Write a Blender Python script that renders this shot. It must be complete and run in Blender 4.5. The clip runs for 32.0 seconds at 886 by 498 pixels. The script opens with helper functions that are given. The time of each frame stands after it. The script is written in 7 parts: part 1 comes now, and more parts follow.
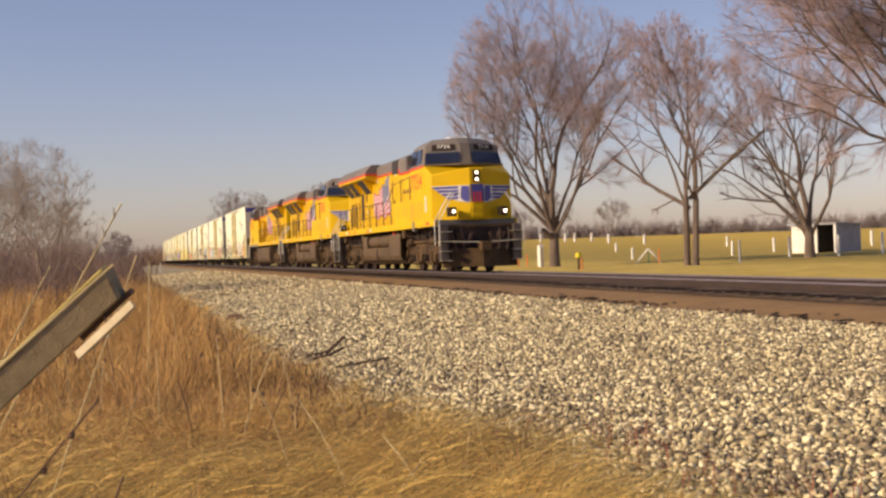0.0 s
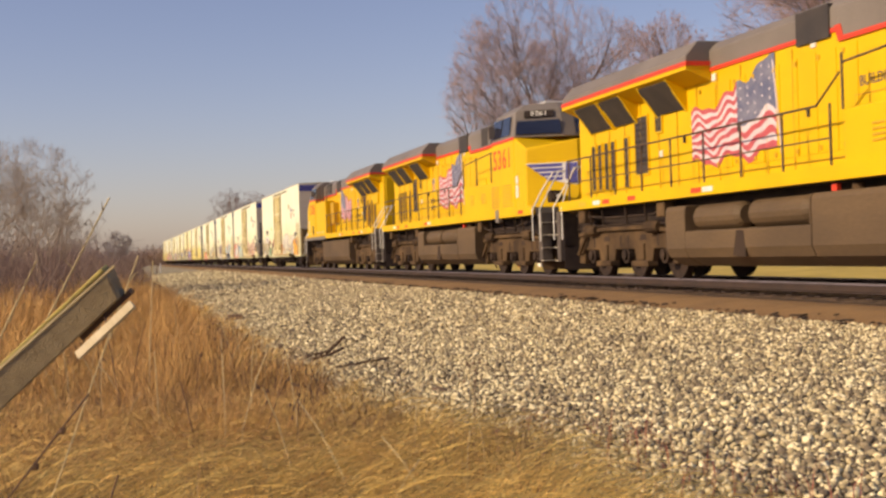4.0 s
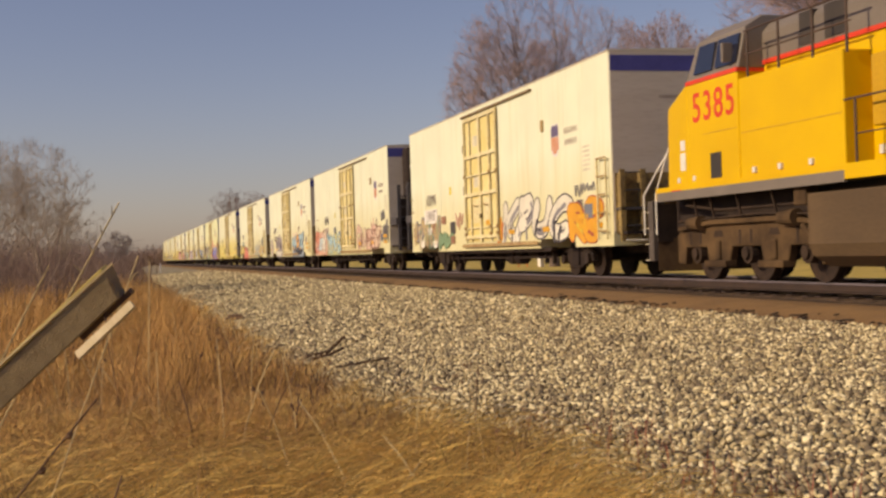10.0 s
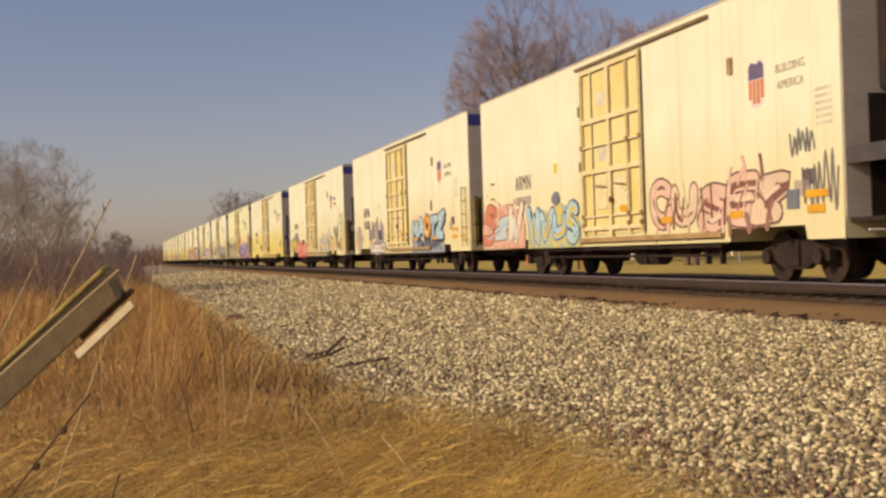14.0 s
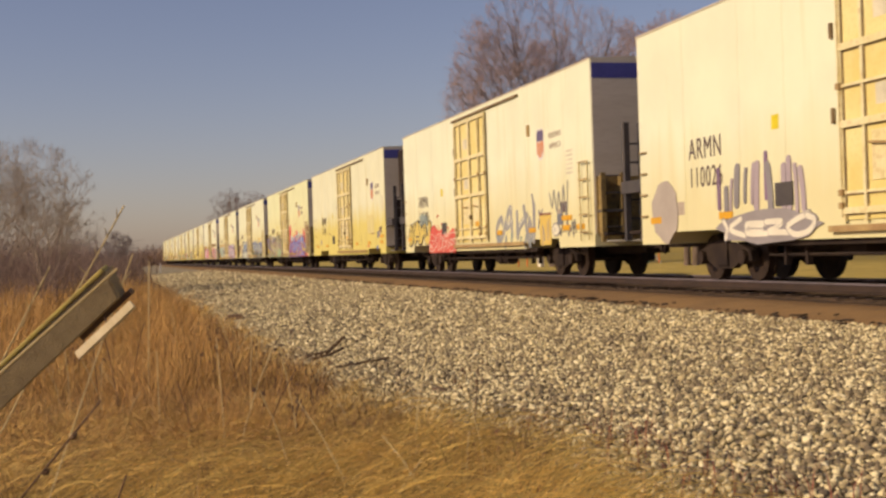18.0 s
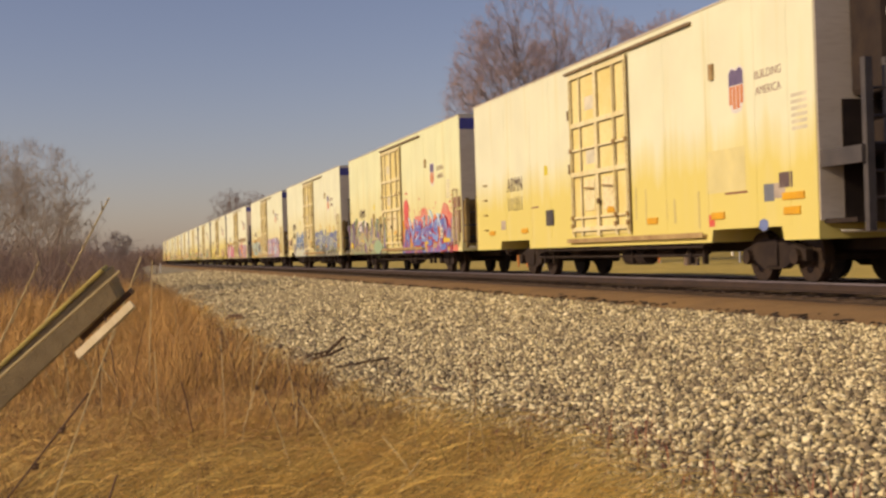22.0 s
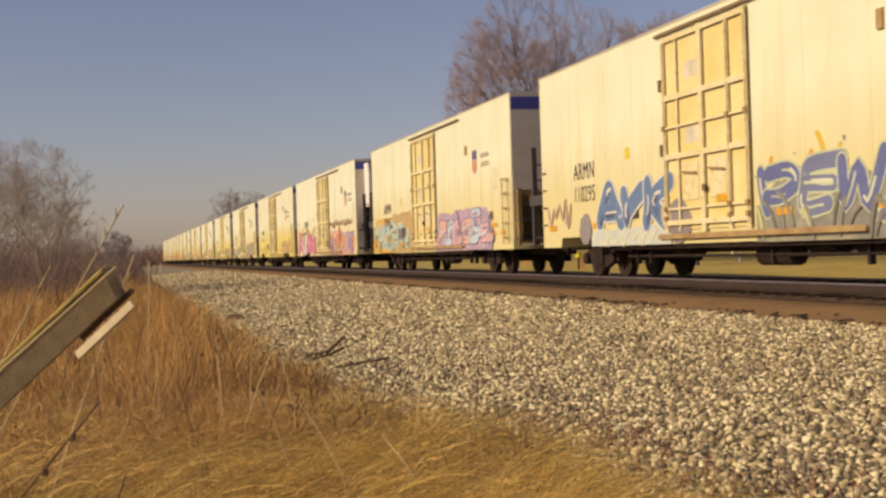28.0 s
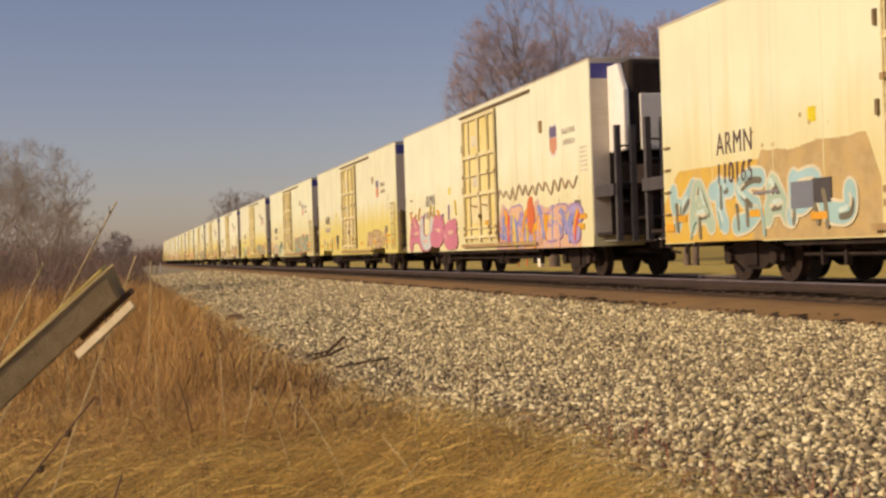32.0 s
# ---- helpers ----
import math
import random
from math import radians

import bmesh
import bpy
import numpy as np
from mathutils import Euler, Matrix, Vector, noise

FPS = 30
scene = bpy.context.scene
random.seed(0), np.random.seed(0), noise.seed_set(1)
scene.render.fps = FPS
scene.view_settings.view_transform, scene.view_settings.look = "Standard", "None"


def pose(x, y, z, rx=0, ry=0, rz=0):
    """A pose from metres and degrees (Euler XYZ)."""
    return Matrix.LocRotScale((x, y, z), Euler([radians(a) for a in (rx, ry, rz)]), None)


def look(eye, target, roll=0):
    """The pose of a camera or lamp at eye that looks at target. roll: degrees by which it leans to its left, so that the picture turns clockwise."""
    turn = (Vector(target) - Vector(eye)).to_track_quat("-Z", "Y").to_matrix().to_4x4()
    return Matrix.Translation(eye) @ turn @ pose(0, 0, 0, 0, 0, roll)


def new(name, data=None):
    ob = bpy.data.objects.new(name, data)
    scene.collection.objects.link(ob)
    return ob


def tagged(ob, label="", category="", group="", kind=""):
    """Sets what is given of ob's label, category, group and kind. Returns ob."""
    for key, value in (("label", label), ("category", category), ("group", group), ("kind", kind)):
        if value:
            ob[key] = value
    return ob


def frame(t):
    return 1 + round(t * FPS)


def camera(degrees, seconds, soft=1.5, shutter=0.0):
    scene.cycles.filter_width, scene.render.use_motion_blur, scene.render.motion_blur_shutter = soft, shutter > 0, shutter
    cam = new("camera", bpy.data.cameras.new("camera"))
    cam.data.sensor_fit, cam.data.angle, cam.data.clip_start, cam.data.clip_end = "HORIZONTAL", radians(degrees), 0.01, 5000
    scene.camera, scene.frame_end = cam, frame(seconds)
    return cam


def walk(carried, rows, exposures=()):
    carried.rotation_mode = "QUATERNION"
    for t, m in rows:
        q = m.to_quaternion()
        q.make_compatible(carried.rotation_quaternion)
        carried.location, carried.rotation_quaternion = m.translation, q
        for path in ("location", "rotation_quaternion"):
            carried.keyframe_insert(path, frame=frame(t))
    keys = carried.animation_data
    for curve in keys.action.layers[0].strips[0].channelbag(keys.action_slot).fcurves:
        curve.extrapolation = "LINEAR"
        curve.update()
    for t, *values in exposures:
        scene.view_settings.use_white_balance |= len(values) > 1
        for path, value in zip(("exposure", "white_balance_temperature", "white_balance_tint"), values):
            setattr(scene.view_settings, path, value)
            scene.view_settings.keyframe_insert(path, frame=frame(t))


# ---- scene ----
# ---- camera ----
EYE = Vector((0.0, 0.0, 0.685))
AIM = Vector((-math.sin(1.31823), math.cos(1.31823), 0.00229))
cam = camera(38.45, 32.0, soft=2.6, shutter=0.15)
walk(cam, [(0.0, look(EYE, EYE + AIM, -1.83)), (32.0, look(EYE, EYE + AIM, -1.83))],
     exposures=[(0.0, 0.30, 7000, 22), (7.6, 0.22, 7100, 22), (9.9, -0.10, 7250, 22), (32.0, -0.13, 7300, 22)])

# ---- light ----
SUN_FROM = Vector((0.10, -0.88, 0.44)).normalized()
sun_data = bpy.data.lights.new("sun", "SUN")
sun_data.energy, sun_data.angle, sun_data.color = 3.9, radians(0.6), (1.0, 0.86, 0.56)
sun = new("sun", sun_data)
sun.matrix_world = look(SUN_FROM * 50, (0, 0, 0))
world = bpy.data.worlds.new("sky")
scene.world = world
world.use_nodes = True
wn = world.node_tree.nodes
sky = wn.new("ShaderNodeTexSky")
sky.sky_type, sky.sun_disc = "NISHITA", False
sky.sun_elevation = math.asin(SUN_FROM.z)
sky.sun_rotation = math.atan2(SUN_FROM.x, SUN_FROM.y)
sky.air_density, sky.dust_density, sky.ozone_density, sky.altitude = 1.0, 0.9, 2.6, 200
tint = wn.new("ShaderNodeMix")
tint.data_type, tint.blend_type = "RGBA", "MULTIPLY"
tint.inputs[0].default_value, tint.inputs[7].default_value = 1.0, (1.07, 0.95, 1.0, 1)
world.node_tree.links.new(sky.outputs[0], tint.inputs[6])
world.node_tree.links.new(tint.outputs[2], wn["Background"].inputs[0])
wn["Background"].inputs[1].default_value = 0.095


# ---- materials ----
def ramp_set(node, stops):
    els = node.color_ramp.elements
    while len(els) < len(stops):
        els.new(0.5)
    for e, (pos, col) in zip(els, stops):
        e.position, e.color = pos, (*col, 1)


def material(name, a, b=None, rough=0.7, metal=0.0, scale=3.0, fine=40.0, bump=0.15, c=None, mix=0.5,
             spread=(0.35, 0.65), rand=0.0, stretch=(1, 1, 1), spec=0.4, emit=0.0, island=False, coords="Object", bump_dist=0.01, grain=0.25):
    """Two-scale noise between colours a and b, with specks of c; grain drives the bump."""
    m = bpy.data.materials.new(name)
    m.use_nodes = True
    nt = m.node_tree
    n, l = nt.nodes, nt.links
    bs = n["Principled BSDF"]
    b = b or tuple(v * 0.75 for v in a)
    tc = n.new("ShaderNodeTexCoord")
    mp = n.new("ShaderNodeMapping")
    mp.inputs["Scale"].default_value = stretch
    l.new(tc.outputs[coords], mp.inputs[0])
    n1 = n.new("ShaderNodeTexNoise")
    n1.inputs["Scale"].default_value, n1.inputs["Detail"].default_value = scale, 5
    l.new(mp.outputs[0], n1.inputs["Vector"])
    r1 = n.new("ShaderNodeValToRGB")
    ramp_set(r1, [(spread[0], a), (spread[1], b)])
    l.new(n1.outputs[0], r1.inputs[0])
    n2 = n.new("ShaderNodeTexNoise")
    n2.inputs["Scale"].default_value, n2.inputs["Detail"].default_value = fine, 4
    l.new(mp.outputs[0], n2.inputs["Vector"])
    col = r1.outputs[0]
    mx = n.new("ShaderNodeMix")
    mx.data_type = "RGBA"
    if c:
        r2 = n.new("ShaderNodeValToRGB")
        ramp_set(r2, [(0.5, (0, 0, 0)), (0.66, (mix, mix, mix))])
        l.new(n2.outputs[0], r2.inputs[0])
        l.new(r2.outputs[0], mx.inputs[0])
        l.new(col, mx.inputs[6])
        mx.inputs[7].default_value = (*c, 1)
    else:
        mx.blend_type = "OVERLAY"
        mx.inputs[0].default_value = grain
        l.new(col, mx.inputs[6])
        l.new(n2.outputs[0], mx.inputs[7])
    col = mx.outputs[2]
    if rand:
        src = n.new("ShaderNodeNewGeometry").outputs["Random Per Island"] if island else n.new("ShaderNodeObjectInfo").outputs["Random"]
        mr = n.new("ShaderNodeMapRange")
        mr.inputs[3].default_value, mr.inputs[4].default_value = 1 - rand, 1 + rand
        l.new(src, mr.inputs[0])
        hs = n.new("ShaderNodeHueSaturation")
        l.new(mr.outputs[0], hs.inputs["Value"])
        l.new(col, hs.inputs["Color"])
        col = hs.outputs[0]
    l.new(col, bs.inputs["Base Color"])
    bs.inputs["Roughness"].default_value = rough
    bs.inputs["Metallic"].default_value = metal
    bs.inputs["Specular IOR Level"].default_value = spec
    if emit:
        l.new(col, bs.inputs["Emission Color"])
        bs.inputs["Emission Strength"].default_value = emit
    if bump:
        bp = n.new("ShaderNodeBump")
        bp.inputs["Strength"].default_value, bp.inputs["Distance"].default_value = bump, bump_dist
        l.new(n2.outputs[0], bp.inputs["Height"])
        l.new(bp.outputs[0], bs.inputs["Normal"])
    return m


def car_paint(name, clean, grime, streak, top=2.4, amount=0.6, seed=0.0, soft=1.6):
    """Weathered car side: grime that rises from the sill with an uneven edge, and faint vertical streaks."""
    m = material(name, clean, tuple(v * 0.93 for v in clean), rough=0.55, scale=0.8, fine=25, bump=0.03, spec=0.3, grain=0.06)
    nt = m.node_tree
    n, l = nt.nodes, nt.links
    bs = n["Principled BSDF"]
    col = bs.inputs["Base Color"].links[0].from_socket
    tc = n.new("ShaderNodeTexCoord")
    mp = n.new("ShaderNodeMapping")
    mp.inputs["Location"].default_value = (seed, 0, 0)
    mp.inputs["Scale"].default_value = (1.6, 1.6, 0.12)
    l.new(tc.outputs["Object"], mp.inputs[0])
    ns = n.new("ShaderNodeTexNoise")
    ns.inputs["Scale"].default_value, ns.inputs["Detail"].default_value = 1.5, 6
    l.new(mp.outputs[0], ns.inputs["Vector"])
    sep = n.new("ShaderNodeSeparateXYZ")
    l.new(tc.outputs["Object"], sep.inputs[0])
    hgt = n.new("ShaderNodeMath")
    hgt.operation = "MULTIPLY_ADD"
    hgt.inputs[1].default_value, hgt.inputs[2].default_value = 1.6, 0.0
    l.new(ns.outputs[0], hgt.inputs[0])
    edge = n.new("ShaderNodeMath")
    edge.operation = "SUBTRACT"
    l.new(sep.outputs[2], edge.inputs[0])
    l.new(hgt.outputs[0], edge.inputs[1])
    mr = n.new("ShaderNodeMapRange")
    mr.inputs[1].default_value, mr.inputs[2].default_value = top - soft, top
    mr.inputs[3].default_value, mr.inputs[4].default_value = amount, 0.0
    l.new(edge.outputs[0], mr.inputs[0])
    m1 = n.new("ShaderNodeMix")
    m1.data_type = "RGBA"
    l.new(mr.outputs[0], m1.inputs[0])
    l.new(col, m1.inputs[6])
    m1.inputs[7].default_value = (*grime, 1)
    rs = n.new("ShaderNodeValToRGB")
    ramp_set(rs, [(0.56, (0, 0, 0)), (0.74, (0.45, 0.45, 0.45))])
    l.new(ns.outputs[0], rs.inputs[0])
    m2 = n.new("ShaderNodeMix")
    m2.data_type = "RGBA"
    l.new(rs.outputs[0], m2.inputs[0])
    l.new(m1.outputs[2], m2.inputs[6])
    m2.inputs[7].default_value = (*streak, 1)
    l.new(m2.outputs[2], bs.inputs["Base Color"])
    return m


def stone_material():
    """Crushed stone: each one dark grey to cream by chance, with a little grain."""
    m = material("ballast_stone", (0.5, 0.5, 0.5), (0.42, 0.42, 0.42), 0.9, scale=9, fine=40, bump=0.3)
    n, l = m.node_tree.nodes, m.node_tree.links
    bs = n["Principled BSDF"]
    col = bs.inputs["Base Color"].links[0].from_socket
    rc = n.new("ShaderNodeValToRGB")
    ramp_set(rc, [(0.0, (0.14, 0.11, 0.08)), (0.35, (0.30, 0.24, 0.15)), (0.6, (0.46, 0.375, 0.215)), (0.74, (0.74, 0.63, 0.375)), (1.0, (0.88, 0.79, 0.53))])
    l.new(n.new("ShaderNodeNewGeometry").outputs["Random Per Island"], rc.inputs[0])
    mx = n.new("ShaderNodeMix")
    mx.data_type, mx.blend_type = "RGBA", "OVERLAY"
    mx.inputs[0].default_value = 0.5
    l.new(rc.outputs[0], mx.inputs[6])
    l.new(col, mx.inputs[7])
    l.new(mx.outputs[2], bs.inputs["Base Color"])
    return m


M = {}
M["ballast_bed"] = material("ballast_bed", (0.20, 0.172, 0.122), (0.31, 0.265, 0.182), 0.95, scale=9, fine=26, c=(0.46, 0.42, 0.33), mix=0.7, bump=1.0, bump_dist=0.05)
M["stone"] = stone_material()
M["shoulder"] = material("rusty_shoulder_gravel", (0.27, 0.158, 0.066), (0.20, 0.115, 0.05), 0.95, scale=1.2, fine=26, c=(0.34, 0.22, 0.11), bump=0.7, bump_dist=0.03)
M["crib"] = material("oily_crib_gravel", (0.17, 0.118, 0.07), (0.125, 0.086, 0.054), 0.95, scale=1.5, fine=28, c=(0.23, 0.17, 0.11), bump=0.7, bump_dist=0.03)
M["tie_end"] = material("dark_oily_tie_edge", (0.03, 0.018, 0.012), (0.05, 0.03, 0.018), 0.9, scale=2, fine=20, bump=0.3)
M["tie"] = material("weathered_tie", (0.12, 0.075, 0.045), (0.07, 0.045, 0.03), 0.9, scale=4, fine=30, bump=0.5, rand=0.3, stretch=(1, 6, 6))
M["rail"] = material("rail_rust", (0.05, 0.03, 0.024), (0.036, 0.023, 0.02), 0.8, scale=3, fine=60, bump=0.2)
M["rail_head"] = material("rail_head_steel", (0.26, 0.22, 0.25), (0.19, 0.165, 0.185), 0.5, 0.5, scale=2, fine=40, bump=0.05)
M["bark"] = material("grey_brown_bark", (0.18, 0.135, 0.112), (0.115, 0.085, 0.072), 0.95, scale=3, fine=25, bump=0.6, bump_dist=0.03, stretch=(1, 1, 0.3))
M["twig"] = material("reddish_bare_twigs", (0.50, 0.36, 0.35), (0.38, 0.275, 0.27), 0.9, scale=0.4, fine=6, bump=0, rand=0.2, island=True)
M["bud"] = material("rusty_last_leaves", (0.34, 0.15, 0.06), (0.26, 0.11, 0.06), 0.9, scale=0.5, fine=6, bump=0, rand=0.3, island=True)
M["scrub"] = material("grey_scrub_twigs", (0.42, 0.34, 0.27), (0.31, 0.25, 0.20), 0.95, scale=0.4, fine=5, bump=0, rand=0.3, island=True)
M["far_wood"] = material("far_bare_wood", (0.27, 0.215, 0.21), (0.21, 0.17, 0.165), 0.95, scale=0.1, fine=1, bump=0, rand=0.2, island=True)
M["straw"] = material("golden_straw", (0.78, 0.52, 0.165), (0.56, 0.36, 0.11), 0.8, scale=0.6, fine=5, bump=0, rand=0.45, island=True)
M["weed"] = material("russet_weed_stems", (0.66, 0.39, 0.14), (0.46, 0.262, 0.095), 0.9, scale=0.6, fine=5, bump=0, rand=0.45, island=True)
M["gold"] = material("bright_gold_straw", (0.95, 0.70, 0.23), (0.78, 0.54, 0.16), 0.8, scale=0.6, fine=5, bump=0, rand=0.35, island=True)
M["thatch"] = material("bleached_thatch", (0.52, 0.42, 0.24), (0.40, 0.31, 0.17), 0.9, scale=0.6, fine=5, bump=0, rand=0.35, island=True)
M["pale_stem"] = material("pale_dry_stem", (0.62, 0.50, 0.27), (0.46, 0.36, 0.19), 0.85, scale=2, fine=20, bump=0)
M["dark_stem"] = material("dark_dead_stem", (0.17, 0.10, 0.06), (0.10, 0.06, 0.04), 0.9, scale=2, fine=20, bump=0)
M["post_wood"] = material("weathered_post_wood", (0.34, 0.26, 0.145), (0.26, 0.195, 0.108), 0.9, scale=3, fine=30, c=(0.26, 0.22, 0.14), bump=0.5, stretch=(0.5, 6, 6))
# yellow that paints sunlight onto the top edge of the post
M["post_sunlit_edge"] = material("sunlit_post_edge", (0.52, 0.42, 0.12), (0.42, 0.33, 0.12), 0.9, scale=5, fine=40, bump=0.4, stretch=(0.5, 4, 4))
M["board"] = material("bare_pale_board", (0.66, 0.56, 0.38), (0.55, 0.45, 0.28), 0.85, scale=3, fine=40, bump=0.3, stretch=(0.4, 6, 6))
M["white"] = material("chalky_white_paint", (0.84, 0.82, 0.78), (0.76, 0.73, 0.68), 0.7, scale=2, fine=25, bump=0.1)
# plain grey for small parts, and painted shade on the shed's white end
M["grey_and_shade"] = material("grey_and_shed_shade", (0.36, 0.36, 0.40), (0.30, 0.30, 0.33), 0.8, scale=2, fine=25, bump=0.1)
M["inside"] = material("dark_interior", (0.05, 0.045, 0.05), (0.03, 0.03, 0.03), 0.9, bump=0)
M["orange"] = material("orange_marker", (0.75, 0.24, 0.06), rough=0.7, bump=0)
M["lime"] = material("yellow_marker_cap", (0.75, 0.62, 0.03), rough=0.6, bump=0)
M["green"] = material("green_marker", (0.08, 0.3, 0.2), rough=0.6, bump=0)
# rolling stock
M["yellow"] = material("loco_yellow_enamel", (0.70, 0.445, 0.006), (0.64, 0.395, 0.007), 0.5, scale=0.7, fine=18, c=(0.66, 0.38, 0.01), mix=0.25, bump=0.02, spec=0.15)
M["loco_grey"] = material("loco_grey_enamel", (0.205, 0.175, 0.15), (0.165, 0.14, 0.12), 0.5, scale=0.8, fine=20, bump=0.02, grain=0.1)
M["red"] = material("red_stripe_film", (0.70, 0.055, 0.02), (0.62, 0.05, 0.02), 0.5, scale=2, fine=30, bump=0)
M["blue"] = material("blue_film", (0.075, 0.075, 0.30), (0.06, 0.06, 0.24), 0.5, scale=2, fine=30, bump=0)
M["silver"] = material("white_film", (0.72, 0.70, 0.70), (0.62, 0.6, 0.6), 0.5, scale=2, fine=30, bump=0)
M["black"] = material("grimy_black_steel", (0.024, 0.017, 0.017), (0.040, 0.028, 0.023), 0.8, scale=3, fine=30, bump=0.2, spec=0.2)
M["grille"] = material("dark_louvre", (0.055, 0.045, 0.04), (0.035, 0.03, 0.03), 0.7, scale=2, fine=60, bump=0.3)
M["dust"] = material("brown_dusty_steel", (0.125, 0.078, 0.04), (0.05, 0.032, 0.02), 0.9, scale=1.3, fine=12, bump=0.1, grain=0.2, spec=0.15)
M["soot"] = material("sooty_steel", (0.055, 0.036, 0.026), (0.034, 0.023, 0.018), 0.9, scale=2, fine=20, bump=0.1, spec=0.2)
M["shield_red"] = material("faded_red_film", (0.56, 0.17, 0.06), (0.60, 0.25, 0.11), 0.6, scale=5, fine=30, bump=0)
M["navy"] = material("faded_navy", (0.11, 0.09, 0.19), (0.15, 0.12, 0.22), 0.6, scale=5, fine=30, bump=0)
M["step_edge"] = material("worn_step_edge", (0.66, 0.60, 0.46), (0.50, 0.44, 0.34), 0.7, scale=8, fine=30, bump=0)
M["tank"] = material("dusty_fuel_tank", (0.13, 0.083, 0.042), (0.085, 0.055, 0.03), 0.7, scale=0.8, fine=16, bump=0.1, stretch=(0.4, 1, 1.5))
M["wheel"] = material("wheel_steel", (0.055, 0.034, 0.024), (0.028, 0.019, 0.016), 0.6, 0.3, scale=5, fine=40, bump=0.1)
M["rail_white"] = material("white_handrail", (0.78, 0.76, 0.7), rough=0.5, bump=0)
M["lamp"] = material("lit_lamp", (1.0, 0.86, 0.55), (1.0, 0.9, 0.7), 0.3, bump=0, emit=3.5)
M["glass"] = material("cab_glass", (0.015, 0.018, 0.04), (0.012, 0.015, 0.03), 0.08, scale=1, fine=3, bump=0, spec=0.9)
M["hose"] = material("rubber_hose", (0.07, 0.035, 0.028), rough=0.7, bump=0)
M["door_cream"] = material("yellowed_plug_door", (0.76, 0.69, 0.35), (0.70, 0.58, 0.22), 0.6, scale=1.1, fine=14, c=(0.60, 0.46, 0.17), mix=0.25, bump=0.03, grain=0.1)
M["door_bar"] = material("door_frame_bars", (0.76, 0.70, 0.46), (0.70, 0.62, 0.34), 0.6, scale=2, fine=10, c=(0.46, 0.31, 0.13), mix=0.4, bump=0.05)
M["rust_bar"] = material("rusted_track_bar", (0.42, 0.30, 0.14), (0.30, 0.19, 0.09), 0.8, scale=3, fine=25, bump=0.2)
M["end_grey"] = material("dusty_end_sheet", (0.62, 0.56, 0.48), (0.54, 0.48, 0.40), 0.7, scale=0.9, fine=12, c=(0.42, 0.35, 0.28), mix=0.3, bump=0.03, stretch=(0.3, 0.3, 2))
M["roof_w"] = material("dusty_white_roof", (0.62, 0.56, 0.46), (0.54, 0.48, 0.38), 0.8, scale=0.8, fine=10, bump=0.05)
M["ochre"] = material("ochre_reflector", (0.72, 0.38, 0.02), (0.62, 0.32, 0.03), 0.5, bump=0)
M["mark"] = material("faded_mark_ink", (0.09, 0.06, 0.07), (0.13, 0.09, 0.09), 0.7, scale=6, fine=40, bump=0)
M["pale_ink"] = material("pale_grey_ink", (0.45, 0.38, 0.32), rough=0.7, bump=0)
WHITES = [car_paint("white_car_side", (0.765, 0.80, 0.63), (0.63, 0.54, 0.22), (0.66, 0.60, 0.38), 2.3, 0.55, 3.0),
          car_paint("white_car_side_dusty", (0.74, 0.755, 0.57), (0.66, 0.565, 0.14), (0.66, 0.59, 0.28), 2.1, 0.88, 11.0, 0.95),
          car_paint("white_car_side_faded", (0.75, 0.785, 0.59), (0.63, 0.53, 0.19), (0.66, 0.58, 0.33), 2.6, 0.65, 23.0),
          car_paint("yellowed_car_side", (0.735, 0.77, 0.50), (0.66, 0.56, 0.20), (0.64, 0.57, 0.27), 2.9, 0.55, 31.0)]
M["red_stem"] = material("reddish_stem", (0.30, 0.09, 0.06), (0.22, 0.07, 0.05), 0.8, scale=3, fine=20, bump=0)

M["dark_weed"] = material("dark_dead_weed", (0.22, 0.13, 0.07), (0.14, 0.085, 0.05), 0.9, scale=0.6, fine=5, bump=0, rand=0.5, island=True)
M["thicket"] = material("dark_thicket_twigs", (0.33, 0.235, 0.20), (0.24, 0.17, 0.15), 0.95, scale=0.4, fine=5, bump=0, rand=0.35, island=True)


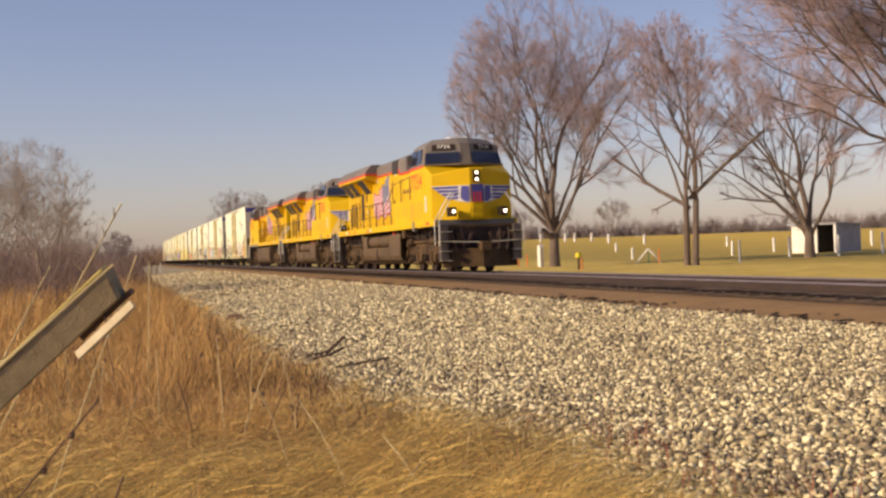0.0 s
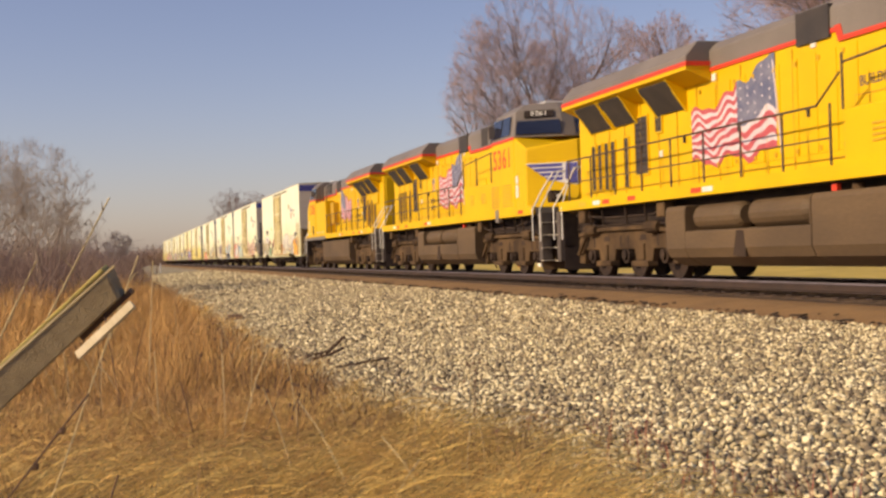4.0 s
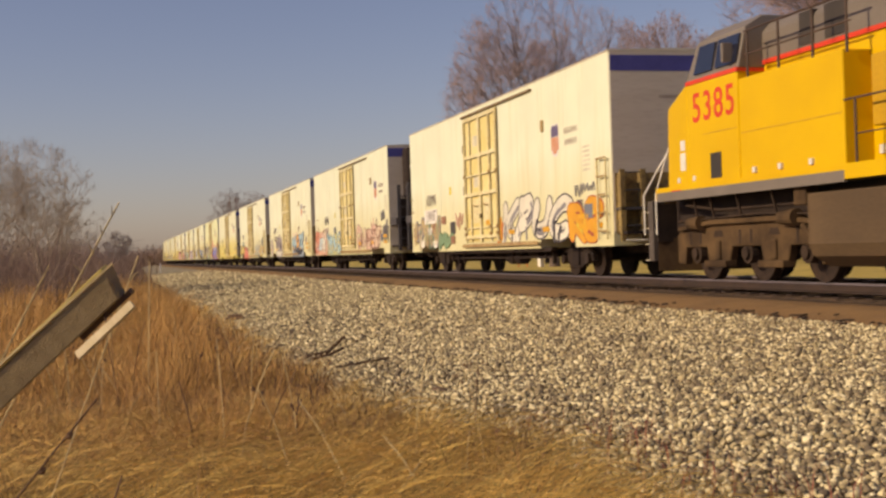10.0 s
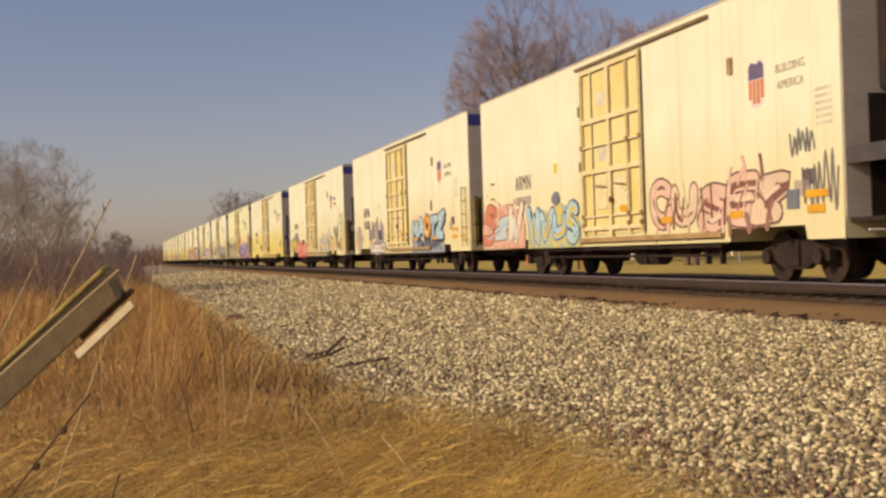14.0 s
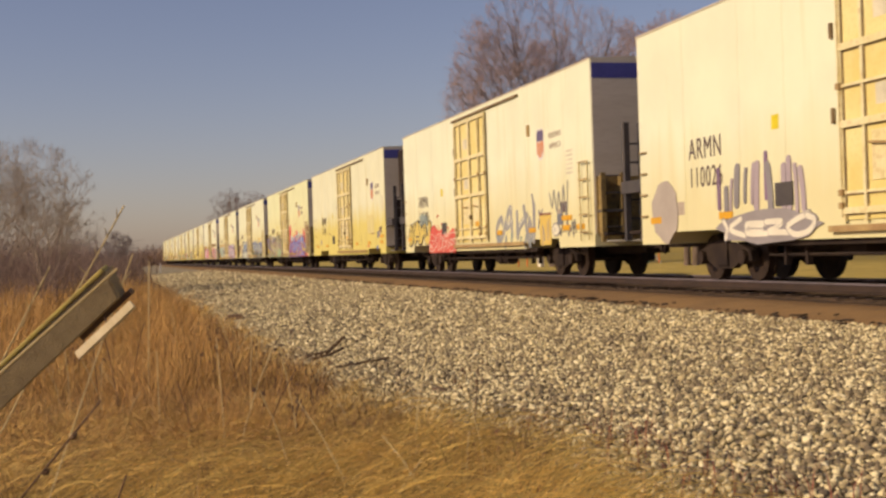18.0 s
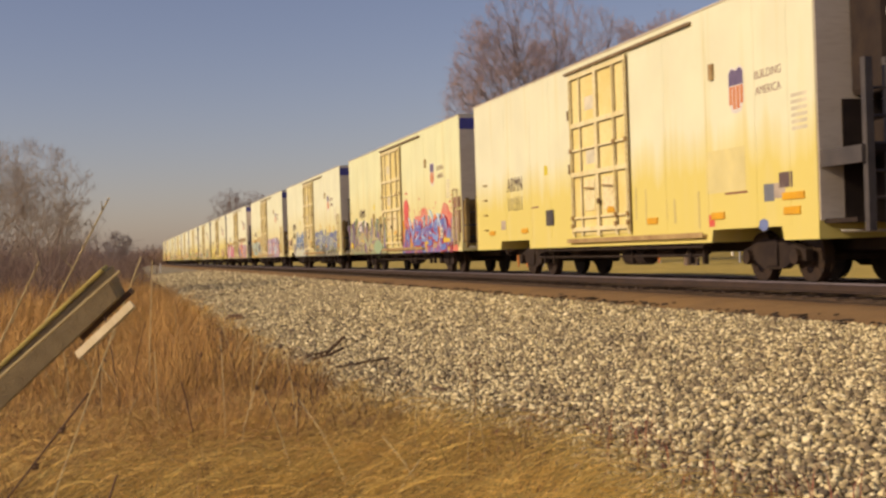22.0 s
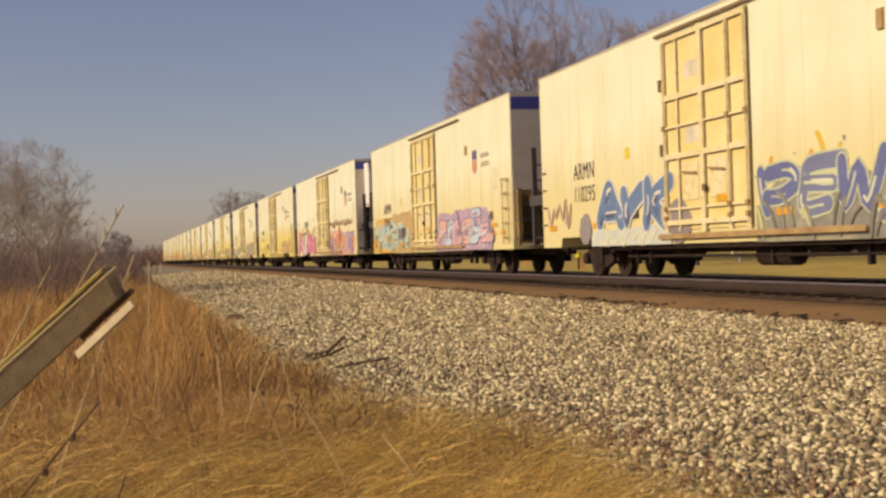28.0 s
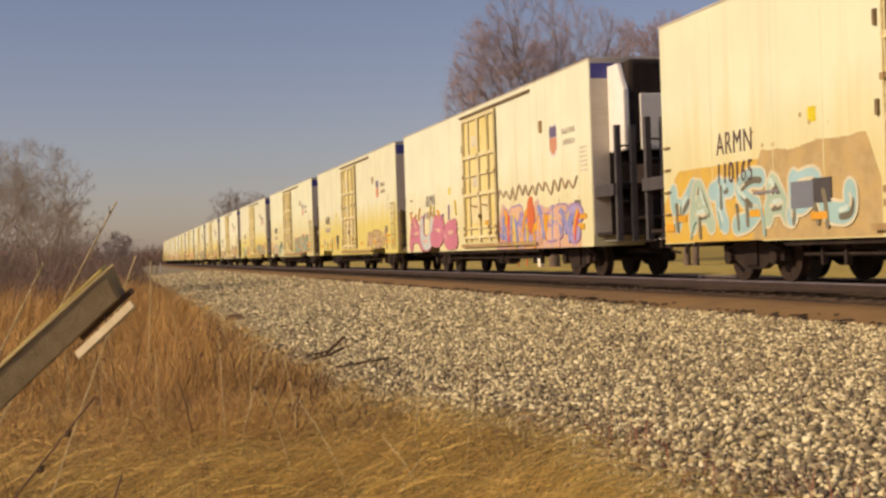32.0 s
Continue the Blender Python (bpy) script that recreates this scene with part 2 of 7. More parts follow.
# ---- mesh tools ----
class Build:
    """Collects corners and faces of one part."""

    def __init__(self):
        self.v, self.f = [], []

    def add(self, verts, faces):
        k = len(self.v)
        self.v.extend(verts)
        self.f.extend([tuple(i + k for i in q) for q in faces])
        return self

    def box(self, x0, x1, y0, y1, z0, z1):
        v = [(x, y, z) for x in (x0, x1) for y in (y0, y1) for z in (z0, z1)]
        return self.add(v, [(0, 1, 3, 2), (4, 6, 7, 5), (0, 4, 5, 1), (2, 3, 7, 6), (0, 2, 6, 4), (1, 5, 7, 3)])

    def tube(self, a, b, r, r2=None, n=8, caps=True):
        a, b = Vector(a), Vector(b)
        d = (b - a).normalized()
        u = d.orthogonal().normalized()
        w = d.cross(u)
        r2 = r if r2 is None else r2
        ring = [(math.cos(2 * math.pi * i / n), math.sin(2 * math.pi * i / n)) for i in range(n)]
        v = [a + (u * c + w * s) * r for c, s in ring] + [b + (u * c + w * s) * r2 for c, s in ring]
        f = [(i, (i + 1) % n, n + (i + 1) % n, n + i) for i in range(n)]
        if caps:
            f += [tuple(range(n - 1, -1, -1)), tuple(range(n, 2 * n))]
        return self.add([tuple(p) for p in v], f)

    def path(self, pts, r, n=6):
        for a, b in zip(pts, pts[1:]):
            self.tube(a, b, r, n=n)
        return self

    def prism(self, prof, x0, x1, axis="x"):
        """A profile in (y, z) drawn out along x (axis x), in (x, z) along y, or in (x, y) along z."""
        n = len(prof)
        if axis == "x":
            v = [(x0, p, q) for p, q in prof] + [(x1, p, q) for p, q in prof]
        elif axis == "y":
            v = [(p, x0, q) for p, q in prof] + [(p, x1, q) for p, q in prof]
        else:
            v = [(p, q, x0) for p, q in prof] + [(p, q, x1) for p, q in prof]
        f = [(i, (i + 1) % n, n + (i + 1) % n, n + i) for i in range(n)]
        return self.add(v, f + [tuple(range(n - 1, -1, -1)), tuple(range(n, 2 * n))])

    def mesh(self, name, mat, smooth=False, fix=True):
        me = bpy.data.meshes.new(name)
        me.from_pydata([tuple(p) for p in self.v], [], self.f)
        if fix:
            bm = bmesh.new()
            bm.from_mesh(me)
            bmesh.ops.recalc_face_normals(bm, faces=bm.faces)
            bm.to_mesh(me)
            bm.free()
        me.materials.append(mat)
        if smooth:
            me.shade_smooth()
        return me


def part(name, b, mat, parent=None, label="", bevel=0.0, smooth=False, at=None):
    me = b if isinstance(b, bpy.types.Mesh) else b.mesh(name, mat, smooth)
    ob = new(name, me)
    ob.parent = parent
    if at is not None:
        ob.matrix_basis = at
    if bevel:
        md = ob.modifiers.new("edge", "BEVEL")
        md.width, md.segments, md.limit_method, md.angle_limit = bevel, 2, "ANGLE", radians(40)
    return tagged(ob, label)


def thing(name, label, category, at=None, group="", kind=""):
    ob = new(name)
    if at is not None:
        ob.matrix_basis = at
    return tagged(ob, label, category, group, kind)


def setting(name, me, label, category="", kind="structure"):
    return tagged(new(name, me), label, category or name.split("_")[0], "", kind)


def array_mesh(name, verts, faces, mat):
    """A mesh from numpy arrays; faces of one size."""
    me = bpy.data.meshes.new(name)
    k = faces.shape[1]
    me.vertices.add(len(verts))
    me.vertices.foreach_set("co", np.ascontiguousarray(verts, np.float32).ravel())
    me.loops.add(faces.size)
    me.loops.foreach_set("vertex_index", np.ascontiguousarray(faces, np.int32).ravel())
    me.polygons.add(len(faces))
    me.polygons.foreach_set("loop_start", np.arange(0, faces.size, k, dtype=np.int32))
    me.update(calc_edges=True)
    me.materials.append(mat)
    return me


def lettering(name, text, size, mat, parent, at, squeeze=1.0, spacing=1.0, label="", bold=0.012):
    cu = bpy.data.curves.new(name, "FONT")
    cu.body, cu.size, cu.extrude, cu.align_x, cu.align_y, cu.space_character = text, size, 0.002, "CENTER", "CENTER", spacing
    cu.offset = size * bold
    ob = bpy.data.objects.new(name, cu)
    me = bpy.data.meshes.new_from_object(ob)
    bpy.data.objects.remove(ob)
    bpy.data.curves.remove(cu)
    me.transform(Matrix.Diagonal((squeeze, 1, 1, 1)))
    me.materials.clear()
    me.materials.append(mat)
    return part(name, me, mat, parent, label, at=at)


def sheet(pts, y, t=0.004):
    """A thin film of outline pts (x, z) on a side facing -y at depth y."""
    return Build().prism(pts, y - t, y, "y")


# ---- ground ----
TRACK_Y, CURVE_X, CURVE_R = 12.57, -292.0, 650.0
rng = np.random.default_rng(7)


def ease(v, a, b):
    t = np.clip((v - a) / (b - a), 0, 1)
    return t * t * (3 - 2 * t)


def edge_y(x):
    """Where the ballast ends against the grass."""
    d = -np.asarray(x, float)
    return np.interp(d, (0, 7, 9, 11, 13, 15.5, 23, 36, 55, 100, 200), (3.0, 2.9, 2.75, 2.65, 2.5, 2.35, 2.3, 2.4, 2.6, 3.1, 3.6)) + 0.14 * np.sin(d * 0.9) + 0.10 * np.sin(d * 2.3 + 1)


PROFILE_Y = (-400, -30, -6, 0.0, 2.6, 9.8, 10.4, 14.8, 16.2, 19, 30, 90, 400, 4000)
PROFILE_Z = (-1.2, -1.0, -0.88, -0.86, -0.80, -0.44, -0.40, -0.40, -0.85, -0.78, -0.64, -0.55, -0.5, 0.0)


def ground_z(x, y):
    z = np.interp(y, PROFILE_Y, PROFILE_Z)
    r = np.hypot(x, y)
    rise = ease(r, 80, 330) * 3.6 * ease(y, 15, 90) + ease(r, 500, 2500) * 5
    bumps = 0.05 * np.sin(x * 0.31 + 1.3 * np.sin(y * 0.4)) * np.where((y < 2) | (y > 18), 1, 0)
    return z + rise + bumps


def place(x, y):
    return float(ground_z(np.array([x]), np.array([y]))[0])


def grid_mesh(name, xs, ys, mat, lift=0.0):
    gx, gy = np.meshgrid(xs, ys, indexing="ij")
    gz = ground_z(gx, gy) + lift
    v = np.stack([gx.ravel(), gy.ravel(), gz.ravel()], 1)
    nx, ny = len(xs), len(ys)
    i, j = np.meshgrid(np.arange(nx - 1), np.arange(ny - 1), indexing="ij")
    a = (i * ny + j).ravel()
    f = np.stack([a, a + ny, a + ny + 1, a + 1], 1)
    me = array_mesh(name, v, f, mat)
    me.shade_smooth()
    return me


def spaced(limit, first, grow):
    out, step = [0.0], first
    while out[-1] < limit:
        out.append(out[-1] + step)
        step *= grow
    return np.array(out)


far = spaced(3600, 0.8, 1.06)
gx = np.concatenate([-far[::-1], far[1:]])
ys = np.concatenate([-far[::-1][:-1], np.arange(0, 20, 0.5), 20 + far])


def ground_material():
    """Dry thatch by the line, mown tan-green lawn under the trees and golden stubble beyond, parted by wandering edges."""
    m = material("dry_ground", (0.21, 0.135, 0.055), (0.13, 0.08, 0.035), 0.95, scale=0.5, fine=7, c=(0.30, 0.21, 0.09), mix=0.6, bump=0.6, bump_dist=0.06)
    nt = m.node_tree
    n, l = nt.nodes, nt.links
    bs = n["Principled BSDF"]
    col = bs.inputs["Base Color"].links[0].from_socket
    tc = n.new("ShaderNodeTexCoord")
    sep = n.new("ShaderNodeSeparateXYZ")
    l.new(tc.outputs["Object"], sep.inputs[0])
    ns = n.new("ShaderNodeTexNoise")
    ns.inputs["Scale"].default_value, ns.inputs["Detail"].default_value = 0.06, 5
    l.new(tc.outputs["Object"], ns.inputs["Vector"])
    wob = n.new("ShaderNodeMath")
    wob.operation = "MULTIPLY_ADD"
    wob.inputs[1].default_value = 16
    l.new(ns.outputs[0], wob.inputs[0])
    l.new(sep.outputs[1], wob.inputs[2])
    fine = n.new("ShaderNodeTexNoise")
    fine.inputs["Scale"].default_value, fine.inputs["Detail"].default_value = 0.9, 6
    l.new(tc.outputs["Object"], fine.inputs["Vector"])
    for y0, y1, ca, cb in ((22, 26, (0.58, 0.43, 0.10), (0.42, 0.31, 0.068)), (44, 52, (0.28, 0.21, 0.038), (0.40, 0.285, 0.055)), (66, 110, (0.62, 0.42, 0.066), (0.44, 0.305, 0.052))):
        rc = n.new("ShaderNodeValToRGB")
        ramp_set(rc, [(0.35, ca), (0.65, cb)])
        l.new(fine.outputs[0], rc.inputs[0])
        mr = n.new("ShaderNodeMapRange")
        mr.inputs[1].default_value, mr.inputs[2].default_value = y0, y1
        l.new(wob.outputs[0], mr.inputs[0])
        mx = n.new("ShaderNodeMix")
        mx.data_type = "RGBA"
        l.new(mr.outputs[0], mx.inputs[0])
        l.new(col, mx.inputs[6])
        l.new(rc.outputs[0], mx.inputs[7])
        col = mx.outputs[2]
    l.new(col, bs.inputs["Base Color"])
    return m


ground = setting("ground", grid_mesh("ground", gx, ys, ground_material()), "dry brown and golden grassland beside the railway", "ground")

# ballast bed and its loose stones
bx = np.concatenate([np.arange(-420, -60, 6.0), np.arange(-60, 14.1, 0.5)])


def strip_mesh(name, xs, lo, hi, n, mat, lift):
    v, f = [], []
    for i, x in enumerate(xs):
        a, b = lo(x), hi(x)
        bend = CURVE_R - math.sqrt(max(CURVE_R ** 2 - min(x - CURVE_X, 0) ** 2, 1.0))
        for j in range(n + 1):
            y = a + (b - a) * j / n
            edge = min(j, n - j) / n
            v.append((x, y + bend, float(ground_z(np.array([max(x, -80)]), np.array([y]))[0]) + lift * min(1, edge * 5) - 0.02))
    for i in range(len(xs) - 1):
        for j in range(n):
            k = i * (n + 1) + j
            f.append((k, k + n + 1, k + n + 2, k + 1))
    me = array_mesh(name, np.array(v), np.array(f), mat)
    me.shade_smooth()
    return me


ballast = setting("ballast_bed", strip_mesh("ballast_bed", bx, lambda x: float(edge_y(x)) - 0.2, lambda x: 9.6, 16, M["ballast_bed"], 0.05), "pale grey crushed stone slope beside the track", "ballast")
shoulder = setting("track_shoulder", strip_mesh("track_shoulder", bx, lambda x: 9.05 + 0.12 * math.sin(x * 1.7), lambda x: 16.0, 14, M["shoulder"], 0.07), "rust brown gravel bed under the ties", "trackbed")


def stones(name, x0, x1, step, size, y_hi=9.32, coarse=False, all_over=False):
    nx, ny = int((x1 - x0) / step), int((y_hi - 1.2) / step)
    px = x0 + (np.arange(nx)[:, None] + rng.random((nx, ny))) * step
    py = 1.2 + (np.arange(ny)[None, :] + rng.random((nx, ny))) * step
    px, py = px.ravel(), py.ravel()
    lo = edge_y(px)
    chance = np.clip((py - lo + 0.35) / 0.5, 0, 1)
    keep = (rng.random(len(px)) < chance) & ((py < 1.6 - 0.70 * px) | all_over)
    px, py = px[keep], py[keep]
    k = len(px)
    s = size * rng.uniform(0.55, 1.35, k) * np.where(rng.random(k) < 0.06, 1.5, 1)
    pz = ground_z(px, py) + 0.03 + s * rng.uniform(-0.1, 0.35, k)
    if coarse:
        cube = np.array([(1, 0, 0), (-1, 0, 0), (0, 1, 0), (0, -1, 0), (0, 0, 1), (0, 0, -1)], float) * 0.68
        faces = np.array([(0, 2, 4), (2, 1, 4), (1, 3, 4), (3, 0, 4), (2, 0, 5), (1, 2, 5), (3, 1, 5), (0, 3, 5)])
    else:
        cube = np.array([(x, y, z) for x in (-1, 1) for y in (-1, 1) for z in (-1, 1)], float) * 0.5
        faces = np.array([(0, 1, 3, 2), (4, 6, 7, 5), (0, 4, 5, 1), (2, 3, 7, 6), (0, 2, 6, 4), (1, 5, 7, 3)])
    corners = len(cube)
    v = cube[None] * rng.uniform(0.55, 1.25, (k, corners, 3)) * (s[:, None, None] * rng.uniform((0.8, 0.7, 0.5), (1.2, 1.1, 0.9), (k, 3))[:, None, :])
    th, ph = rng.uniform(0, 6.28, k), rng.uniform(-0.9, 0.9, k)
    c, sn, c2, s2 = np.cos(th), np.sin(th), np.cos(ph), np.sin(ph)
    y1, z1 = v[..., 1] * c2[:, None] - v[..., 2] * s2[:, None], v[..., 1] * s2[:, None] + v[..., 2] * c2[:, None]
    x1_, y2 = v[..., 0] * c[:, None] - y1 * sn[:, None], v[..., 0] * sn[:, None] + y1 * c[:, None]
    v = np.stack([x1_, y2, z1], 2) + np.stack([px, py, pz], 1)[:, None, :]
    f = (np.arange(k)[:, None, None] * corners + faces[None]).reshape(-1, faces.shape[1])
    return tagged(new(name, array_mesh(name, v.reshape(-1, 3), f, M["stone"])), "pale angular crushed stones of the ballast slope", "gravel", "", "stuff")


stones("loose_ballast", -20, -4.5, 0.046, 0.047, coarse=True)
stones("loose_ballast", -4.5, 9, 0.13, 0.10, coarse=True, all_over=True)
stones("loose_ballast", -48, -20, 0.064, 0.058, coarse=True)
stones("loose_ballast", -130, -48, 0.125, 0.098, coarse=True)

# dark scraps of tie and bark along the foot of the trackbed
px, py = rng.uniform(-60, -10, 260), 9.45 + rng.normal(0, 0.16, 260)
ln, th = rng.uniform(0.03, 0.13, 260), rng.normal(0.0, 0.6, 260)
dx, dy = np.cos(th) * ln, np.sin(th) * ln
pz = ground_z(px, py) + 0.05
chip = np.stack([np.stack([px - dx, py - dy, pz], 1), np.stack([px + dx, py + dy, pz], 1), np.stack([px + dx, py + dy + 0.03, pz + 0.03], 1), np.stack([px - dx, py - dy + 0.03, pz + 0.025], 1),
                 np.stack([px, py + 0.08, pz + 0.01], 1)], 1).reshape(-1, 3)
cf = (np.arange(260)[:, None, None] * 5 + np.array([(0, 1, 2), (0, 2, 3), (3, 2, 4), (1, 4, 2), (0, 3, 4)])[None]).reshape(-1, 3)
tagged(new("tie_scraps", array_mesh("tie_scraps", chip, cf, M["tie_end"])), "dark splintered tie scraps along the trackbed foot", "debris", "", "stuff")

# ---- track ----
track = thing("railway_track", "rusty steel rails on weathered brown wooden ties", "track", pose(0, 0, -0.05), kind="structure")
crib = Build()
for x0, x1 in zip(bx, bx[1:]):
    b0, b1 = (CURVE_R - math.sqrt(max(CURVE_R ** 2 - min(q - CURVE_X, 0) ** 2, 1.0)) for q in (x0, x1))
    crib.add([(x0, 11.24 + b0, -0.262), (x0, 13.9 + b0, -0.262), (x1, 11.24 + b1, -0.262), (x1, 13.9 + b1, -0.262)], [(0, 2, 3, 1)])
part("crib_gravel", crib.mesh("crib_gravel", M["crib"], fix=False), None, track, "oily gravel packed between the ties")
lip = Build()
for k in range(24):
    lip.box(12 - 18.0 * (k + 1), 12 - 18.0 * k, 11.19, 11.24, -0.36, -0.258)
part("tie_edge", lip, M["tie_end"], track, "dark oily line along the tie ends")


def track_at(s):
    """Pose on the line at the distance s; it bends away beyond the straight."""
    if s > CURVE_X:
        return Vector((s, TRACK_Y, 0)), 0.0
    a = (CURVE_X - s) / CURVE_R
    return Vector((CURVE_X - CURVE_R * math.sin(a), TRACK_Y + CURVE_R * (1 - math.cos(a)), 0)), -math.degrees(a)


RAIL_PROF = [(-0.07, -0.172), (0.07, -0.172), (0.07, -0.155), (0.012, -0.135), (0.012, -0.045), (0.036, -0.035), (0.036, -0.006), (-0.036, -0.006), (-0.036, -0.035), (-0.012, -0.045), (-0.012, -0.135), (-0.07, -0.155)]
stations = [40.0, CURVE_X] + [CURVE_X - 15 * i for i in range(1, 9)]
for off in (-0.753, 0.753):
    web, head = Build(), Build()
    for s0, s1 in zip(stations, stations[1:]):
        p0, p1 = track_at(s0)[0], track_at(s1)[0]
        n = len(RAIL_PROF)
        v = [(p.x, p.y + off + a, b) for p in (p0, p1) for a, b in RAIL_PROF]
        web.add(v, [(i, (i + 1) % n, n + (i + 1) % n, n + i) for i in range(n)])
        v = [(p.x, p.y + off + a, b) for p in (p0, p1) for a, b in ((-0.0375, -0.034), (-0.0365, -0.006), (-0.03, 0.0), (0.03, 0.0), (0.0365, -0.006), (0.0375, -0.034))]
        head.add(v, [(i, i + 1, 7 + i, 6 + i) for i in range(5)])
    rail = part("rail", web, M["rail"], track)
    part("rail_head", head, M["rail_head"], rail, "worn bright running surface")
tie_b = Build().box(-0.115, 0.115, -1.3, 1.3, -0.37, -0.195)
tie_me = tie_b.mesh("tie", M["tie"])
plate_me = Build().box(-0.09, 0.09, -0.17, 0.17, -0.197, -0.172).mesh("tie_plate", M["rail"])
for i in range(230):
    x = 4.0 - i * 0.5
    tie = part("tie", tie_me, None, track, at=pose(x + random.uniform(-0.03, 0.03), TRACK_Y + random.uniform(-0.02, 0.05), random.uniform(-0.012, 0.004) - 0.055, 0, 0, random.uniform(-1, 1)))
    if i < 120:
        for o in (-0.753, 0.753):
            part("tie_plate", plate_me, None, tie, at=pose(0, o, 0))
rest = Build()
for i in range(230, 640):
    p, a = track_at(4.0 - i * 0.5)
    rest.box(p.x - 0.11, p.x + 0.11, p.y - 1.3, p.y + 1.3, -0.37, -0.195)
tagged(part("far_ties", rest, M["tie"], track), "", "", "", "stuff")


# ---- bare trees ----
def limb_tubes(segs, n):
    """Joined tapered tubes from rows of start, end, radius, end radius."""
    a, b = segs[:, 0:3], segs[:, 3:6]
    d = b - a
    d /= np.linalg.norm(d, axis=1, keepdims=True) + 1e-9
    ref = np.where(np.abs(d[:, 2:3]) < 0.9, np.array([[0, 0, 1.0]]), np.array([[1.0, 0, 0]]))
    u = np.cross(d, ref)
    u /= np.linalg.norm(u, axis=1, keepdims=True) + 1e-9
    w = np.cross(d, u)
    ang = 2 * np.pi * np.arange(n) / n
    ring = u[:, None] * np.cos(ang)[None, :, None] + w[:, None] * np.sin(ang)[None, :, None]
    v = np.concatenate([a[:, None] + ring * segs[:, 6, None, None], b[:, None] + ring * segs[:, 7, None, None]], 1)
    i = np.arange(n)
    q = np.stack([i, (i + 1) % n, n + (i + 1) % n, n + i], 1)
    f = (np.arange(len(segs))[:, None, None] * 2 * n + q[None]).reshape(-1, 4)
    return v.reshape(-1, 3), f


def bare_tree(name, x, y, height, half, seed, label, trunk_h=2.5, girth=0.3, limbs=6, spread=40, levels=6, twigs=5, group="bare roadside trees", leaves=0, mats=None, thin=1.0, stems=1, extra=(), reach=0.34, low=0.0, mass=1.0):
    """A trunk whose limbs fork again and again, bending upward, to a rounded crown of fine twigs.
    extra: rows of azimuth, angle from upright and start height for single low limbs."""
    r = random.Random(seed)
    rand = lambda k: Vector((r.gauss(0, k), r.gauss(0, k), r.gauss(0, k)))
    wood, fine, tips = [], [], []
    mid_z, half_z = low + (height - low) * 0.52, (height - low) * 0.48

    def inside(p):
        return (math.hypot(p.x, p.y) / half) ** 2 + ((p.z - mid_z) / half_z) ** 2 < 1.0

    def turned(d, a):
        return (d * math.cos(a) + (Matrix.Rotation(r.uniform(0, 6.283), 3, d) @ d.orthogonal().normalized()) * math.sin(a)).normalized()

    def spray(q, e, d, n, size=1.0):
        for _ in range(n):
            s, w = q.lerp(e, r.random()), turned(d, radians(r.uniform(15, 60)))
            ln = r.uniform(0.35, 1.0) * 0.055 * height * size
            m = s + w * ln * 0.5
            w2 = (w + rand(0.25) + Vector((0, 0, 0.12))).normalized()
            tips.append((*s, *m, 0.009 * thin, 0.007 * thin))
            tips.append((*m, *(m + w2 * ln * 0.5), 0.007 * thin, 0.004 * thin))

    def grow(p, d, ln, rad, level, lift):
        n, q, ended = 3, p, False
        tip_r = max(rad * 0.72, 0.008 * thin)
        for i in range(n):
            d = (d + rand(0.085) + Vector((0, 0, lift))).normalized()
            e = q + d * ln / n
            a, b = rad + (tip_r - rad) * i / n, rad + (tip_r - rad) * (i + 1) / n
            (wood if level < 3 else fine).append((*q, *e, a, b))
            if level >= 2:
                spray(q, e, d, twigs // 3 if level < levels - 1 else twigs, 0.8)
            if 1 <= level < levels - 1 and r.random() < 0.42 * mass:
                grow(e, turned(d, radians(r.uniform(32, 62))), ln * r.uniform(0.4, 0.65), rad * 0.42, max(level + 2, 3), 0.05)
            q = e
            if not inside(e):
                ended = True
                break
        if ended or level >= levels:
            spray(q - d * ln * 0.15, q, d, twigs, 0.9)
            return
        split = 2 if r.random() < 0.72 else 3
        for k in range(split):
            a = radians(r.uniform(8, 20) if k == 0 else r.uniform(22, 42))
            grow(q, turned(d, a), ln * r.uniform(0.74, 0.9), tip_r * (0.88 if k == 0 else 0.66), level + 1, lift)

    top = Vector((0, 0, 0))
    for k in range(stems):
        foot = Vector((0, 0, -0.4)) + Vector((math.cos(k * 3.1 + 0.8), math.sin(k * 3.1 + 0.8), 0)) * (0.0 if stems == 1 else girth * 0.8)
        top = foot + Vector((r.uniform(-0.12, 0.12) + 0.25 * k, r.uniform(-0.12, 0.12), trunk_h + 0.4))
        g = girth if stems == 1 else girth * 0.66
        midp = foot.lerp(top, 0.5) + rand(0.05)
        wood.append((*foot, *(foot + Vector((0, 0, 0.7))), g * 1.35, g * 1.02))
        wood.append((*(foot + Vector((0, 0, 0.7))), *midp, g * 1.02, g * 0.95))
        wood.append((*midp, *top, g * 0.95, g * 0.82))
        for i in range(limbs):
            az = 2.39996 * i + k * 1.1 + r.uniform(-0.35, 0.35)
            th = radians(6 + (spread - 6) * (i / max(1, limbs - 1)) + r.uniform(-5, 5))
            d = Vector((math.sin(th) * math.cos(az), math.sin(th) * math.sin(az), math.cos(th)))
            start = midp.lerp(top, 1.0 - 0.7 * (i / max(1, limbs)) * r.random())
            grow(start, d, (height - trunk_h) * reach * r.uniform(0.85, 1.1) * (1.0 if i < limbs * 0.6 else 0.85), g * (0.62 if i == 0 else r.uniform(0.34, 0.5)), 0, 0.05)
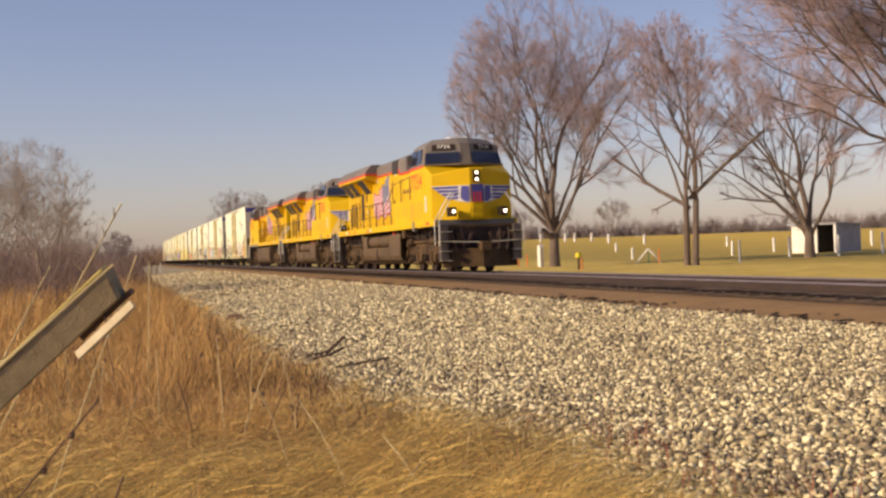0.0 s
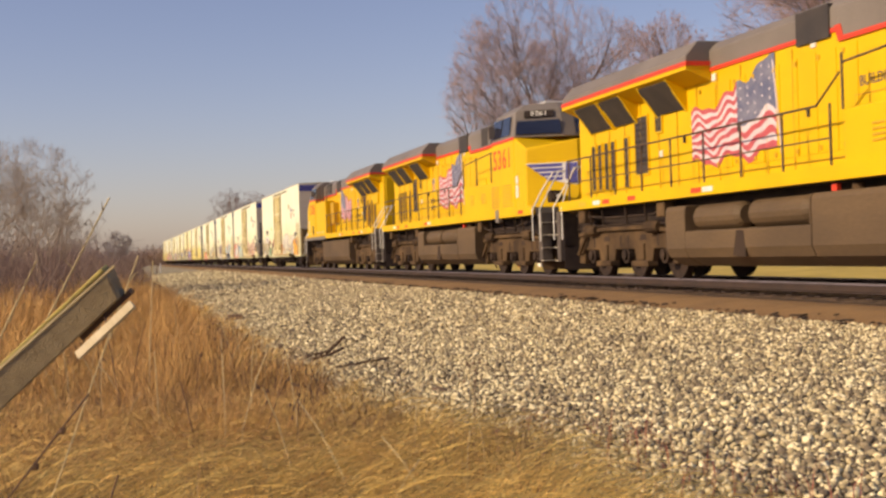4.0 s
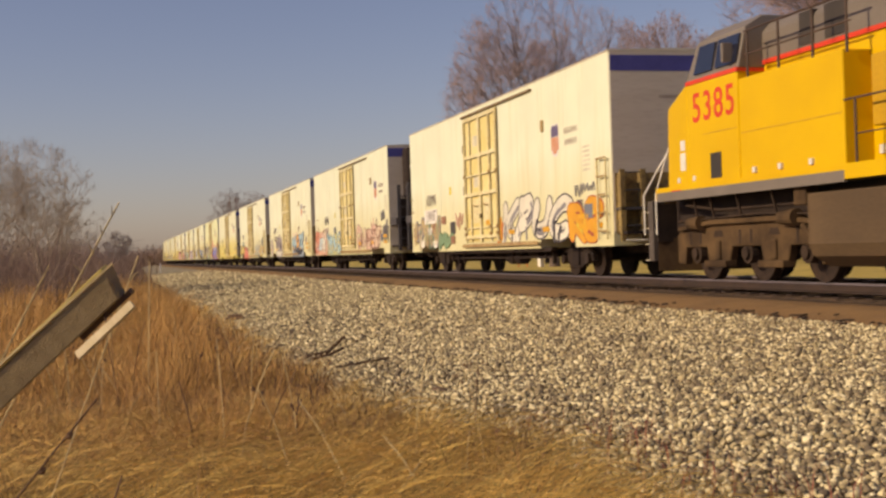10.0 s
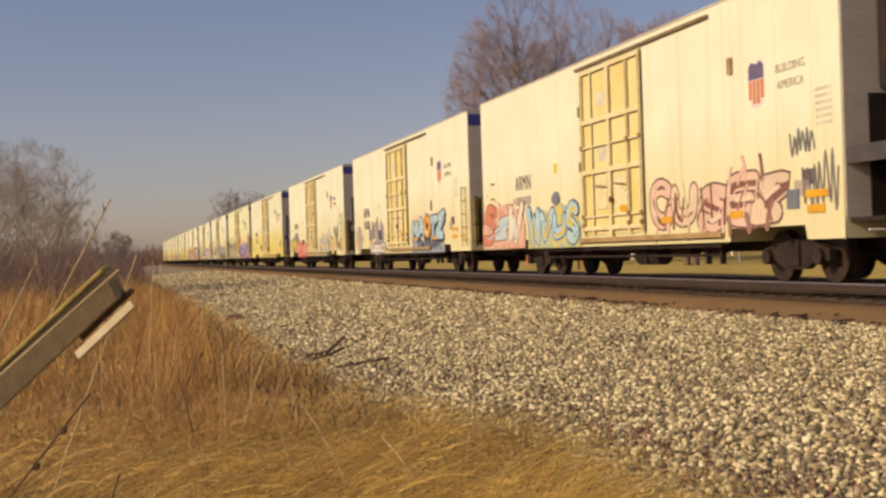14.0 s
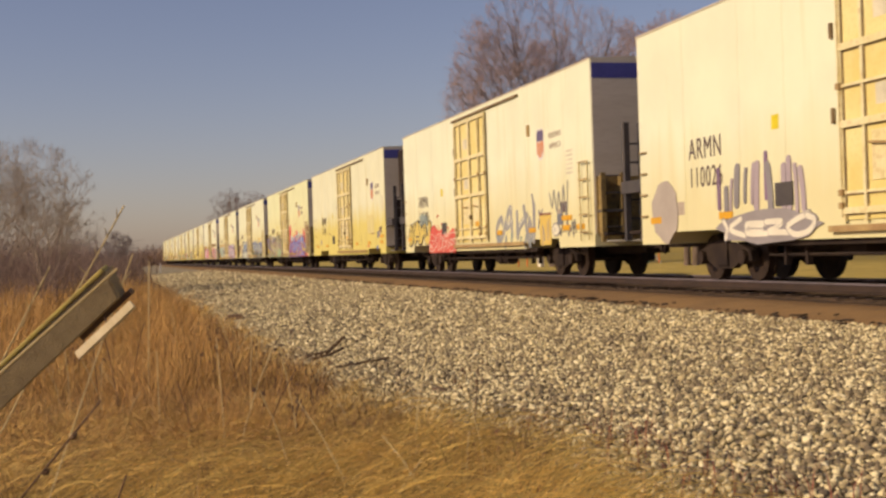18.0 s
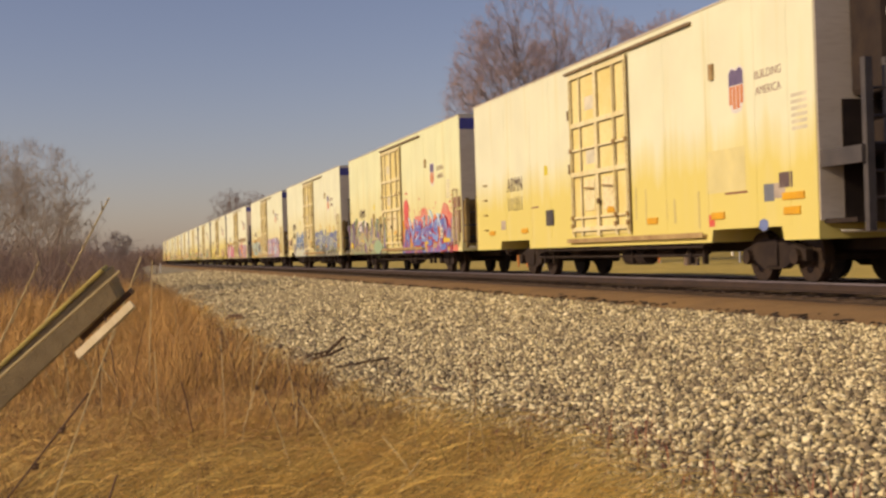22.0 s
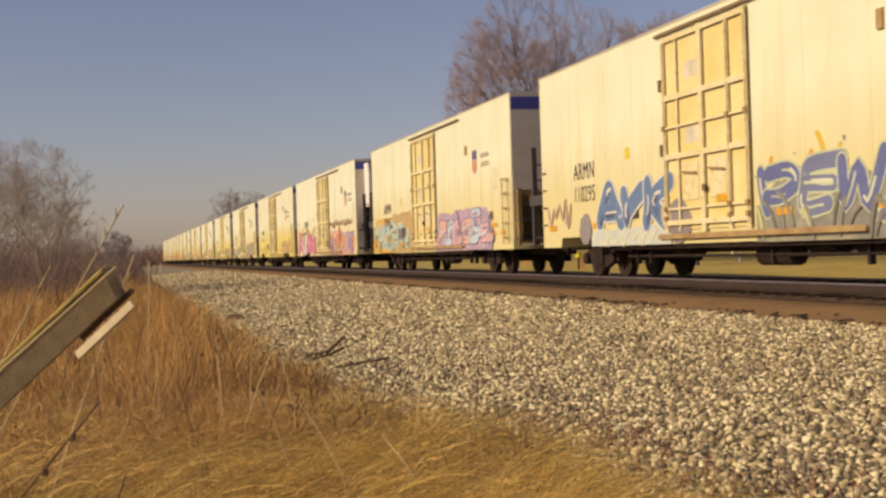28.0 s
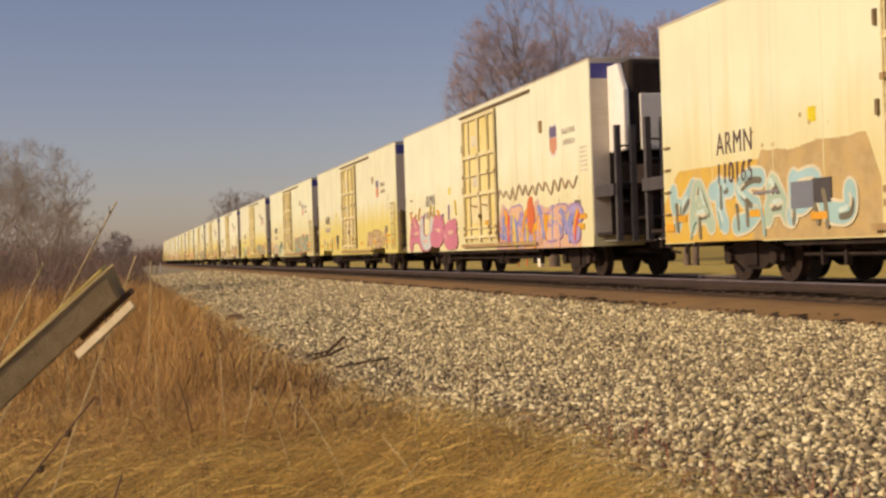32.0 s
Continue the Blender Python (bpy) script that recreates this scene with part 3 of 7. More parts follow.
    for az, th, z in extra:
        d = Vector((math.sin(radians(th)) * math.cos(radians(az)), math.sin(radians(th)) * math.sin(radians(az)), math.cos(radians(th))))
        grow(Vector((0, 0, z)), d, height * 0.2, girth * 0.42, 1, 0.035)
    t_all = thing(name, label, "tree", pose(x, y, place(x, y)), group)
    bark, twig = mats or (M["bark"], M["twig"])
    for nm, rows, n, mt, lab in (("trunk", wood, 7, bark, ""), ("limbwork", fine, 4, bark, ""), ("crown", tips, 3, twig, "haze of fine bare twigs")):
        v, f = limb_tubes(np.array(rows), n)
        part(nm, array_mesh(nm, v, f, mt), None, t_all, lab)
    if leaves:
        tw = np.array(tips)
        tw = tw[tw[:, 5] > np.quantile(tw[:, 5], 0.35)]
        cen = tw[rng.integers(0, len(tw), leaves)][:, 3:6] + rng.normal(0, 0.08, (leaves, 3))
        tagged(part("bud_haze", array_mesh("bud_haze", (cen[:, None] + rng.normal(0, 0.05, (leaves, 3, 3))).reshape(-1, 3), np.arange(3 * leaves).reshape(-1, 3), M["bud"]), None, t_all), "reddish buds and clinging leaves", "", "", "stuff")
    return t_all


bare_tree("maple_tree", -89.3, 31.6, 20.4, 7.6, 12, "tall bare maple with many stems rising from a short trunk", 2.6, 0.40, 11, 54, 6, 3, leaves=400, reach=0.25, low=2.0, thin=0.75)
bare_tree("maple_tree", -73.3, 35.0, 17.0, 5.4, 23, "bare maple with twin dark stems and reddish buds", 4.2, 0.34, 3, 30, 5, 4, leaves=1500, stems=2, extra=((215, 62, 3.6), (40, 58, 4.2)), reach=0.25, low=2.0, thin=0.8, mass=0.8)
bare_tree("maple_tree", -83.1, 49.1, 17.6, 7.6, 38, "wide bare tree forking low in front of the white shed", 1.7, 0.40, 5, 38, 5, 5, leaves=400, extra=((205, 50, 1.6), (190, 35, 1.8)), reach=0.26, low=0.5, thin=0.8, mass=0.7)
bare_tree("oak_tree", -46.8, 36.2, 21.0, 10.6, 47, "large bare oak with spreading limbs and rusty last leaves", 3.8, 0.46, 12, 68, 6, 4, leaves=6500, reach=0.25, low=2.0, thin=0.75, mass=1.1)


# ---- thickets and far woods ----
def thicket(name, spots, mat, label, fork=9, thin=0.012):
    """Clumps of bare sticks; spots are rows of x, y, height, spread."""
    rows = []
    for x, y, h, w in spots:
        z = place(x, y)
        for _ in range(fork):
            bx_, by_ = x + rng.normal(0, w * 0.35), y + rng.normal(0, w * 0.35)
            hh = h * rng.uniform(0.55, 1.0)
            p = np.array([bx_, by_, z - 0.1])
            d = np.array([rng.normal(0, 0.28), rng.normal(0, 0.28), 1.0])
            for k in range(3):
                e = p + d * hh / 3
                rows.append((*p, *e, thin * (3.2 - k), thin * (2.2 - k * 0.7)))
                for _ in range(3):
                    td = d + rng.normal(0, 0.55, 3)
                    t1 = e + td * hh * rng.uniform(0.12, 0.3)
                    rows.append((*e, *t1, thin, thin * 0.5))
                    t2 = t1 + (td + rng.normal(0, 0.5, 3)) * hh * 0.12
                    rows.append((*t1, *t2, thin * 0.6, thin * 0.3))
                p, d = e, d + rng.normal(0, 0.18, 3) * np.array([1, 1, 0.2])
    v, f = limb_tubes(np.array(rows), 3)
    return tagged(new(name, array_mesh(name, v, f, mat)), label, "thicket", "", "stuff")


def along(n, x0, x1, y0, y1, h0, h1, w):
    return [(rng.uniform(x0, x1), rng.uniform(y0, y1), rng.uniform(h0, h1), w) for _ in range(n)]


for x, y, h, w, sd in ((-60, -3.3, 7.0, 2.7, 3), (-64, -5.6, 7.4, 3.0, 5), (-57, -5.6, 6.4, 2.6, 9), (-75, -3.6, 5.2, 2.2, 13), (-66, -8.0, 7.2, 2.8, 17)):
    bare_tree("scrub_tree", x, y, h, w, sd, "grey bare scrub tree in the thicket", 0.4, 0.09, 8, 42, 5, 3, group="bare scrub trees", mats=(M["scrub"], M["scrub"]), thin=0.42, reach=0.30, mass=0.8)
thicket("scrub_thicket", along(110, -75, -42, -14, -2.2, 1.2, 2.4, 1.2), M["thicket"], "tangled grey brown scrub along the line", 6, 0.010)
thicket("scrub_thicket", along(100, -190, -75, -16, -2.6, 2.0, 3.6, 2.0), M["thicket"], "tangled grey brown scrub along the line", 6, 0.018)
thicket("scrub_thicket", along(80, -200, -80, -2.6, 2.0, 0.9, 1.8, 1.5), M["thicket"], "low scrub by the ballast far along the line", 8, 0.014)
thicket("far_thicket", along(50, -420, -200, -30, 3.5, 3.5, 7.0, 4.5), M["far_wood"], "far hazy bare wood at the end of the straight", 8, 0.045)
thicket("far_thicket", along(80, -430, -320, -12, 14.0, 2.6, 4.2, 4.0), M["thicket"], "low dark scrub where the line bends away", 6, 0.07)
thicket("far_thicket", along(40, -330, -190, -8, 1.0, 1.6, 3.0, 3.0), M["thicket"], "low dark scrub along the far verge", 6, 0.05)
for x, y, h, sd in ((-150, 0.4, 5.0, 61), (-310, 27, 18, 71), (-318, 33, 17, 72), (-250, 40, 15, 77), (-260, 47, 15, 78)):
    bare_tree("far_tree", x, y, h, h * 0.36, sd, "bare tree far down the line", h * 0.12, h * 0.016, 6, 48, 5, 3, group="bare trees far away", mats=(M["far_wood"], M["far_wood"]), thin=1.5 if h > 10 else 0.7, reach=0.28, mass=0.7)


def wood_line(name, pts, label, step=5.0, height=7.0):
    rows = []
    for (x0, y0), (x1, y1) in zip(pts, pts[1:]):
        n = int(math.hypot(x1 - x0, y1 - y0) / step)
        for i in range(n):
            t = (i + rng.random()) / n
            rows.append((x0 + (x1 - x0) * t + rng.normal(0, 7), y0 + (y1 - y0) * t + rng.normal(0, 7), height * rng.uniform(0.7, 1.25), 4.0))
    return thicket(name, rows, M["far_wood"], label, 8, 0.12)


wood_line("far_woodland", ((-640, 20), (-600, 140), (-540, 260), (-470, 380), (-380, 470)), "low hazy woodland along the horizon", 1.1, 6.2)
for x, y, h, sd in ((-260, 92, 10, 81), (-320, 130, 11, 83), (-240, 78, 7, 85)):
    bare_tree("field_tree", x, y, h, h * 0.45, sd, "bare round tree out in the field", h * 0.12, h * 0.016, 6, 52, 5, 3, group="bare trees far away", mats=(M["far_wood"], M["far_wood"]), thin=1.2, reach=0.28, mass=0.7)

# ---- shed, posts and markers beyond the line ----
sx, sy = -102.5, 62.2
shed = thing("white_shed", "small white shed with a dark open front and shade-grey end", "shed", pose(sx, sy, place(sx, sy) - 0.05, 0, 0, 20) @ Matrix.Scale(1.15, 4))
part("front_wall", Build().box(-2.15, 0.35, -1.5, -1.38, 0, 2.2), M["white"], shed, "sunlit white boarded front", bevel=0.02)
for k in range(9):
    part("board_joint", Build().box(-2.12 + k * 0.28, -2.10 + k * 0.28, -1.506, -1.49, 0.05, 2.15), M["grey_and_shade"], shed)
# this wall faces away from the sun; its shade is painted as grey
part("side_wall", Build().box(2.03, 2.15, -1.38, 1.5, 0, 2.2), M["grey_and_shade"], shed, "white side wall coloured grey for shade", bevel=0.02)
part("side_wall", Build().box(-2.15, -2.03, -1.38, 1.5, 0, 2.2), M["white"], shed, bevel=0.02)
part("back_wall", Build().box(-2.03, 2.03, 1.38, 1.5, 0, 2.2), M["inside"], shed)
part("partition", Build().box(0.23, 0.35, -1.38, 1.38, 0, 2.2), M["inside"], shed)
part("door_post", Build().box(1.98, 2.17, -1.54, -1.38, 0, 2.2), M["white"], shed)
part("roof", Build().prism([(-1.7, 2.2), (1.7, 2.2), (1.7, 2.26), (-1.7, 2.34)], -2.35, 2.35), M["grey_and_shade"], shed, "thin grey roof sheet", bevel=0.01)


def stake(x, y, h, mat, label, w=0.09, category="stake", lean=0.0):
    s = thing(category.replace(" ", "_"), label, category, pose(x, y, place(x, y), lean * 0.6, lean, 17), "stakes in the field")
    part("shaft", Build().box(-w / 2, w / 2, -w / 2, w / 2, -0.2, h), mat, s, bevel=0.01)
    part("cap", Build().prism([(-w * 0.55, h), (w * 0.55, h), (0, h + w * 0.6)], -w * 0.55, w * 0.55, "y"), mat, s)
    return s


for x, y, h, mat, w in ((-89.9, 30.7, 1.45, "white", 0.34), (-91.6, 29.5, 1.3, "orange", 0.10), (-90.7, 29.9, 0.85, "orange", 0.10), (-237.5, 81.2, 1.4, "white", 0.3), (-223.2, 81.1, 1.4, "white", 0.3),
                        (-219.1, 81.5, 1.4, "white", 0.3), (-214.5, 83.0, 1.4, "white", 0.3), (-196.9, 79.2, 1.3, "white", 0.28), (-178.6, 77.6, 1.3, "white", 0.25), (-149.3, 61.0, 1.0, "white", 0.2),
                        (-107.0, 45.3, 1.0, "white", 0.16), (-87.6, 39.2, 1.0, "orange", 0.09), (-144.9, 74.1, 1.2, "white", 0.2), (-106.4, 54.9, 1.3, "white", 0.17), (-74.0, 38.7, 1.4, "grey_and_shade", 0.10),
                        (-111.7, 62.1, 1.3, "white", 0.17), (-89.7, 51.2, 1.6, "white", 0.14), (-87.2, 54.0, 1.6, "white", 0.16), (-116.6, 76.1, 1.5, "white", 0.2), (-88.5, 58.7, 1.6, "white", 0.16)):
    stake(x, y, h, M[mat], {"white": "white painted wooden stake in the field", "orange": "thin orange marker stake in the grass", "grey_and_shade": "thin grey stake in the lawn"}[mat], w, lean=random.uniform(-3, 3))
mk = thing("trail_marker", "dark post with a yellow round cap beside a white stake", "marker", pose(-71.5, 26.8, place(-71.5, 26.8)))
part("post", Build().box(-0.06, 0.06, -0.06, 0.06, -0.2, 0.75), M["dark_stem"], mk)
part("cap", Build().tube((0, 0, 0.72), (0, 0, 1.02), 0.20, 0.17, n=14), M["lime"], mk, "yellow round cap")
part("side_stake", Build().tube((0.12, 0.14, -0.2), (0.14, 0.15, 0.72), 0.05, n=6), M["orange"], mk)
af = thing("a_frame_jump", "white A-shaped timber frame with a green upright", "frame", pose(-89.1, 39.0, place(-89.1, 39.0), 0, 0, 67))
for s in (-1, 1):
    part("leg", Build().tube((s * 1.0, 0, -0.1), (0, 0, 1.08), 0.075, n=6), M["white"], af)
part("upright", Build().tube((0, 0.1, -0.1), (0, 0.1, 0.8), 0.05, n=6), M["green"], af)


# ---- rolling stock ----
WHEEL_R, LOCO_R, RAIL_Z = 0.457, 0.533, -0.05
ROLLING = []   # thing, distance at the start, facing, wheelsets


def wheelset_mesh(name, r):
    w = Build()
    for s in (-1, 1):
        w.tube((0, s * 0.69, 0), (0, s * 0.82, 0), r, n=20)
        w.tube((0, s * 0.65, 0), (0, s * 0.69, 0), r + 0.028, n=20)
        w.tube((0, s * 0.82, 0), (0, s * 0.86, 0), r * 0.45, r * 0.4, n=12)
        for k in range(4):
            a = k * math.pi / 2
            w.tube((math.cos(a) * r * 0.7, s * 0.82, math.sin(a) * r * 0.7), (math.cos(a) * r * 0.7, s * 0.826, math.sin(a) * r * 0.7), r * 0.09, n=6)
    w.tube((0, -0.95, 0), (0, 0.95, 0), 0.08, n=8)
    return w.mesh(name, M["wheel"])


CAR_WHEELS = wheelset_mesh("wheelset", WHEEL_R)
LOCO_WHEELS = wheelset_mesh("wheelset", LOCO_R)


def side_pose(x, y, z, side):
    """Where lettering stands flat on the side -1 (facing -y) or +1."""
    return pose(x, y, z, 90, 0, 0 if side < 0 else 180)


def shield(parent, x, y, z, w, h, side=-1):
    """Shield emblem: blue top over red and white bars, no lettering."""
    sh = part("shield", Build().prism([(x - w / 2, z + h * 0.38), (x - w * 0.3, z + h / 2), (x, z + h * 0.44), (x + w * 0.3, z + h / 2), (x + w / 2, z + h * 0.38), (x + w / 2, z - h * 0.25), (x + w * 0.3, z - h * 0.46), (x, z - h / 2), (x - w * 0.3, z - h * 0.46), (x - w / 2, z - h * 0.25)], *sorted((y, y + side * 0.004)), "y"), M["silver"], parent, "shield emblem with red bars under a blue field")
    part("shield_field", Build().prism([(x - w * 0.46, z + h * 0.1), (x - w * 0.46, z + h * 0.36), (x - w * 0.28, z + h * 0.46), (x, z + h * 0.40), (x + w * 0.28, z + h * 0.46), (x + w * 0.46, z + h * 0.36), (x + w * 0.46, z + h * 0.1)], *sorted((y + side * 0.002, y + side * 0.007)), "y"), M["navy"], sh)
    for k in range(4):
        cx = x + w * (-0.36 + 0.24 * k)
        part("shield_bar", Build().prism([(cx - w * 0.09, z + h * 0.08), (cx + w * 0.09, z + h * 0.08), (cx + w * 0.09, z - h * (0.40 if k in (1, 2) else 0.3)), (cx - w * 0.09, z - h * (0.40 if k in (1, 2) else 0.3))], *sorted((y + side * 0.002, y + side * 0.007)), "y"), M["shield_red"], sh)
    return sh


def flag(parent, x0, x1, z0, z1, y, side):
    """Waving striped flag film, canton towards the front."""
    def zs(x, k):
        t = (x - x0) / (x1 - x0)
        return z0 + (z1 - z0) * (k / 13.0) * (0.82 + 0.3 * t) + 0.10 * math.sin(t * 15 + 0.6) + 0.045 * math.sin(t * 33 + 0.5 * k) + 0.27 * t * (k / 13.0) * (1.2 if t > 0.55 else 0.2)
    n = 26
    xs = [x0 + (x1 - x0) * i / n for i in range(n + 1)]

    def strip(px, lo, hi, depth):
        """One film between two wavy edges."""
        n = len(px)
        v = [(q, y + side * dd, z) for dd in (0.0, depth) for row in (lo, hi) for q, z in zip(px, row)]
        f = []
        for i in range(n - 1):
            f += [(i, i + 1, n + i + 1, n + i), (2 * n + i, 3 * n + i, 3 * n + i + 1, 2 * n + i + 1), (i, 2 * n + i, 2 * n + i + 1, i + 1), (n + i, n + i + 1, 3 * n + i + 1, 3 * n + i)]
        return Build().add(v, f + [(0, n, 3 * n, 2 * n), (n - 1, 3 * n - 1, 4 * n - 1, 2 * n - 1)])

    def band(k0, k1, xa, depth):
        cut = [q for q in xs if q <= xa + 1e-6]
        return strip(cut, [zs(q, k0) for q in cut], [zs(q, k1) for q in cut], depth)
    fl = part("flag", band(0, 13, x1, 0.004), M["flag_white"], parent, "waving striped flag film")
    for k in range(0, 13, 2):
        part("flag_stripe", band(k, k + 1, x1 if k < 6 else x0 + (x1 - x0) * 0.58, 0.008), M["flag_red"], fl)
    cut = [q for q in xs if (q - x0) / (x1 - x0) > 0.55]
    b = strip(cut, [zs(q, 6) for q in cut], [zs(q, 13) for q in cut], 0.008)
    canton = part("canton", b, M["blue_grey"], fl)
    for i in range(5):
        for j in range(4):
            x = x0 + (x1 - x0) * (0.62 + 0.08 * i)
            z = zs(x, 7.0 + 1.55 * j + 0.6 * (i % 2))
            part("star", Build().prism([(x - 0.03, z), (x, z - 0.03), (x + 0.03, z), (x, z + 0.03)], *sorted((y, y + side * 0.011)), "y"), M["flag_white"], canton)
    part("flag_pole", Build().tube((x1 + (x1 - x0) * 0.05, y + side * 0.008, z0 - 0.05), (x1 - (x1 - x0) * 0.02, y + side * 0.008, z1 + 0.42), 0.018, n=6), M["flag_white"], fl)
    return fl


M["flag_white"] = material("flag_pale_film", (0.66, 0.58, 0.60), (0.56, 0.48, 0.52), 0.5, scale=3, fine=20, bump=0)
M["flag_red"] = material("flag_red_film", (0.52, 0.10, 0.11), (0.44, 0.08, 0.10), 0.5, scale=3, fine=20, bump=0)
M["blue_grey"] = material("faded_navy_film", (0.10, 0.11, 0.19), (0.20, 0.20, 0.26), 0.5, scale=3, fine=20, bump=0)


def loco(number, label, lit=True, wing=13.75, banner=(14.65, 11.2, 2.30, 3.55), slogan="stack", turn=1):
    """Six-axle wide-cab diesel; x forward from the middle, u counts back from the front coupler."""
    t = thing("diesel_locomotive", label, "locomotive", group="yellow locomotives of the train")
    X = lambda u: 11.15 - u
    # frame and running boards
    part("underframe", Build().box(X(21.4), X(1.0), -1.0, 1.0, 0.95, 1.62), M["black"], t)
    part("side_sill", Build().box(X(21.3), X(1.2), -1.56, -1.46, 1.62, 1.86).box(X(21.3), X(1.2), 1.46, 1.56, 1.62, 1.86), M["yellow"], t)
    if turn < 0:
        part("sill_band", Build().box(X(8.3), X(1.25), 1.50, 1.566, 1.58, 1.76), M["loco_grey"], t, "grey sill band below the cab")
    part("walkway", Build().box(X(21.3), X(1.2), -1.46, 1.46, 1.62, 1.82), M["loco_grey"], t)
    # long hood
    part("hood", Build().prism([(-0.98, 1.8), (0.98, 1.8), (0.98, 4.12), (-0.98, 4.12)], X(21.2), X(4.8)), M["yellow"], t, bevel=0.03)
    part("hood_roof", Build().prism([(-1.0, 4.12), (1.0, 4.12), (1.0, 4.52), (0.85, 4.68), (-0.85, 4.68), (-1.0, 4.52)], X(wing + 0.4), X(4.8)), M["loco_grey"], t, bevel=0.03)
    part("stripe", Build().box(X(wing + 0.1), X(9.1), -1.008, -0.99, 4.10, 4.18).box(X(wing + 0.1), X(9.1), 0.99, 1.008, 4.10, 4.18), M["red"], t)
    part("equipment_top", Build().box(X(9.1), X(4.84), -1.012, 1.012, 3.98, 4.5), M["loco_grey"], t, bevel=0.02)
    part("stripe", Build().box(X(9.1), X(4.86), -1.022, -1.0, 3.92, 4.0).box(X(9.1), X(4.86), 1.0, 1.022, 3.92, 4.0).prism([(X(9.2), 4.2), (X(9.02), 4.2), (X(8.92), 3.93), (X(9.1), 3.93)], -1.024, -1.0, "y").prism([(X(9.2), 4.2), (X(9.02), 4.2), (X(8.92), 3.93), (X(9.1), 3.93)], 1.0, 1.024, "y"), M["red"], t)
    # radiator wings at the rear
    part("radiator_wing", Build().prism([(-0.98, 3.94), (0.98, 3.94), (1.52, 4.16), (1.52, 4.42), (1.25, 4.72), (-1.25, 4.72), (-1.52, 4.42), (-1.52, 4.16)], X(20.9), X(wing)), M["loco_grey"], t, bevel=0.02)
    part("wing_band", Build().prism([(-1.0, 3.92), (1.0, 3.92), (1.53, 4.14), (1.53, 4.24), (-1.53, 4.24), (-1.53, 4.14)], X(20.92), X(wing - 0.02)), M["yellow"], t)
    part("stripe", Build().box(X(20.94), X(wing - 0.04), -1.54, 1.54, 4.22, 4.31), M["red"], t)
    part("rear_hood_end", Build().box(X(21.23), X(20.9), -0.9, 0.9, 1.9, 4.1), M["yellow"], t, bevel=0.05)
    for s in (-1, 1):
        for u0, u1 in ((wing + 1.15, wing + 2.6), (17.45, 18.72), (18.88, 20.3)):
            part("radiator_grille", Build().add([(X(u0), s * 1.02, 3.50), (X(u1), s * 1.02, 3.50), (X(u1), s * 1.44, 4.06), (X(u0), s * 1.44, 4.06), (X(u0), s * 0.98, 3.54), (X(u1), s * 0.98, 3.54), (X(u1), s * 1.40, 4.10), (X(u0), s * 1.40, 4.10)], [(0, 1, 2, 3), (7, 6, 5, 4), (0, 4, 5, 1), (1, 5, 6, 2), (2, 6, 7, 3), (3, 7, 4, 0)]), M["grille"], t)
            for u in (u0, u1):
                part("wing_strut", Build().add([(X(u - 0.04), s * 0.97, 3.42), (X(u + 0.04), s * 0.97, 3.42), (X(u + 0.04), s * 1.48, 4.12), (X(u - 0.04), s * 1.48, 4.12), (X(u - 0.04), s * 0.97, 4.1), (X(u + 0.04), s * 0.97, 4.1)], [(0, 1, 2, 3), (4, 3, 2, 5), (0, 4, 5, 1), (0, 3, 4), (1, 5, 2)]), M["yellow"], t)
        doors = ((20.05, 20.3, 2.08, 3.17), (19.66, 19.88, 2.08, 3.17), (19.22, 19.46, 2.06, 3.18), (18.81, 19.06, 2.06, 3.18), (17.99, 18.24, 2.05, 3.19), (16.88, 17.58, 2.30, 3.58), (16.12, 16.45, 3.16, 3.58))
        if turn < 0:
            doors = ((15.9, 16.26, 3.14, 3.57), (16.5, 17.16, 2.26, 3.6), (17.56, 17.84, 2.04, 3.2), (18.0, 18.26, 2.2, 3.06), (18.45, 18.76, 2.05, 3.2), (19.1, 19.52, 1.94, 2.96))
            part("end_locker", Build().box(X(20.15), X(18.96), *sorted((s * 0.975, s * 1.05)), 3.0, 3.42), M["yellow"], t, bevel=0.02)
        for u0, u1, z0, z1 in doors:
            g = part("hood_door_grille", Build().box(X(u1), X(u0), *sorted((s * 0.975, s * 1.0)), z0, z1), M["grille"], t)
            fr = Build()
            for a, b, c, d in ((u0 - 0.04, u0, z0 - 0.04, z1 + 0.04), (u1, u1 + 0.04, z0 - 0.04, z1 + 0.04), (u0, u1, z0 - 0.04, z0), (u0, u1, z1, z1 + 0.04)):
                fr.box(X(b), X(a), *sorted((s * 0.975, s * 1.015)), c, d)
            part("grille_frame", fr, M["yellow"], g)
            for k in range(int((z1 - z0) / 0.13)):
                z = z0 + 0.07 + 0.13 * k
                part("slat", Build().box(X(u1), X(u0), *sorted((s * 0.985, s * 1.008)), z, z + 0.03), M["soot"], g)
        for u0, u1 in ((6.2, 6.65), (7.0, 7.65), (9.35, 10.4)):
            part("roof_grille", Build().box(X(u1), X(u0), *sorted((s * 0.86, s * 1.03)), 4.04, 4.60), M["grille"], t)
        for k in range(9):
            part("hood_door", Build().box(X(9.15 + k * 0.62), X(8.6 + k * 0.62), *sorted((s * 0.975, s * 0.994)), 2.15, 3.85), M["yellow"], t)
    part("exhaust_stack", Build().box(X(12.2), X(11.0), -0.5, 0.5, 4.5, 4.78), M["grille"], t, bevel=0.04)
    part("roof_fan", Build().tube((X(9.2), 0, 4.5), (X(9.2), 0, 4.68), 0.7, n=20), M["grille"], t)
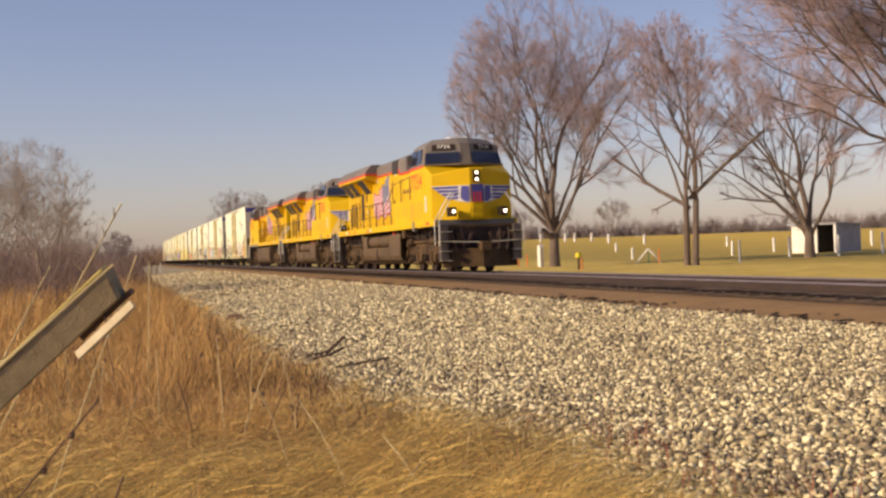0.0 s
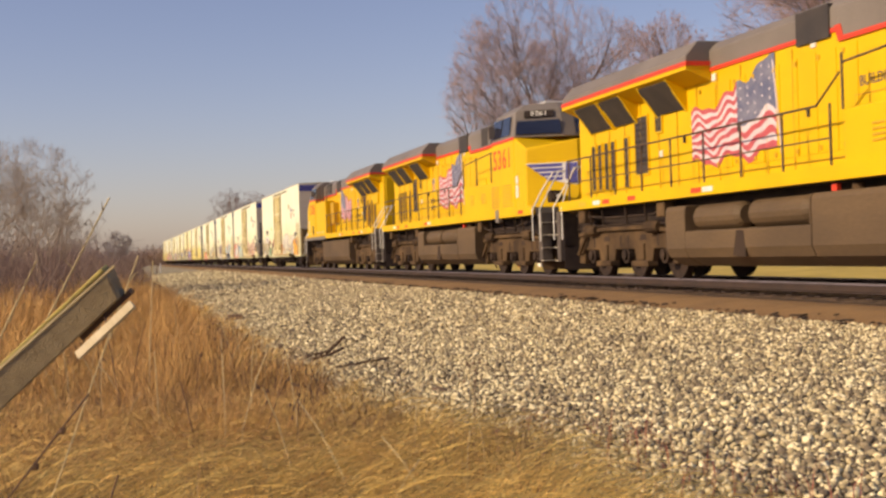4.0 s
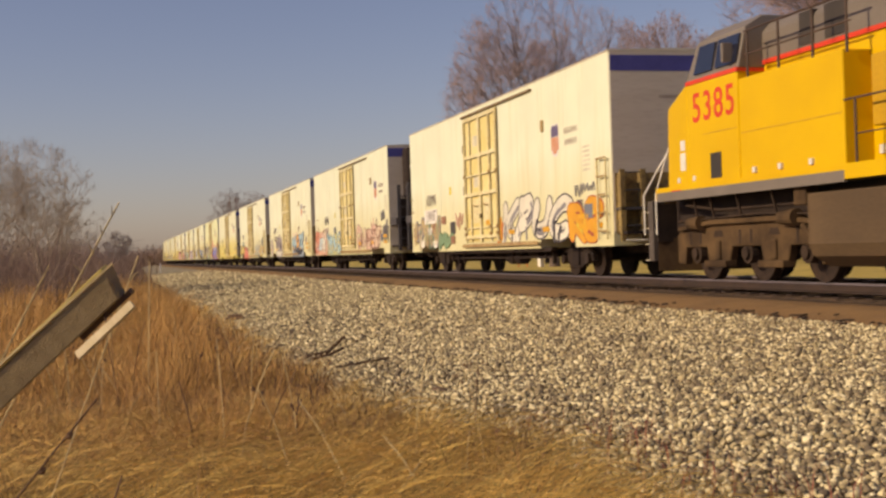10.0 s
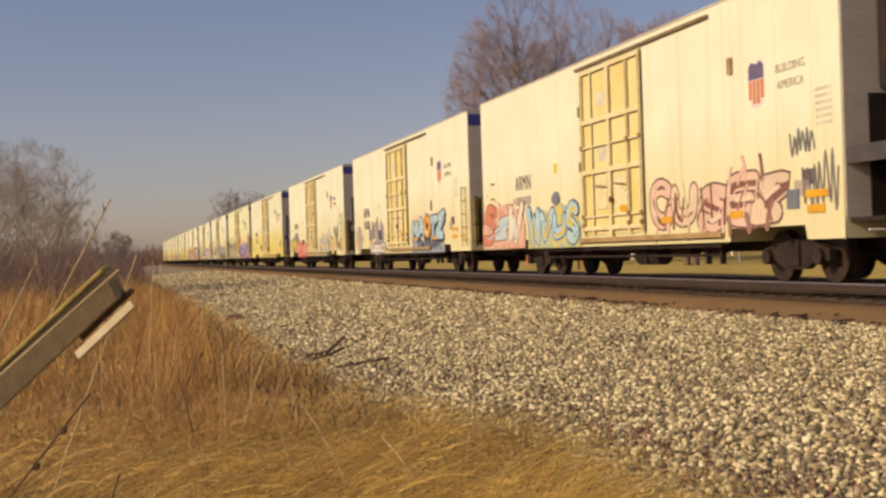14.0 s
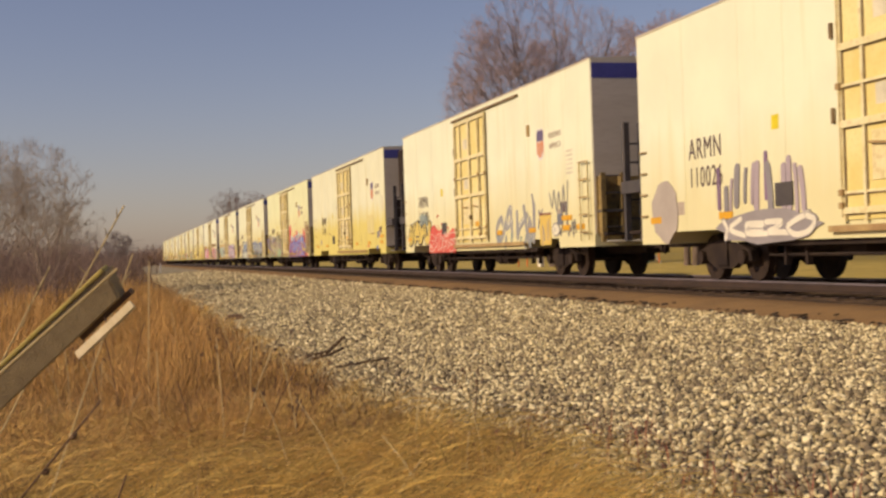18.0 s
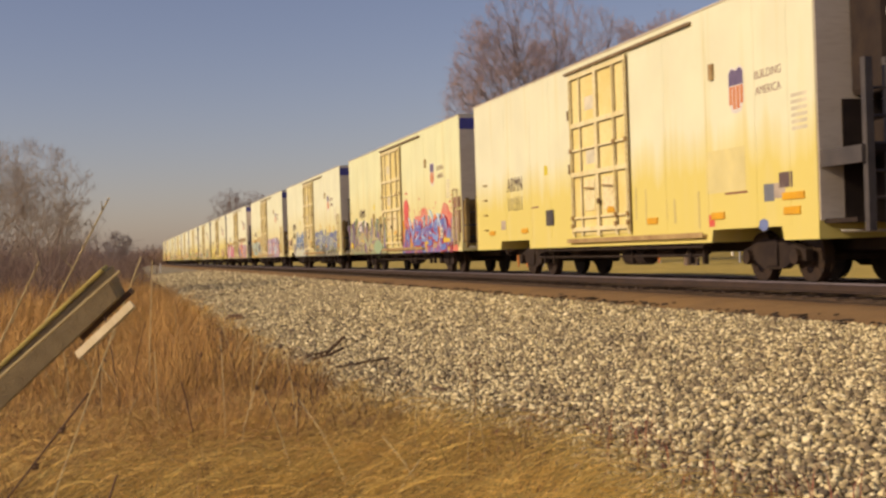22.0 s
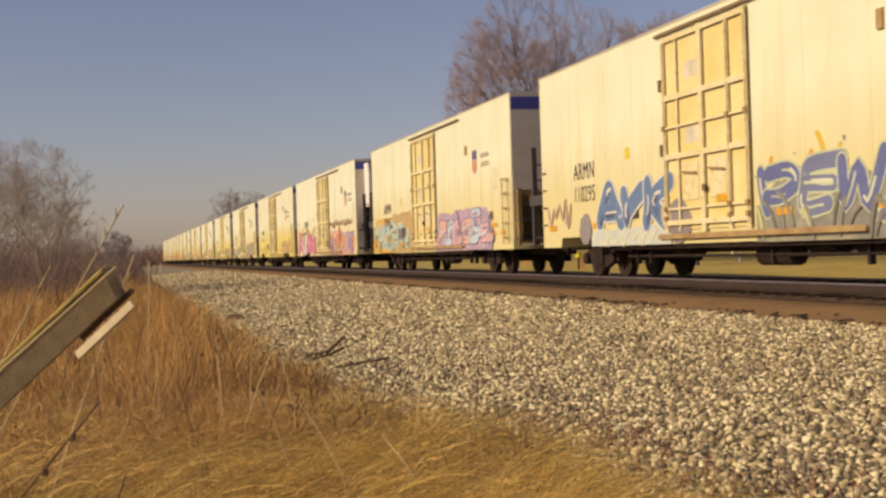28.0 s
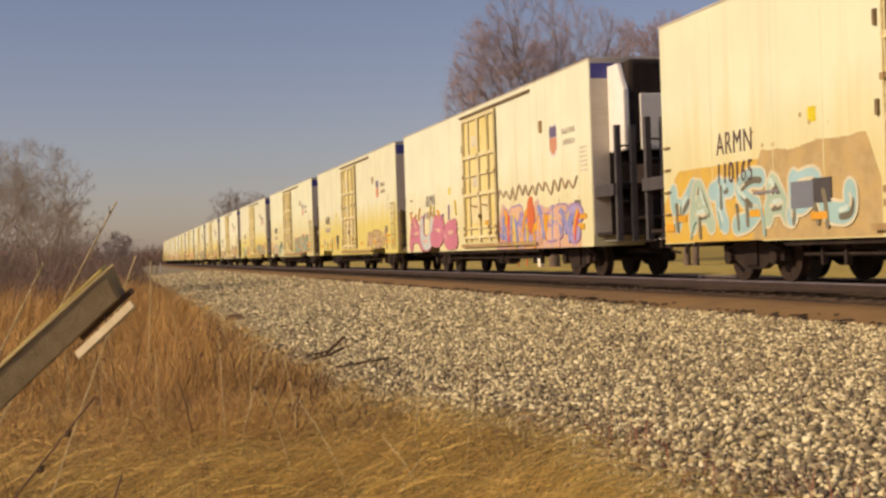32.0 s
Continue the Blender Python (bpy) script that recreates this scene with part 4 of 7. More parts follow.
    # raised side cabinet behind the cab
    for s in (-1, 1):
        part("side_cabinet", Build().box(X(8.25), X(4.8), *sorted((s * 0.97, s * 1.5)), 1.8, 2.72 if s < 0 else 3.66), M["yellow"], t, bevel=0.03)
        for u, wd, z0, n, yy in ((4.64, 0.37, 1.93, 8, 1.53), (3.47, 0.42, 1.93, 8, 1.53), (7.3, 0.17, 2.14, 4, 1.5), (6.0, 0.24, 2.14, 4, 1.5)):
            b = Build()
            for k in range(n):
                b.prism([(s * (yy - 0.01), z0 + k * 0.085), (s * (yy + 0.018), z0 + k * 0.085 + 0.005), (s * (yy - 0.01), z0 + k * 0.085 + 0.06)], X(u + wd), X(u - wd))
            if s < 0:
                part("louvre", b, M["yellow_dim"], t)
    # cab and nose
    cab = part("cab", Build().box(X(4.85), X(2.74), -1.53, 1.53, 1.8, 3.86), M["yellow"], t, bevel=0.03)
    part("cab_top", Build().add([(X(4.88), -1.53, 3.86), (X(2.72), -1.53, 3.86), (X(2.25), -0.18, 3.86), (X(2.25), 0.18, 3.86), (X(2.72), 1.53, 3.86), (X(4.88), 1.53, 3.86),
                                 (X(4.88), -1.36, 4.62), (X(2.95), -1.36, 4.62), (X(2.5), -0.18, 4.68), (X(2.5), 0.18, 4.68), (X(2.95), 1.36, 4.62), (X(4.88), 1.36, 4.62),
                                 (X(4.88), -1.0, 4.84), (X(3.15), -1.05, 4.84), (X(2.85), -0.18, 4.9), (X(2.85), 0.18, 4.9), (X(3.15), 1.05, 4.84), (X(4.88), 1.0, 4.84)],
                                [(0, 1, 7, 6), (1, 2, 8, 7), (2, 3, 9, 8), (3, 4, 10, 9), (4, 5, 11, 10), (5, 0, 6, 11), (6, 7, 13, 12), (7, 8, 14, 13), (8, 9, 15, 14), (9, 10, 16, 15), (10, 11, 17, 16), (11, 6, 12, 17), (12, 13, 14, 15, 16, 17), (5, 4, 3, 2, 1, 0)]), M["loco_grey"], cab, bevel=0.03)
    part("roof_beacon", Build().box(X(3.9), X(3.3), -0.35, 0.35, 4.86, 4.98), M["rail_white"], cab, bevel=0.03)
    nose = Build().add([(X(2.75), -1.53, 1.8), (X(1.75), -1.53, 1.8), (X(0.98), -0.24, 1.8), (X(0.98), 0.24, 1.8), (X(1.75), 1.53, 1.8), (X(2.75), 1.53, 1.8),
                        (X(2.75), -1.528, 3.87), (X(1.77), -1.5, 3.46), (X(1.06), -0.24, 3.70), (X(1.06), 0.24, 3.70), (X(1.77), 1.5, 3.46), (X(2.75), 1.528, 3.87)],
                       [(0, 1, 7, 6), (1, 2, 8, 7), (2, 3, 9, 8), (3, 4, 10, 9), (4, 5, 11, 10), (5, 0, 6, 11), (6, 7, 8, 9, 10, 11), (5, 4, 3, 2, 1, 0)])
    part("nose", nose, M["yellow"], t, bevel=0.05)
    part("front_stripe", Build().box(X(4.87), X(2.72), -1.545, 1.545, 3.80, 3.88), M["red"], cab)
    for s in (-1, 1):
        part("side_window", Build().add([(X(4.82), s * 1.50, 3.98), (X(3.98), s * 1.50, 3.98), (X(3.98), s * 1.40, 4.50), (X(4.82), s * 1.40, 4.50), (X(4.82), s * 1.54, 3.97), (X(3.98), s * 1.54, 3.97), (X(3.98), s * 1.44, 4.51), (X(4.82), s * 1.44, 4.51)], [(0, 1, 2, 3), (7, 6, 5, 4), (0, 4, 5, 1), (1, 5, 6, 2), (2, 6, 7, 3), (3, 7, 4, 0)]), M["glass"], cab)
        part("side_window", Build().add([(X(3.86), s * 1.50, 3.98), (X(3.08), s * 1.50, 3.98), (X(3.2), s * 1.40, 4.50), (X(3.86), s * 1.40, 4.50), (X(3.86), s * 1.54, 3.97), (X(3.08), s * 1.54, 3.97), (X(3.2), s * 1.44, 4.51), (X(3.86), s * 1.44, 4.51)], [(0, 1, 2, 3), (7, 6, 5, 4), (0, 4, 5, 1), (1, 5, 6, 2), (2, 6, 7, 3), (3, 7, 4, 0)]), M["glass"], cab)
        part("mirror", Build().box(X(4.66), X(4.58), *sorted((s * 1.5, s * 1.7)), 4.0, 4.35), M["loco_grey"], cab)
        a, b_ = Vector((X(2.71), s * 1.46, 3.93)), Vector((X(2.29), s * 0.24, 3.93))
        c_, d_ = Vector((X(2.385), s * 0.24, 4.33)), Vector((X(2.83), s * 1.38, 4.31))
        o = Vector((0.035, s * 0.012, 0.02))
        part("windshield", Build().add([tuple(p) for p in (a - o, b_ - o, c_ - o, d_ - o, a + o, b_ + o, c_ + o, d_ + o)], [(0, 1, 2, 3), (7, 6, 5, 4), (0, 4, 5, 1), (1, 5, 6, 2), (2, 6, 7, 3), (3, 7, 4, 0)]), M["glass"], cab)
        nb = part("number_board", Build().box(-0.03, 0.03, -0.42, 0.42, -0.1, 0.1), M["black"], cab, at=pose(X(2.66), s * 0.76, 4.53, 0, -17, s * 20))
        lettering("board_number", number, 0.19, M["rail_white"], nb, pose(0.034, 0, 0, 90, 0, 90), 1.3)
        lettering("road_number", number, 0.80, M["red"], t, side_pose(X(3.86), s * 1.535, 3.30, s), 1.0, 1.15, "red road number")
        flag(t, X(banner[0]), X(banner[1]), banner[2], banner[3], s * 0.996, s)
        if slogan == "line":
            lettering("lettering", "BUILDING AMERICA", 0.23, M["mark"], t, side_pose(X(7.5), s * 0.985, 3.19, s), 1.0, 1.05)
            shield(t, X(6.17), s * 0.98, 3.2, 0.36, 0.56, s)
        else:
            us = 14.33 if turn > 0 else 15.05
            lettering("lettering", "BUILDING", 0.22, M["mark"], t, side_pose(X(us), s * 0.985, 2.6, s), 1.0, 1.05)
            lettering("lettering", "AMERICA", 0.22, M["mark"], t, side_pose(X(us), s * 0.985, 2.34, s), 1.0, 1.05)
            shield(t, X(us), s * 0.98, 3.19, 0.34, 0.5, s)
        for k in range(11):
            part("door_seam", Build().box(X(10.62 + k * 0.95), X(10.6 + k * 0.95), *sorted((s * 0.975, s * 1.0)), 1.9, 4.05), M["yellow_dim"], t)
        part("door_seam", Build().box(X(20.9), X(8.4), *sorted((s * 0.975, s * 0.999)), 2.02, 2.04), M["yellow_dim"], t)
        part("notice", Build().box(X(2.62), X(2.38), *sorted((s * 1.53, s * 1.536)), 2.15, 2.5), M["rail_white"], t)
        part("notice", Build().box(X(2.6), X(2.4), *sorted((s * 1.53, s * 1.536)), 2.55, 2.75), M["silver"], t)
        for k, (u, mt) in enumerate(((16.6, "red"), (18.1, "red"), (18.7, "silver"), (19.6, "ochre"), (13.4, "red"), (12.9, "silver"), (2.2, "red"))):
            part("sill_reflector", Build().box(X(u + 0.22), X(u - 0.22), *sorted((s * 1.56, s * 1.564)), 1.68, 1.78), M[mt], t)
        for k in range(8):
            u = 9.0 + k * 0.75
            for z in (2.2, 3.72):
                part("door_hinge", Build().box(X(u + 0.04), X(u - 0.04), *sorted((s * 0.985, s * 1.012)), z, z + 0.08), M["yellow_dim"], t)
        for u, z in ((16.2, 2.6), (13.6, 3.9), (9.9, 3.95), (8.5, 2.0)):
            part("notice", Build().box(X(u + 0.08), X(u - 0.08), *sorted((s * 0.985, s * 1.003)), z, z + 0.14), M["rail_white"], t)
        part("hatch_frame", Build().box(X(8.7), X(6.4), *sorted((s * 0.98, s * 0.995)), 2.98, 3.0).box(X(8.7), X(8.68), *sorted((s * 0.98, s * 0.995)), 2.75, 3.0).box(X(7.4), X(7.38), *sorted((s * 0.98, s * 0.995)), 2.75, 3.0), M["yellow_dim"], t)
        for u in (10.1, 12.6, 15.0, 17.2):
            part("door_latch", Build().box(X(u + 0.03), X(u - 0.03), *sorted((s * 0.99, s * 1.03)), 2.8, 2.95), M["grille"], t)
        # wings on the nose corner faces
        q0, q1 = Vector((X(1.76), s * 1.52, 0)), Vector((X(1.0), s * 0.26, 0))
        nrm = Vector((q1 - q0).cross(Vector((0, 0, 1)))).normalized()
        if nrm.x < 0:
            nrm = -nrm
        at_nose = lambda f, z, d: tuple(q0.lerp(q1, f) + nrm * d + Vector((0, 0, z)))

        def nose_film(name, pts, d, mat):
            n = len(pts)
            v = [at_nose(f, z, -0.02) for f, z in pts] + [at_nose(f, z, d) for f, z in pts]
            part(name, Build().add(v, [(i, (i + 1) % n, n + (i + 1) % n, n + i) for i in range(n)] + [tuple(range(n - 1, -1, -1)), tuple(range(n, 2 * n))]), mat, t)
        nose_film("wing_ground", [(0.0, 3.04), (1.0, 3.04), (1.0, 2.42), (0.72, 2.48), (0.42, 2.62)], 0.010, M["silver"])
        for k in range(4):
            nose_film("wing_stripe", [(0.02 + 0.115 * k, 3.02 - 0.125 * k), (0.72, 3.02 - 0.125 * k), (0.70, 2.93 - 0.125 * k), (0.10 + 0.115 * k, 2.93 - 0.125 * k)], 0.016, M["blue"])
        nose_film("wing_root", [(0.78, 3.02), (0.99, 3.02), (0.99, 2.45), (0.86, 2.47), (0.76, 2.6)], 0.016, M["blue"])
        # ditch light, steps, corner rails
        dl = part("ditch_light", Build().tube((X(0.9), s * 0.95, 2.1), (X(0.72), s * 0.95, 2.1), 0.12, n=14).box(X(1.2), X(0.88), *sorted((s * 0.81, s * 1.09)), 1.94, 2.26), M["soot"], t)
        part("lens", Build().tube((X(0.73), s * 0.95, 2.1), (X(0.70), s * 0.95, 2.1), 0.058, n=14), M["lamp"] if lit else M["silver"], dl, "lit lens" if lit else "")
        for end, u in ((1, 0.55), (-1, 21.75)):
            st = part("step_well", Build().box(*sorted((X(u + end * 0.05), X(u + end * 0.3))), *sorted((s * 1.2, s * 1.5)), 0.34, 1.62), M["step_grey"], t, bevel=0.02)
            for k in range(4):
                part("step", Build().box(*sorted((X(u - end * 0.10), X(u + end * 0.12))), *sorted((s * 1.12, s * 1.51)), 0.36 + k * 0.34, 0.378 + k * 0.34), M["step_edge"], st)
            part("corner_rail", Build().path([(X(u + end * 0.62), s * 1.55, 0.9), (X(u + end * 0.62), s * 1.55, 1.75), (X(u + end * 0.45), s * 1.3, 2.3), (X(u + end * 0.25), s * 1.05, 2.75), (X(u + end * 0.25), s * 0.7, 2.78)], 0.022), M["rail_white"], t, "white corner handrail")
            part("corner_rail", Build().path([(X(u), s * 1.55, 0.9), (X(u), s * 1.55, 1.75), (X(u + end * 0.05), s * 1.2, 2.35), (X(u + end * 0.1), s * 0.95, 2.75)], 0.022), M["rail_white"], t, "white corner handrail")
        # walkway railing along the hood
        for k in range(9):
            u = 8.6 + k * 1.5
            part("rail_post", Build().tube((X(u), s * 1.52, 1.8), (X(u), s * 1.52, 2.85), 0.022, n=6), M["rail_dark"], t)
        part("handrail", Build().path([(X(8.3), s * 1.52, 3.3 if s < 0 else 2.85), (X(9.0), s * 1.52, 2.85), (X(20.7), s * 1.52, 2.85)], 0.020), M["rail_dark"], t)
        part("handrail", Build().path([(X(8.6), s * 1.52, 2.3), (X(20.7), s * 1.52, 2.3)], 0.014), M["rail_dark"], t)
        for u in (5.1, 6.7, 8.25) if s < 0 else ():
            part("rail_post", Build().tube((X(u), s * 1.5, 2.72), (X(u), s * 1.5, 3.6), 0.022, n=6), M["rail_dark"], t)
        if s < 0:
            part("handrail", Build().path([(X(8.25), s * 1.5, 3.45), (X(5.0), s * 1.5, 3.62)], 0.020), M["rail_dark"], t)
        else:
            part("cab_vent", Build().box(X(4.15), X(3.72), 1.53, 1.545, 1.92, 2.4), M["grille"], t)
            part("cabinet_seam", Build().box(X(8.2), X(4.9), 1.5, 1.506, 2.66, 2.685), M["yellow_dim"], t)
            part("cabinet_seam", Build().box(X(4.8), X(3.4), 1.53, 1.537, 2.78, 2.80), M["yellow_dim"], t)
            for u in (2.3, 3.0, 5.4, 6.3, 7.3):
                part("lifting_eye", Build().box(X(u + 0.05), X(u - 0.05), 1.5, 1.55, 1.92, 2.02), M["silver"], t)
            for u in (5.1, 6.2, 7.3, 8.3):
                part("rail_post", Build().tube((X(u), 1.44, 3.6), (X(u), 1.44, 4.5), 0.025, n=6), M["rail_dark"], t)
            part("handrail", Build().tube((X(8.4), 1.44, 4.5), (X(5.0), 1.44, 4.5), 0.022, n=6), M["rail_dark"], t)
            part("handrail", Build().tube((X(8.4), 1.44, 4.08), (X(5.0), 1.44, 4.08), 0.018, n=6), M["rail_dark"], t)
            part("locker", Build().box(X(9.6), X(8.7), 0.97, 1.3, 2.4, 3.5), M["yellow_dim"], t, bevel=0.03)
    # centre of the nose
    part("nose_door", Build().box(X(1.06), X(0.955), -0.2, 0.2, 1.9, 3.05), M["yellow"], t, bevel=0.02)
    hl = part("headlight", Build().box(X(1.2), X(0.98), -0.13, 0.13, 3.16, 3.58), M["soot"], t, bevel=0.02)
    for z in (3.25, 3.49):
        part("lens", Build().tube((X(0.99), 0, z), (X(0.94), 0, z), 0.052, n=14), M["lamp"] if lit else M["silver"], hl, "lit lens" if lit else "")
    part("emblem", Build().box(X(0.955), X(0.94), -0.22, 0.22, 2.45, 3.08), M["blue"], t)
    for k in range(3):
        part("emblem_bar", Build().box(X(0.945), X(0.93), -0.16 + k * 0.12, -0.10 + k * 0.12, 2.42, 2.8), M["red"], t)
    # pilot, plow, couplers, hoses
    for end, u in ((1, 0.75), (-1, 21.55)):
        part("pilot", Build().box(*sorted((X(u), X(u + end * 0.15))), -1.4, 1.4, 0.75, 1.55), M["black"], t)
        part("plow", Build().add([(X(u - end * 0.35), 0, 0.12), (X(u - end * 0.35), 0, 0.75), (X(u + end * 0.1), -1.4, 0.12), (X(u + end * 0.1), -1.4, 0.85), (X(u + end * 0.1), 1.4, 0.12), (X(u + end * 0.1), 1.4, 0.85), (X(u + end * 0.3), 0, 0.12), (X(u + end * 0.3), 0, 0.8)], [(0, 1, 3, 2), (0, 4, 5, 1), (2, 3, 7, 6), (4, 6, 7, 5), (0, 2, 6, 4), (1, 5, 7, 3)]), M["dust"] if end > 0 else M["black"], t, bevel=0.02)
        part("coupler", Build().box(*sorted((X(u), X(u - end * 0.65))), -0.12, 0.12, 0.72, 0.98).box(*sorted((X(u - end * 0.5), X(u - end * 0.8))), -0.19, 0.19, 0.68, 1.02), M["dust"], t, bevel=0.03)
        hs = Build()
        for y0, y1 in ((-0.9, -0.35), (0.35, 0.9), (-0.7, -0.3), (0.3, 0.65)):
            hs.path([(X(u - end * 0.1), y0 + (y1 - y0) * i / 6, 1.35 - 0.45 * math.sin(math.pi * i / 6)) for i in range(7)], 0.03, 5)
        part("air_hoses", hs, M["hose"], t)
        for y0 in (-1.15, -0.78, 0.78, 1.15):
            part("cable_socket", Build().box(*sorted((X(u), X(u - end * 0.12))), y0 - 0.09, y0 + 0.09, 1.12, 1.36), M["dust"], t, bevel=0.02)
            part("drop_pipe", Build().path([(X(u - end * 0.05), y0 * 0.9, 1.5), (X(u - end * 0.14), y0 * 0.88, 1.1), (X(u - end * 0.16), y0 * 0.8, 0.7)], 0.028, 6), M["hose"], t)
        part("cut_lever", Build().path([(X(u - end * 0.2), -1.35, 1.05), (X(u - end * 0.25), -0.3, 1.0), (X(u - end * 0.3), 0.3, 1.0), (X(u - end * 0.2), 1.35, 1.05)], 0.02, 6), M["step_edge"], t)
        part("sill_lip", Build().box(*sorted((X(u - end * 0.02), X(u + end * 0.1))), -1.42, 1.42, 1.55, 1.64), M["dust"], t)
    # tank, reservoirs, trucks
    full = [(-1.1, 0.24), (1.1, 0.24), (1.42, 0.42), (1.5, 0.62), (1.5, 1.46), (-1.46, 1.46), (-1.5, 1.36), (-1.5, 0.6), (-1.42, 0.42)]
    cut = [(-1.1, 0.24), (1.1, 0.24), (1.42, 0.42), (1.5, 0.62), (1.5, 1.46), (-0.9, 1.46), (-0.9, 0.98), (-1.5, 0.94), (-1.5, 0.6), (-1.42, 0.42)]
    part("fuel_tank", Build().prism(full, X(9.3), X(7.1)).prism(cut, X(14.1), X(9.3)).prism(full, X(15.0), X(14.1)), M["tank"], t, bevel=0.03)
    for u in (9.3, 7.1):
        part("tank_seam", Build().prism([(y_ * 1.004, z_) for y_, z_ in full], X(u + 0.035), X(u)), M["tank"], t)
    for u0, u1 in ((9.55, 11.6), (11.95, 13.85)):
        part("air_reservoir", Build().tube((X(u0), -1.22, 1.21), (X(u0 + 0.12), -1.22, 1.21), 0.17, 0.25, n=16).tube((X(u0 + 0.12), -1.22, 1.21), (X(u1 - 0.12), -1.22, 1.21), 0.25, n=16).tube((X(u1 - 0.12), -1.22, 1.21), (X(u1), -1.22, 1.21), 0.25, 0.17, n=16), M["tank"], t)
    part("soot_stain", Build().prism([(X(12.05), 0.45), (X(11.55), 0.42), (X(11.62), 0.9), (X(11.9), 0.92)], -1.504, -1.49, "y"), M["soot"], t, "dark oily streak down the tank")
    part("drain_valve", Build().box(X(8.75), X(8.6), -1.44, -1.36, 1.46, 1.58), M["red"], t)
    part("filler_cap", Build().tube((X(8.2), -1.3, 1.44), (X(8.2), -1.3, 1.56), 0.1, n=10), M["dust"], t)
    # pipes and boxes under the sill
    for s in (-1, 1):
        part("air_pipe", Build().path([(X(15.2), s * 1.36, 1.50), (X(16.0), s * 1.3, 1.36), (X(18.6), s * 1.3, 1.36), (X(20.6), s * 1.34, 1.48)], 0.028, 6), M["soot"], t)
        part("air_pipe", Build().path([(X(6.9), s * 1.36, 1.50), (X(6.3), s * 1.3, 1.32), (X(3.6), s * 1.3, 1.32), (X(2.2), s * 1.34, 1.46)], 0.028, 6), M["soot"], t)
        s < 0 and part("sill_bracket", Build().box(X(4.55), X(4.25), *sorted((s * 1.44, s * 1.58)), 1.5, 1.86), M["loco_grey"], t, bevel=0.01)
        for u in (15.35, 20.0, 6.75):
            part("junction_box", Build().box(X(u + 0.2), X(u - 0.2), *sorted((s * 1.2, s * 1.45)), 1.28, 1.6), M["dust"], t, bevel=0.02)
        for u in (16.3, 17.4, 18.8, 19.6, 2.6, 3.3, 4.4, 5.7):
            part("hanger", Build().tube((X(u), s * 1.4, 1.62), (X(u + 0.05), s * 1.32, 1.2), 0.025, n=5), M["soot"], t)
    sets = []
    for uc in (4.3, 18.0):
        for s in (-1, 1):
            prof = [(2.95, 0.92), (2.7, 1.06), (1.7, 1.08), (1.3, 1.16), (-1.3, 1.16), (-1.7, 1.08), (-2.7, 1.06), (-2.95, 0.92), (-2.95, 0.34), (-2.62, 0.32), (-2.56, 0.66), (-1.62, 0.66), (-1.5, 0.30), (-0.68, 0.30), (-0.56, 0.66), (0.56, 0.66), (0.68, 0.30), (1.5, 0.30), (1.62, 0.66), (2.56, 0.66), (2.62, 0.32), (2.95, 0.34)]
            fr = part("truck_sideframe", Build().prism([(X(uc + a), b) for a, b in prof], *sorted((s * 1.0, s * 1.17)), "y"), M["dust"], t, bevel=0.025)
            part("frame_flange", Build().prism([(X(uc + a), b) for a, b in ((2.7, 1.0), (2.7, 1.08), (1.3, 1.19), (-1.3, 1.19), (-2.7, 1.08), (-2.7, 1.0), (-1.3, 1.1), (1.3, 1.1))], *sorted((s * 1.0, s * 1.27)), "y"), M["dust"], fr, bevel=0.01)
            for k in (-1.08, 1.08):
                part("frame_window", Build().prism([(X(uc + k + 0.2), 0.86), (X(uc + k - 0.2), 0.86), (X(uc + k - 0.14), 0.98), (X(uc + k + 0.14), 0.98)], *sorted((s * 1.15, s * 1.174)), "y"), M["soot"], fr)
                part("frame_foot", Build().box(X(uc + k + 0.45), X(uc + k - 0.45), *sorted((s * 1.02, s * 1.28)), 0.27, 0.40), M["dust"], fr, bevel=0.02)
                part("liner", Build().box(X(uc + k + 0.1), X(uc + k - 0.1), *sorted((s * 1.15, s * 1.22)), 0.42, 0.78), M["dust"], fr, bevel=0.02)
            for k in (-2.12, 0, 2.12):
                part("axle_box", Build().tube((X(uc + k), s * 1.0, LOCO_R), (X(uc + k), s * 1.14, LOCO_R), 0.2, n=12).tube((X(uc + k), s * 1.14, LOCO_R), (X(uc + k), s * 1.2, LOCO_R), 0.12, n=10), M["soot"], fr)
            for k in (-2.1, 0.0, 2.1):
                part("spring", Build().tube((X(uc + k - 0.22), s * 1.1, 0.72), (X(uc + k - 0.22), s * 1.1, 0.98), 0.09, n=8).tube((X(uc + k + 0.22), s * 1.1, 0.72), (X(uc + k + 0.22), s * 1.1, 0.98), 0.09, n=8), M["soot"], fr)
            for k in (-1.9, 1.75):
                part("brake_cylinder", Build().tube((X(uc + k + 0.28), s * 1.26, 1.14), (X(uc + k - 0.28), s * 1.26, 1.14), 0.15, 0.11, n=12), M["dust"], fr)
            part("brake_rod", Build().path([(X(uc + 2.8), s * 1.24, 1.18), (X(uc + 0.6), s * 1.24, 1.25), (X(uc - 2.7), s * 1.24, 1.2)], 0.025, 5), M["soot"], fr)
            part("damper", Build().tube((X(uc + 2.75), s * 1.26, 0.55), (X(uc + 2.2), s * 1.26, 1.0), 0.05, n=8), M["dust"], fr)
            part("sand_pipe", Build().path([(X(uc + 2.85), s * 1.2, 1.3), (X(uc + 3.05), s * 1.1, 0.8), (X(uc + 2.8), s * 0.8, 0.16)], 0.025, 5), M["soot"], fr)
        part("truck_bolster", Build().box(X(uc + 2.3), X(uc - 2.3), -0.6, 0.6, 0.55, 1.2), M["black"], t)
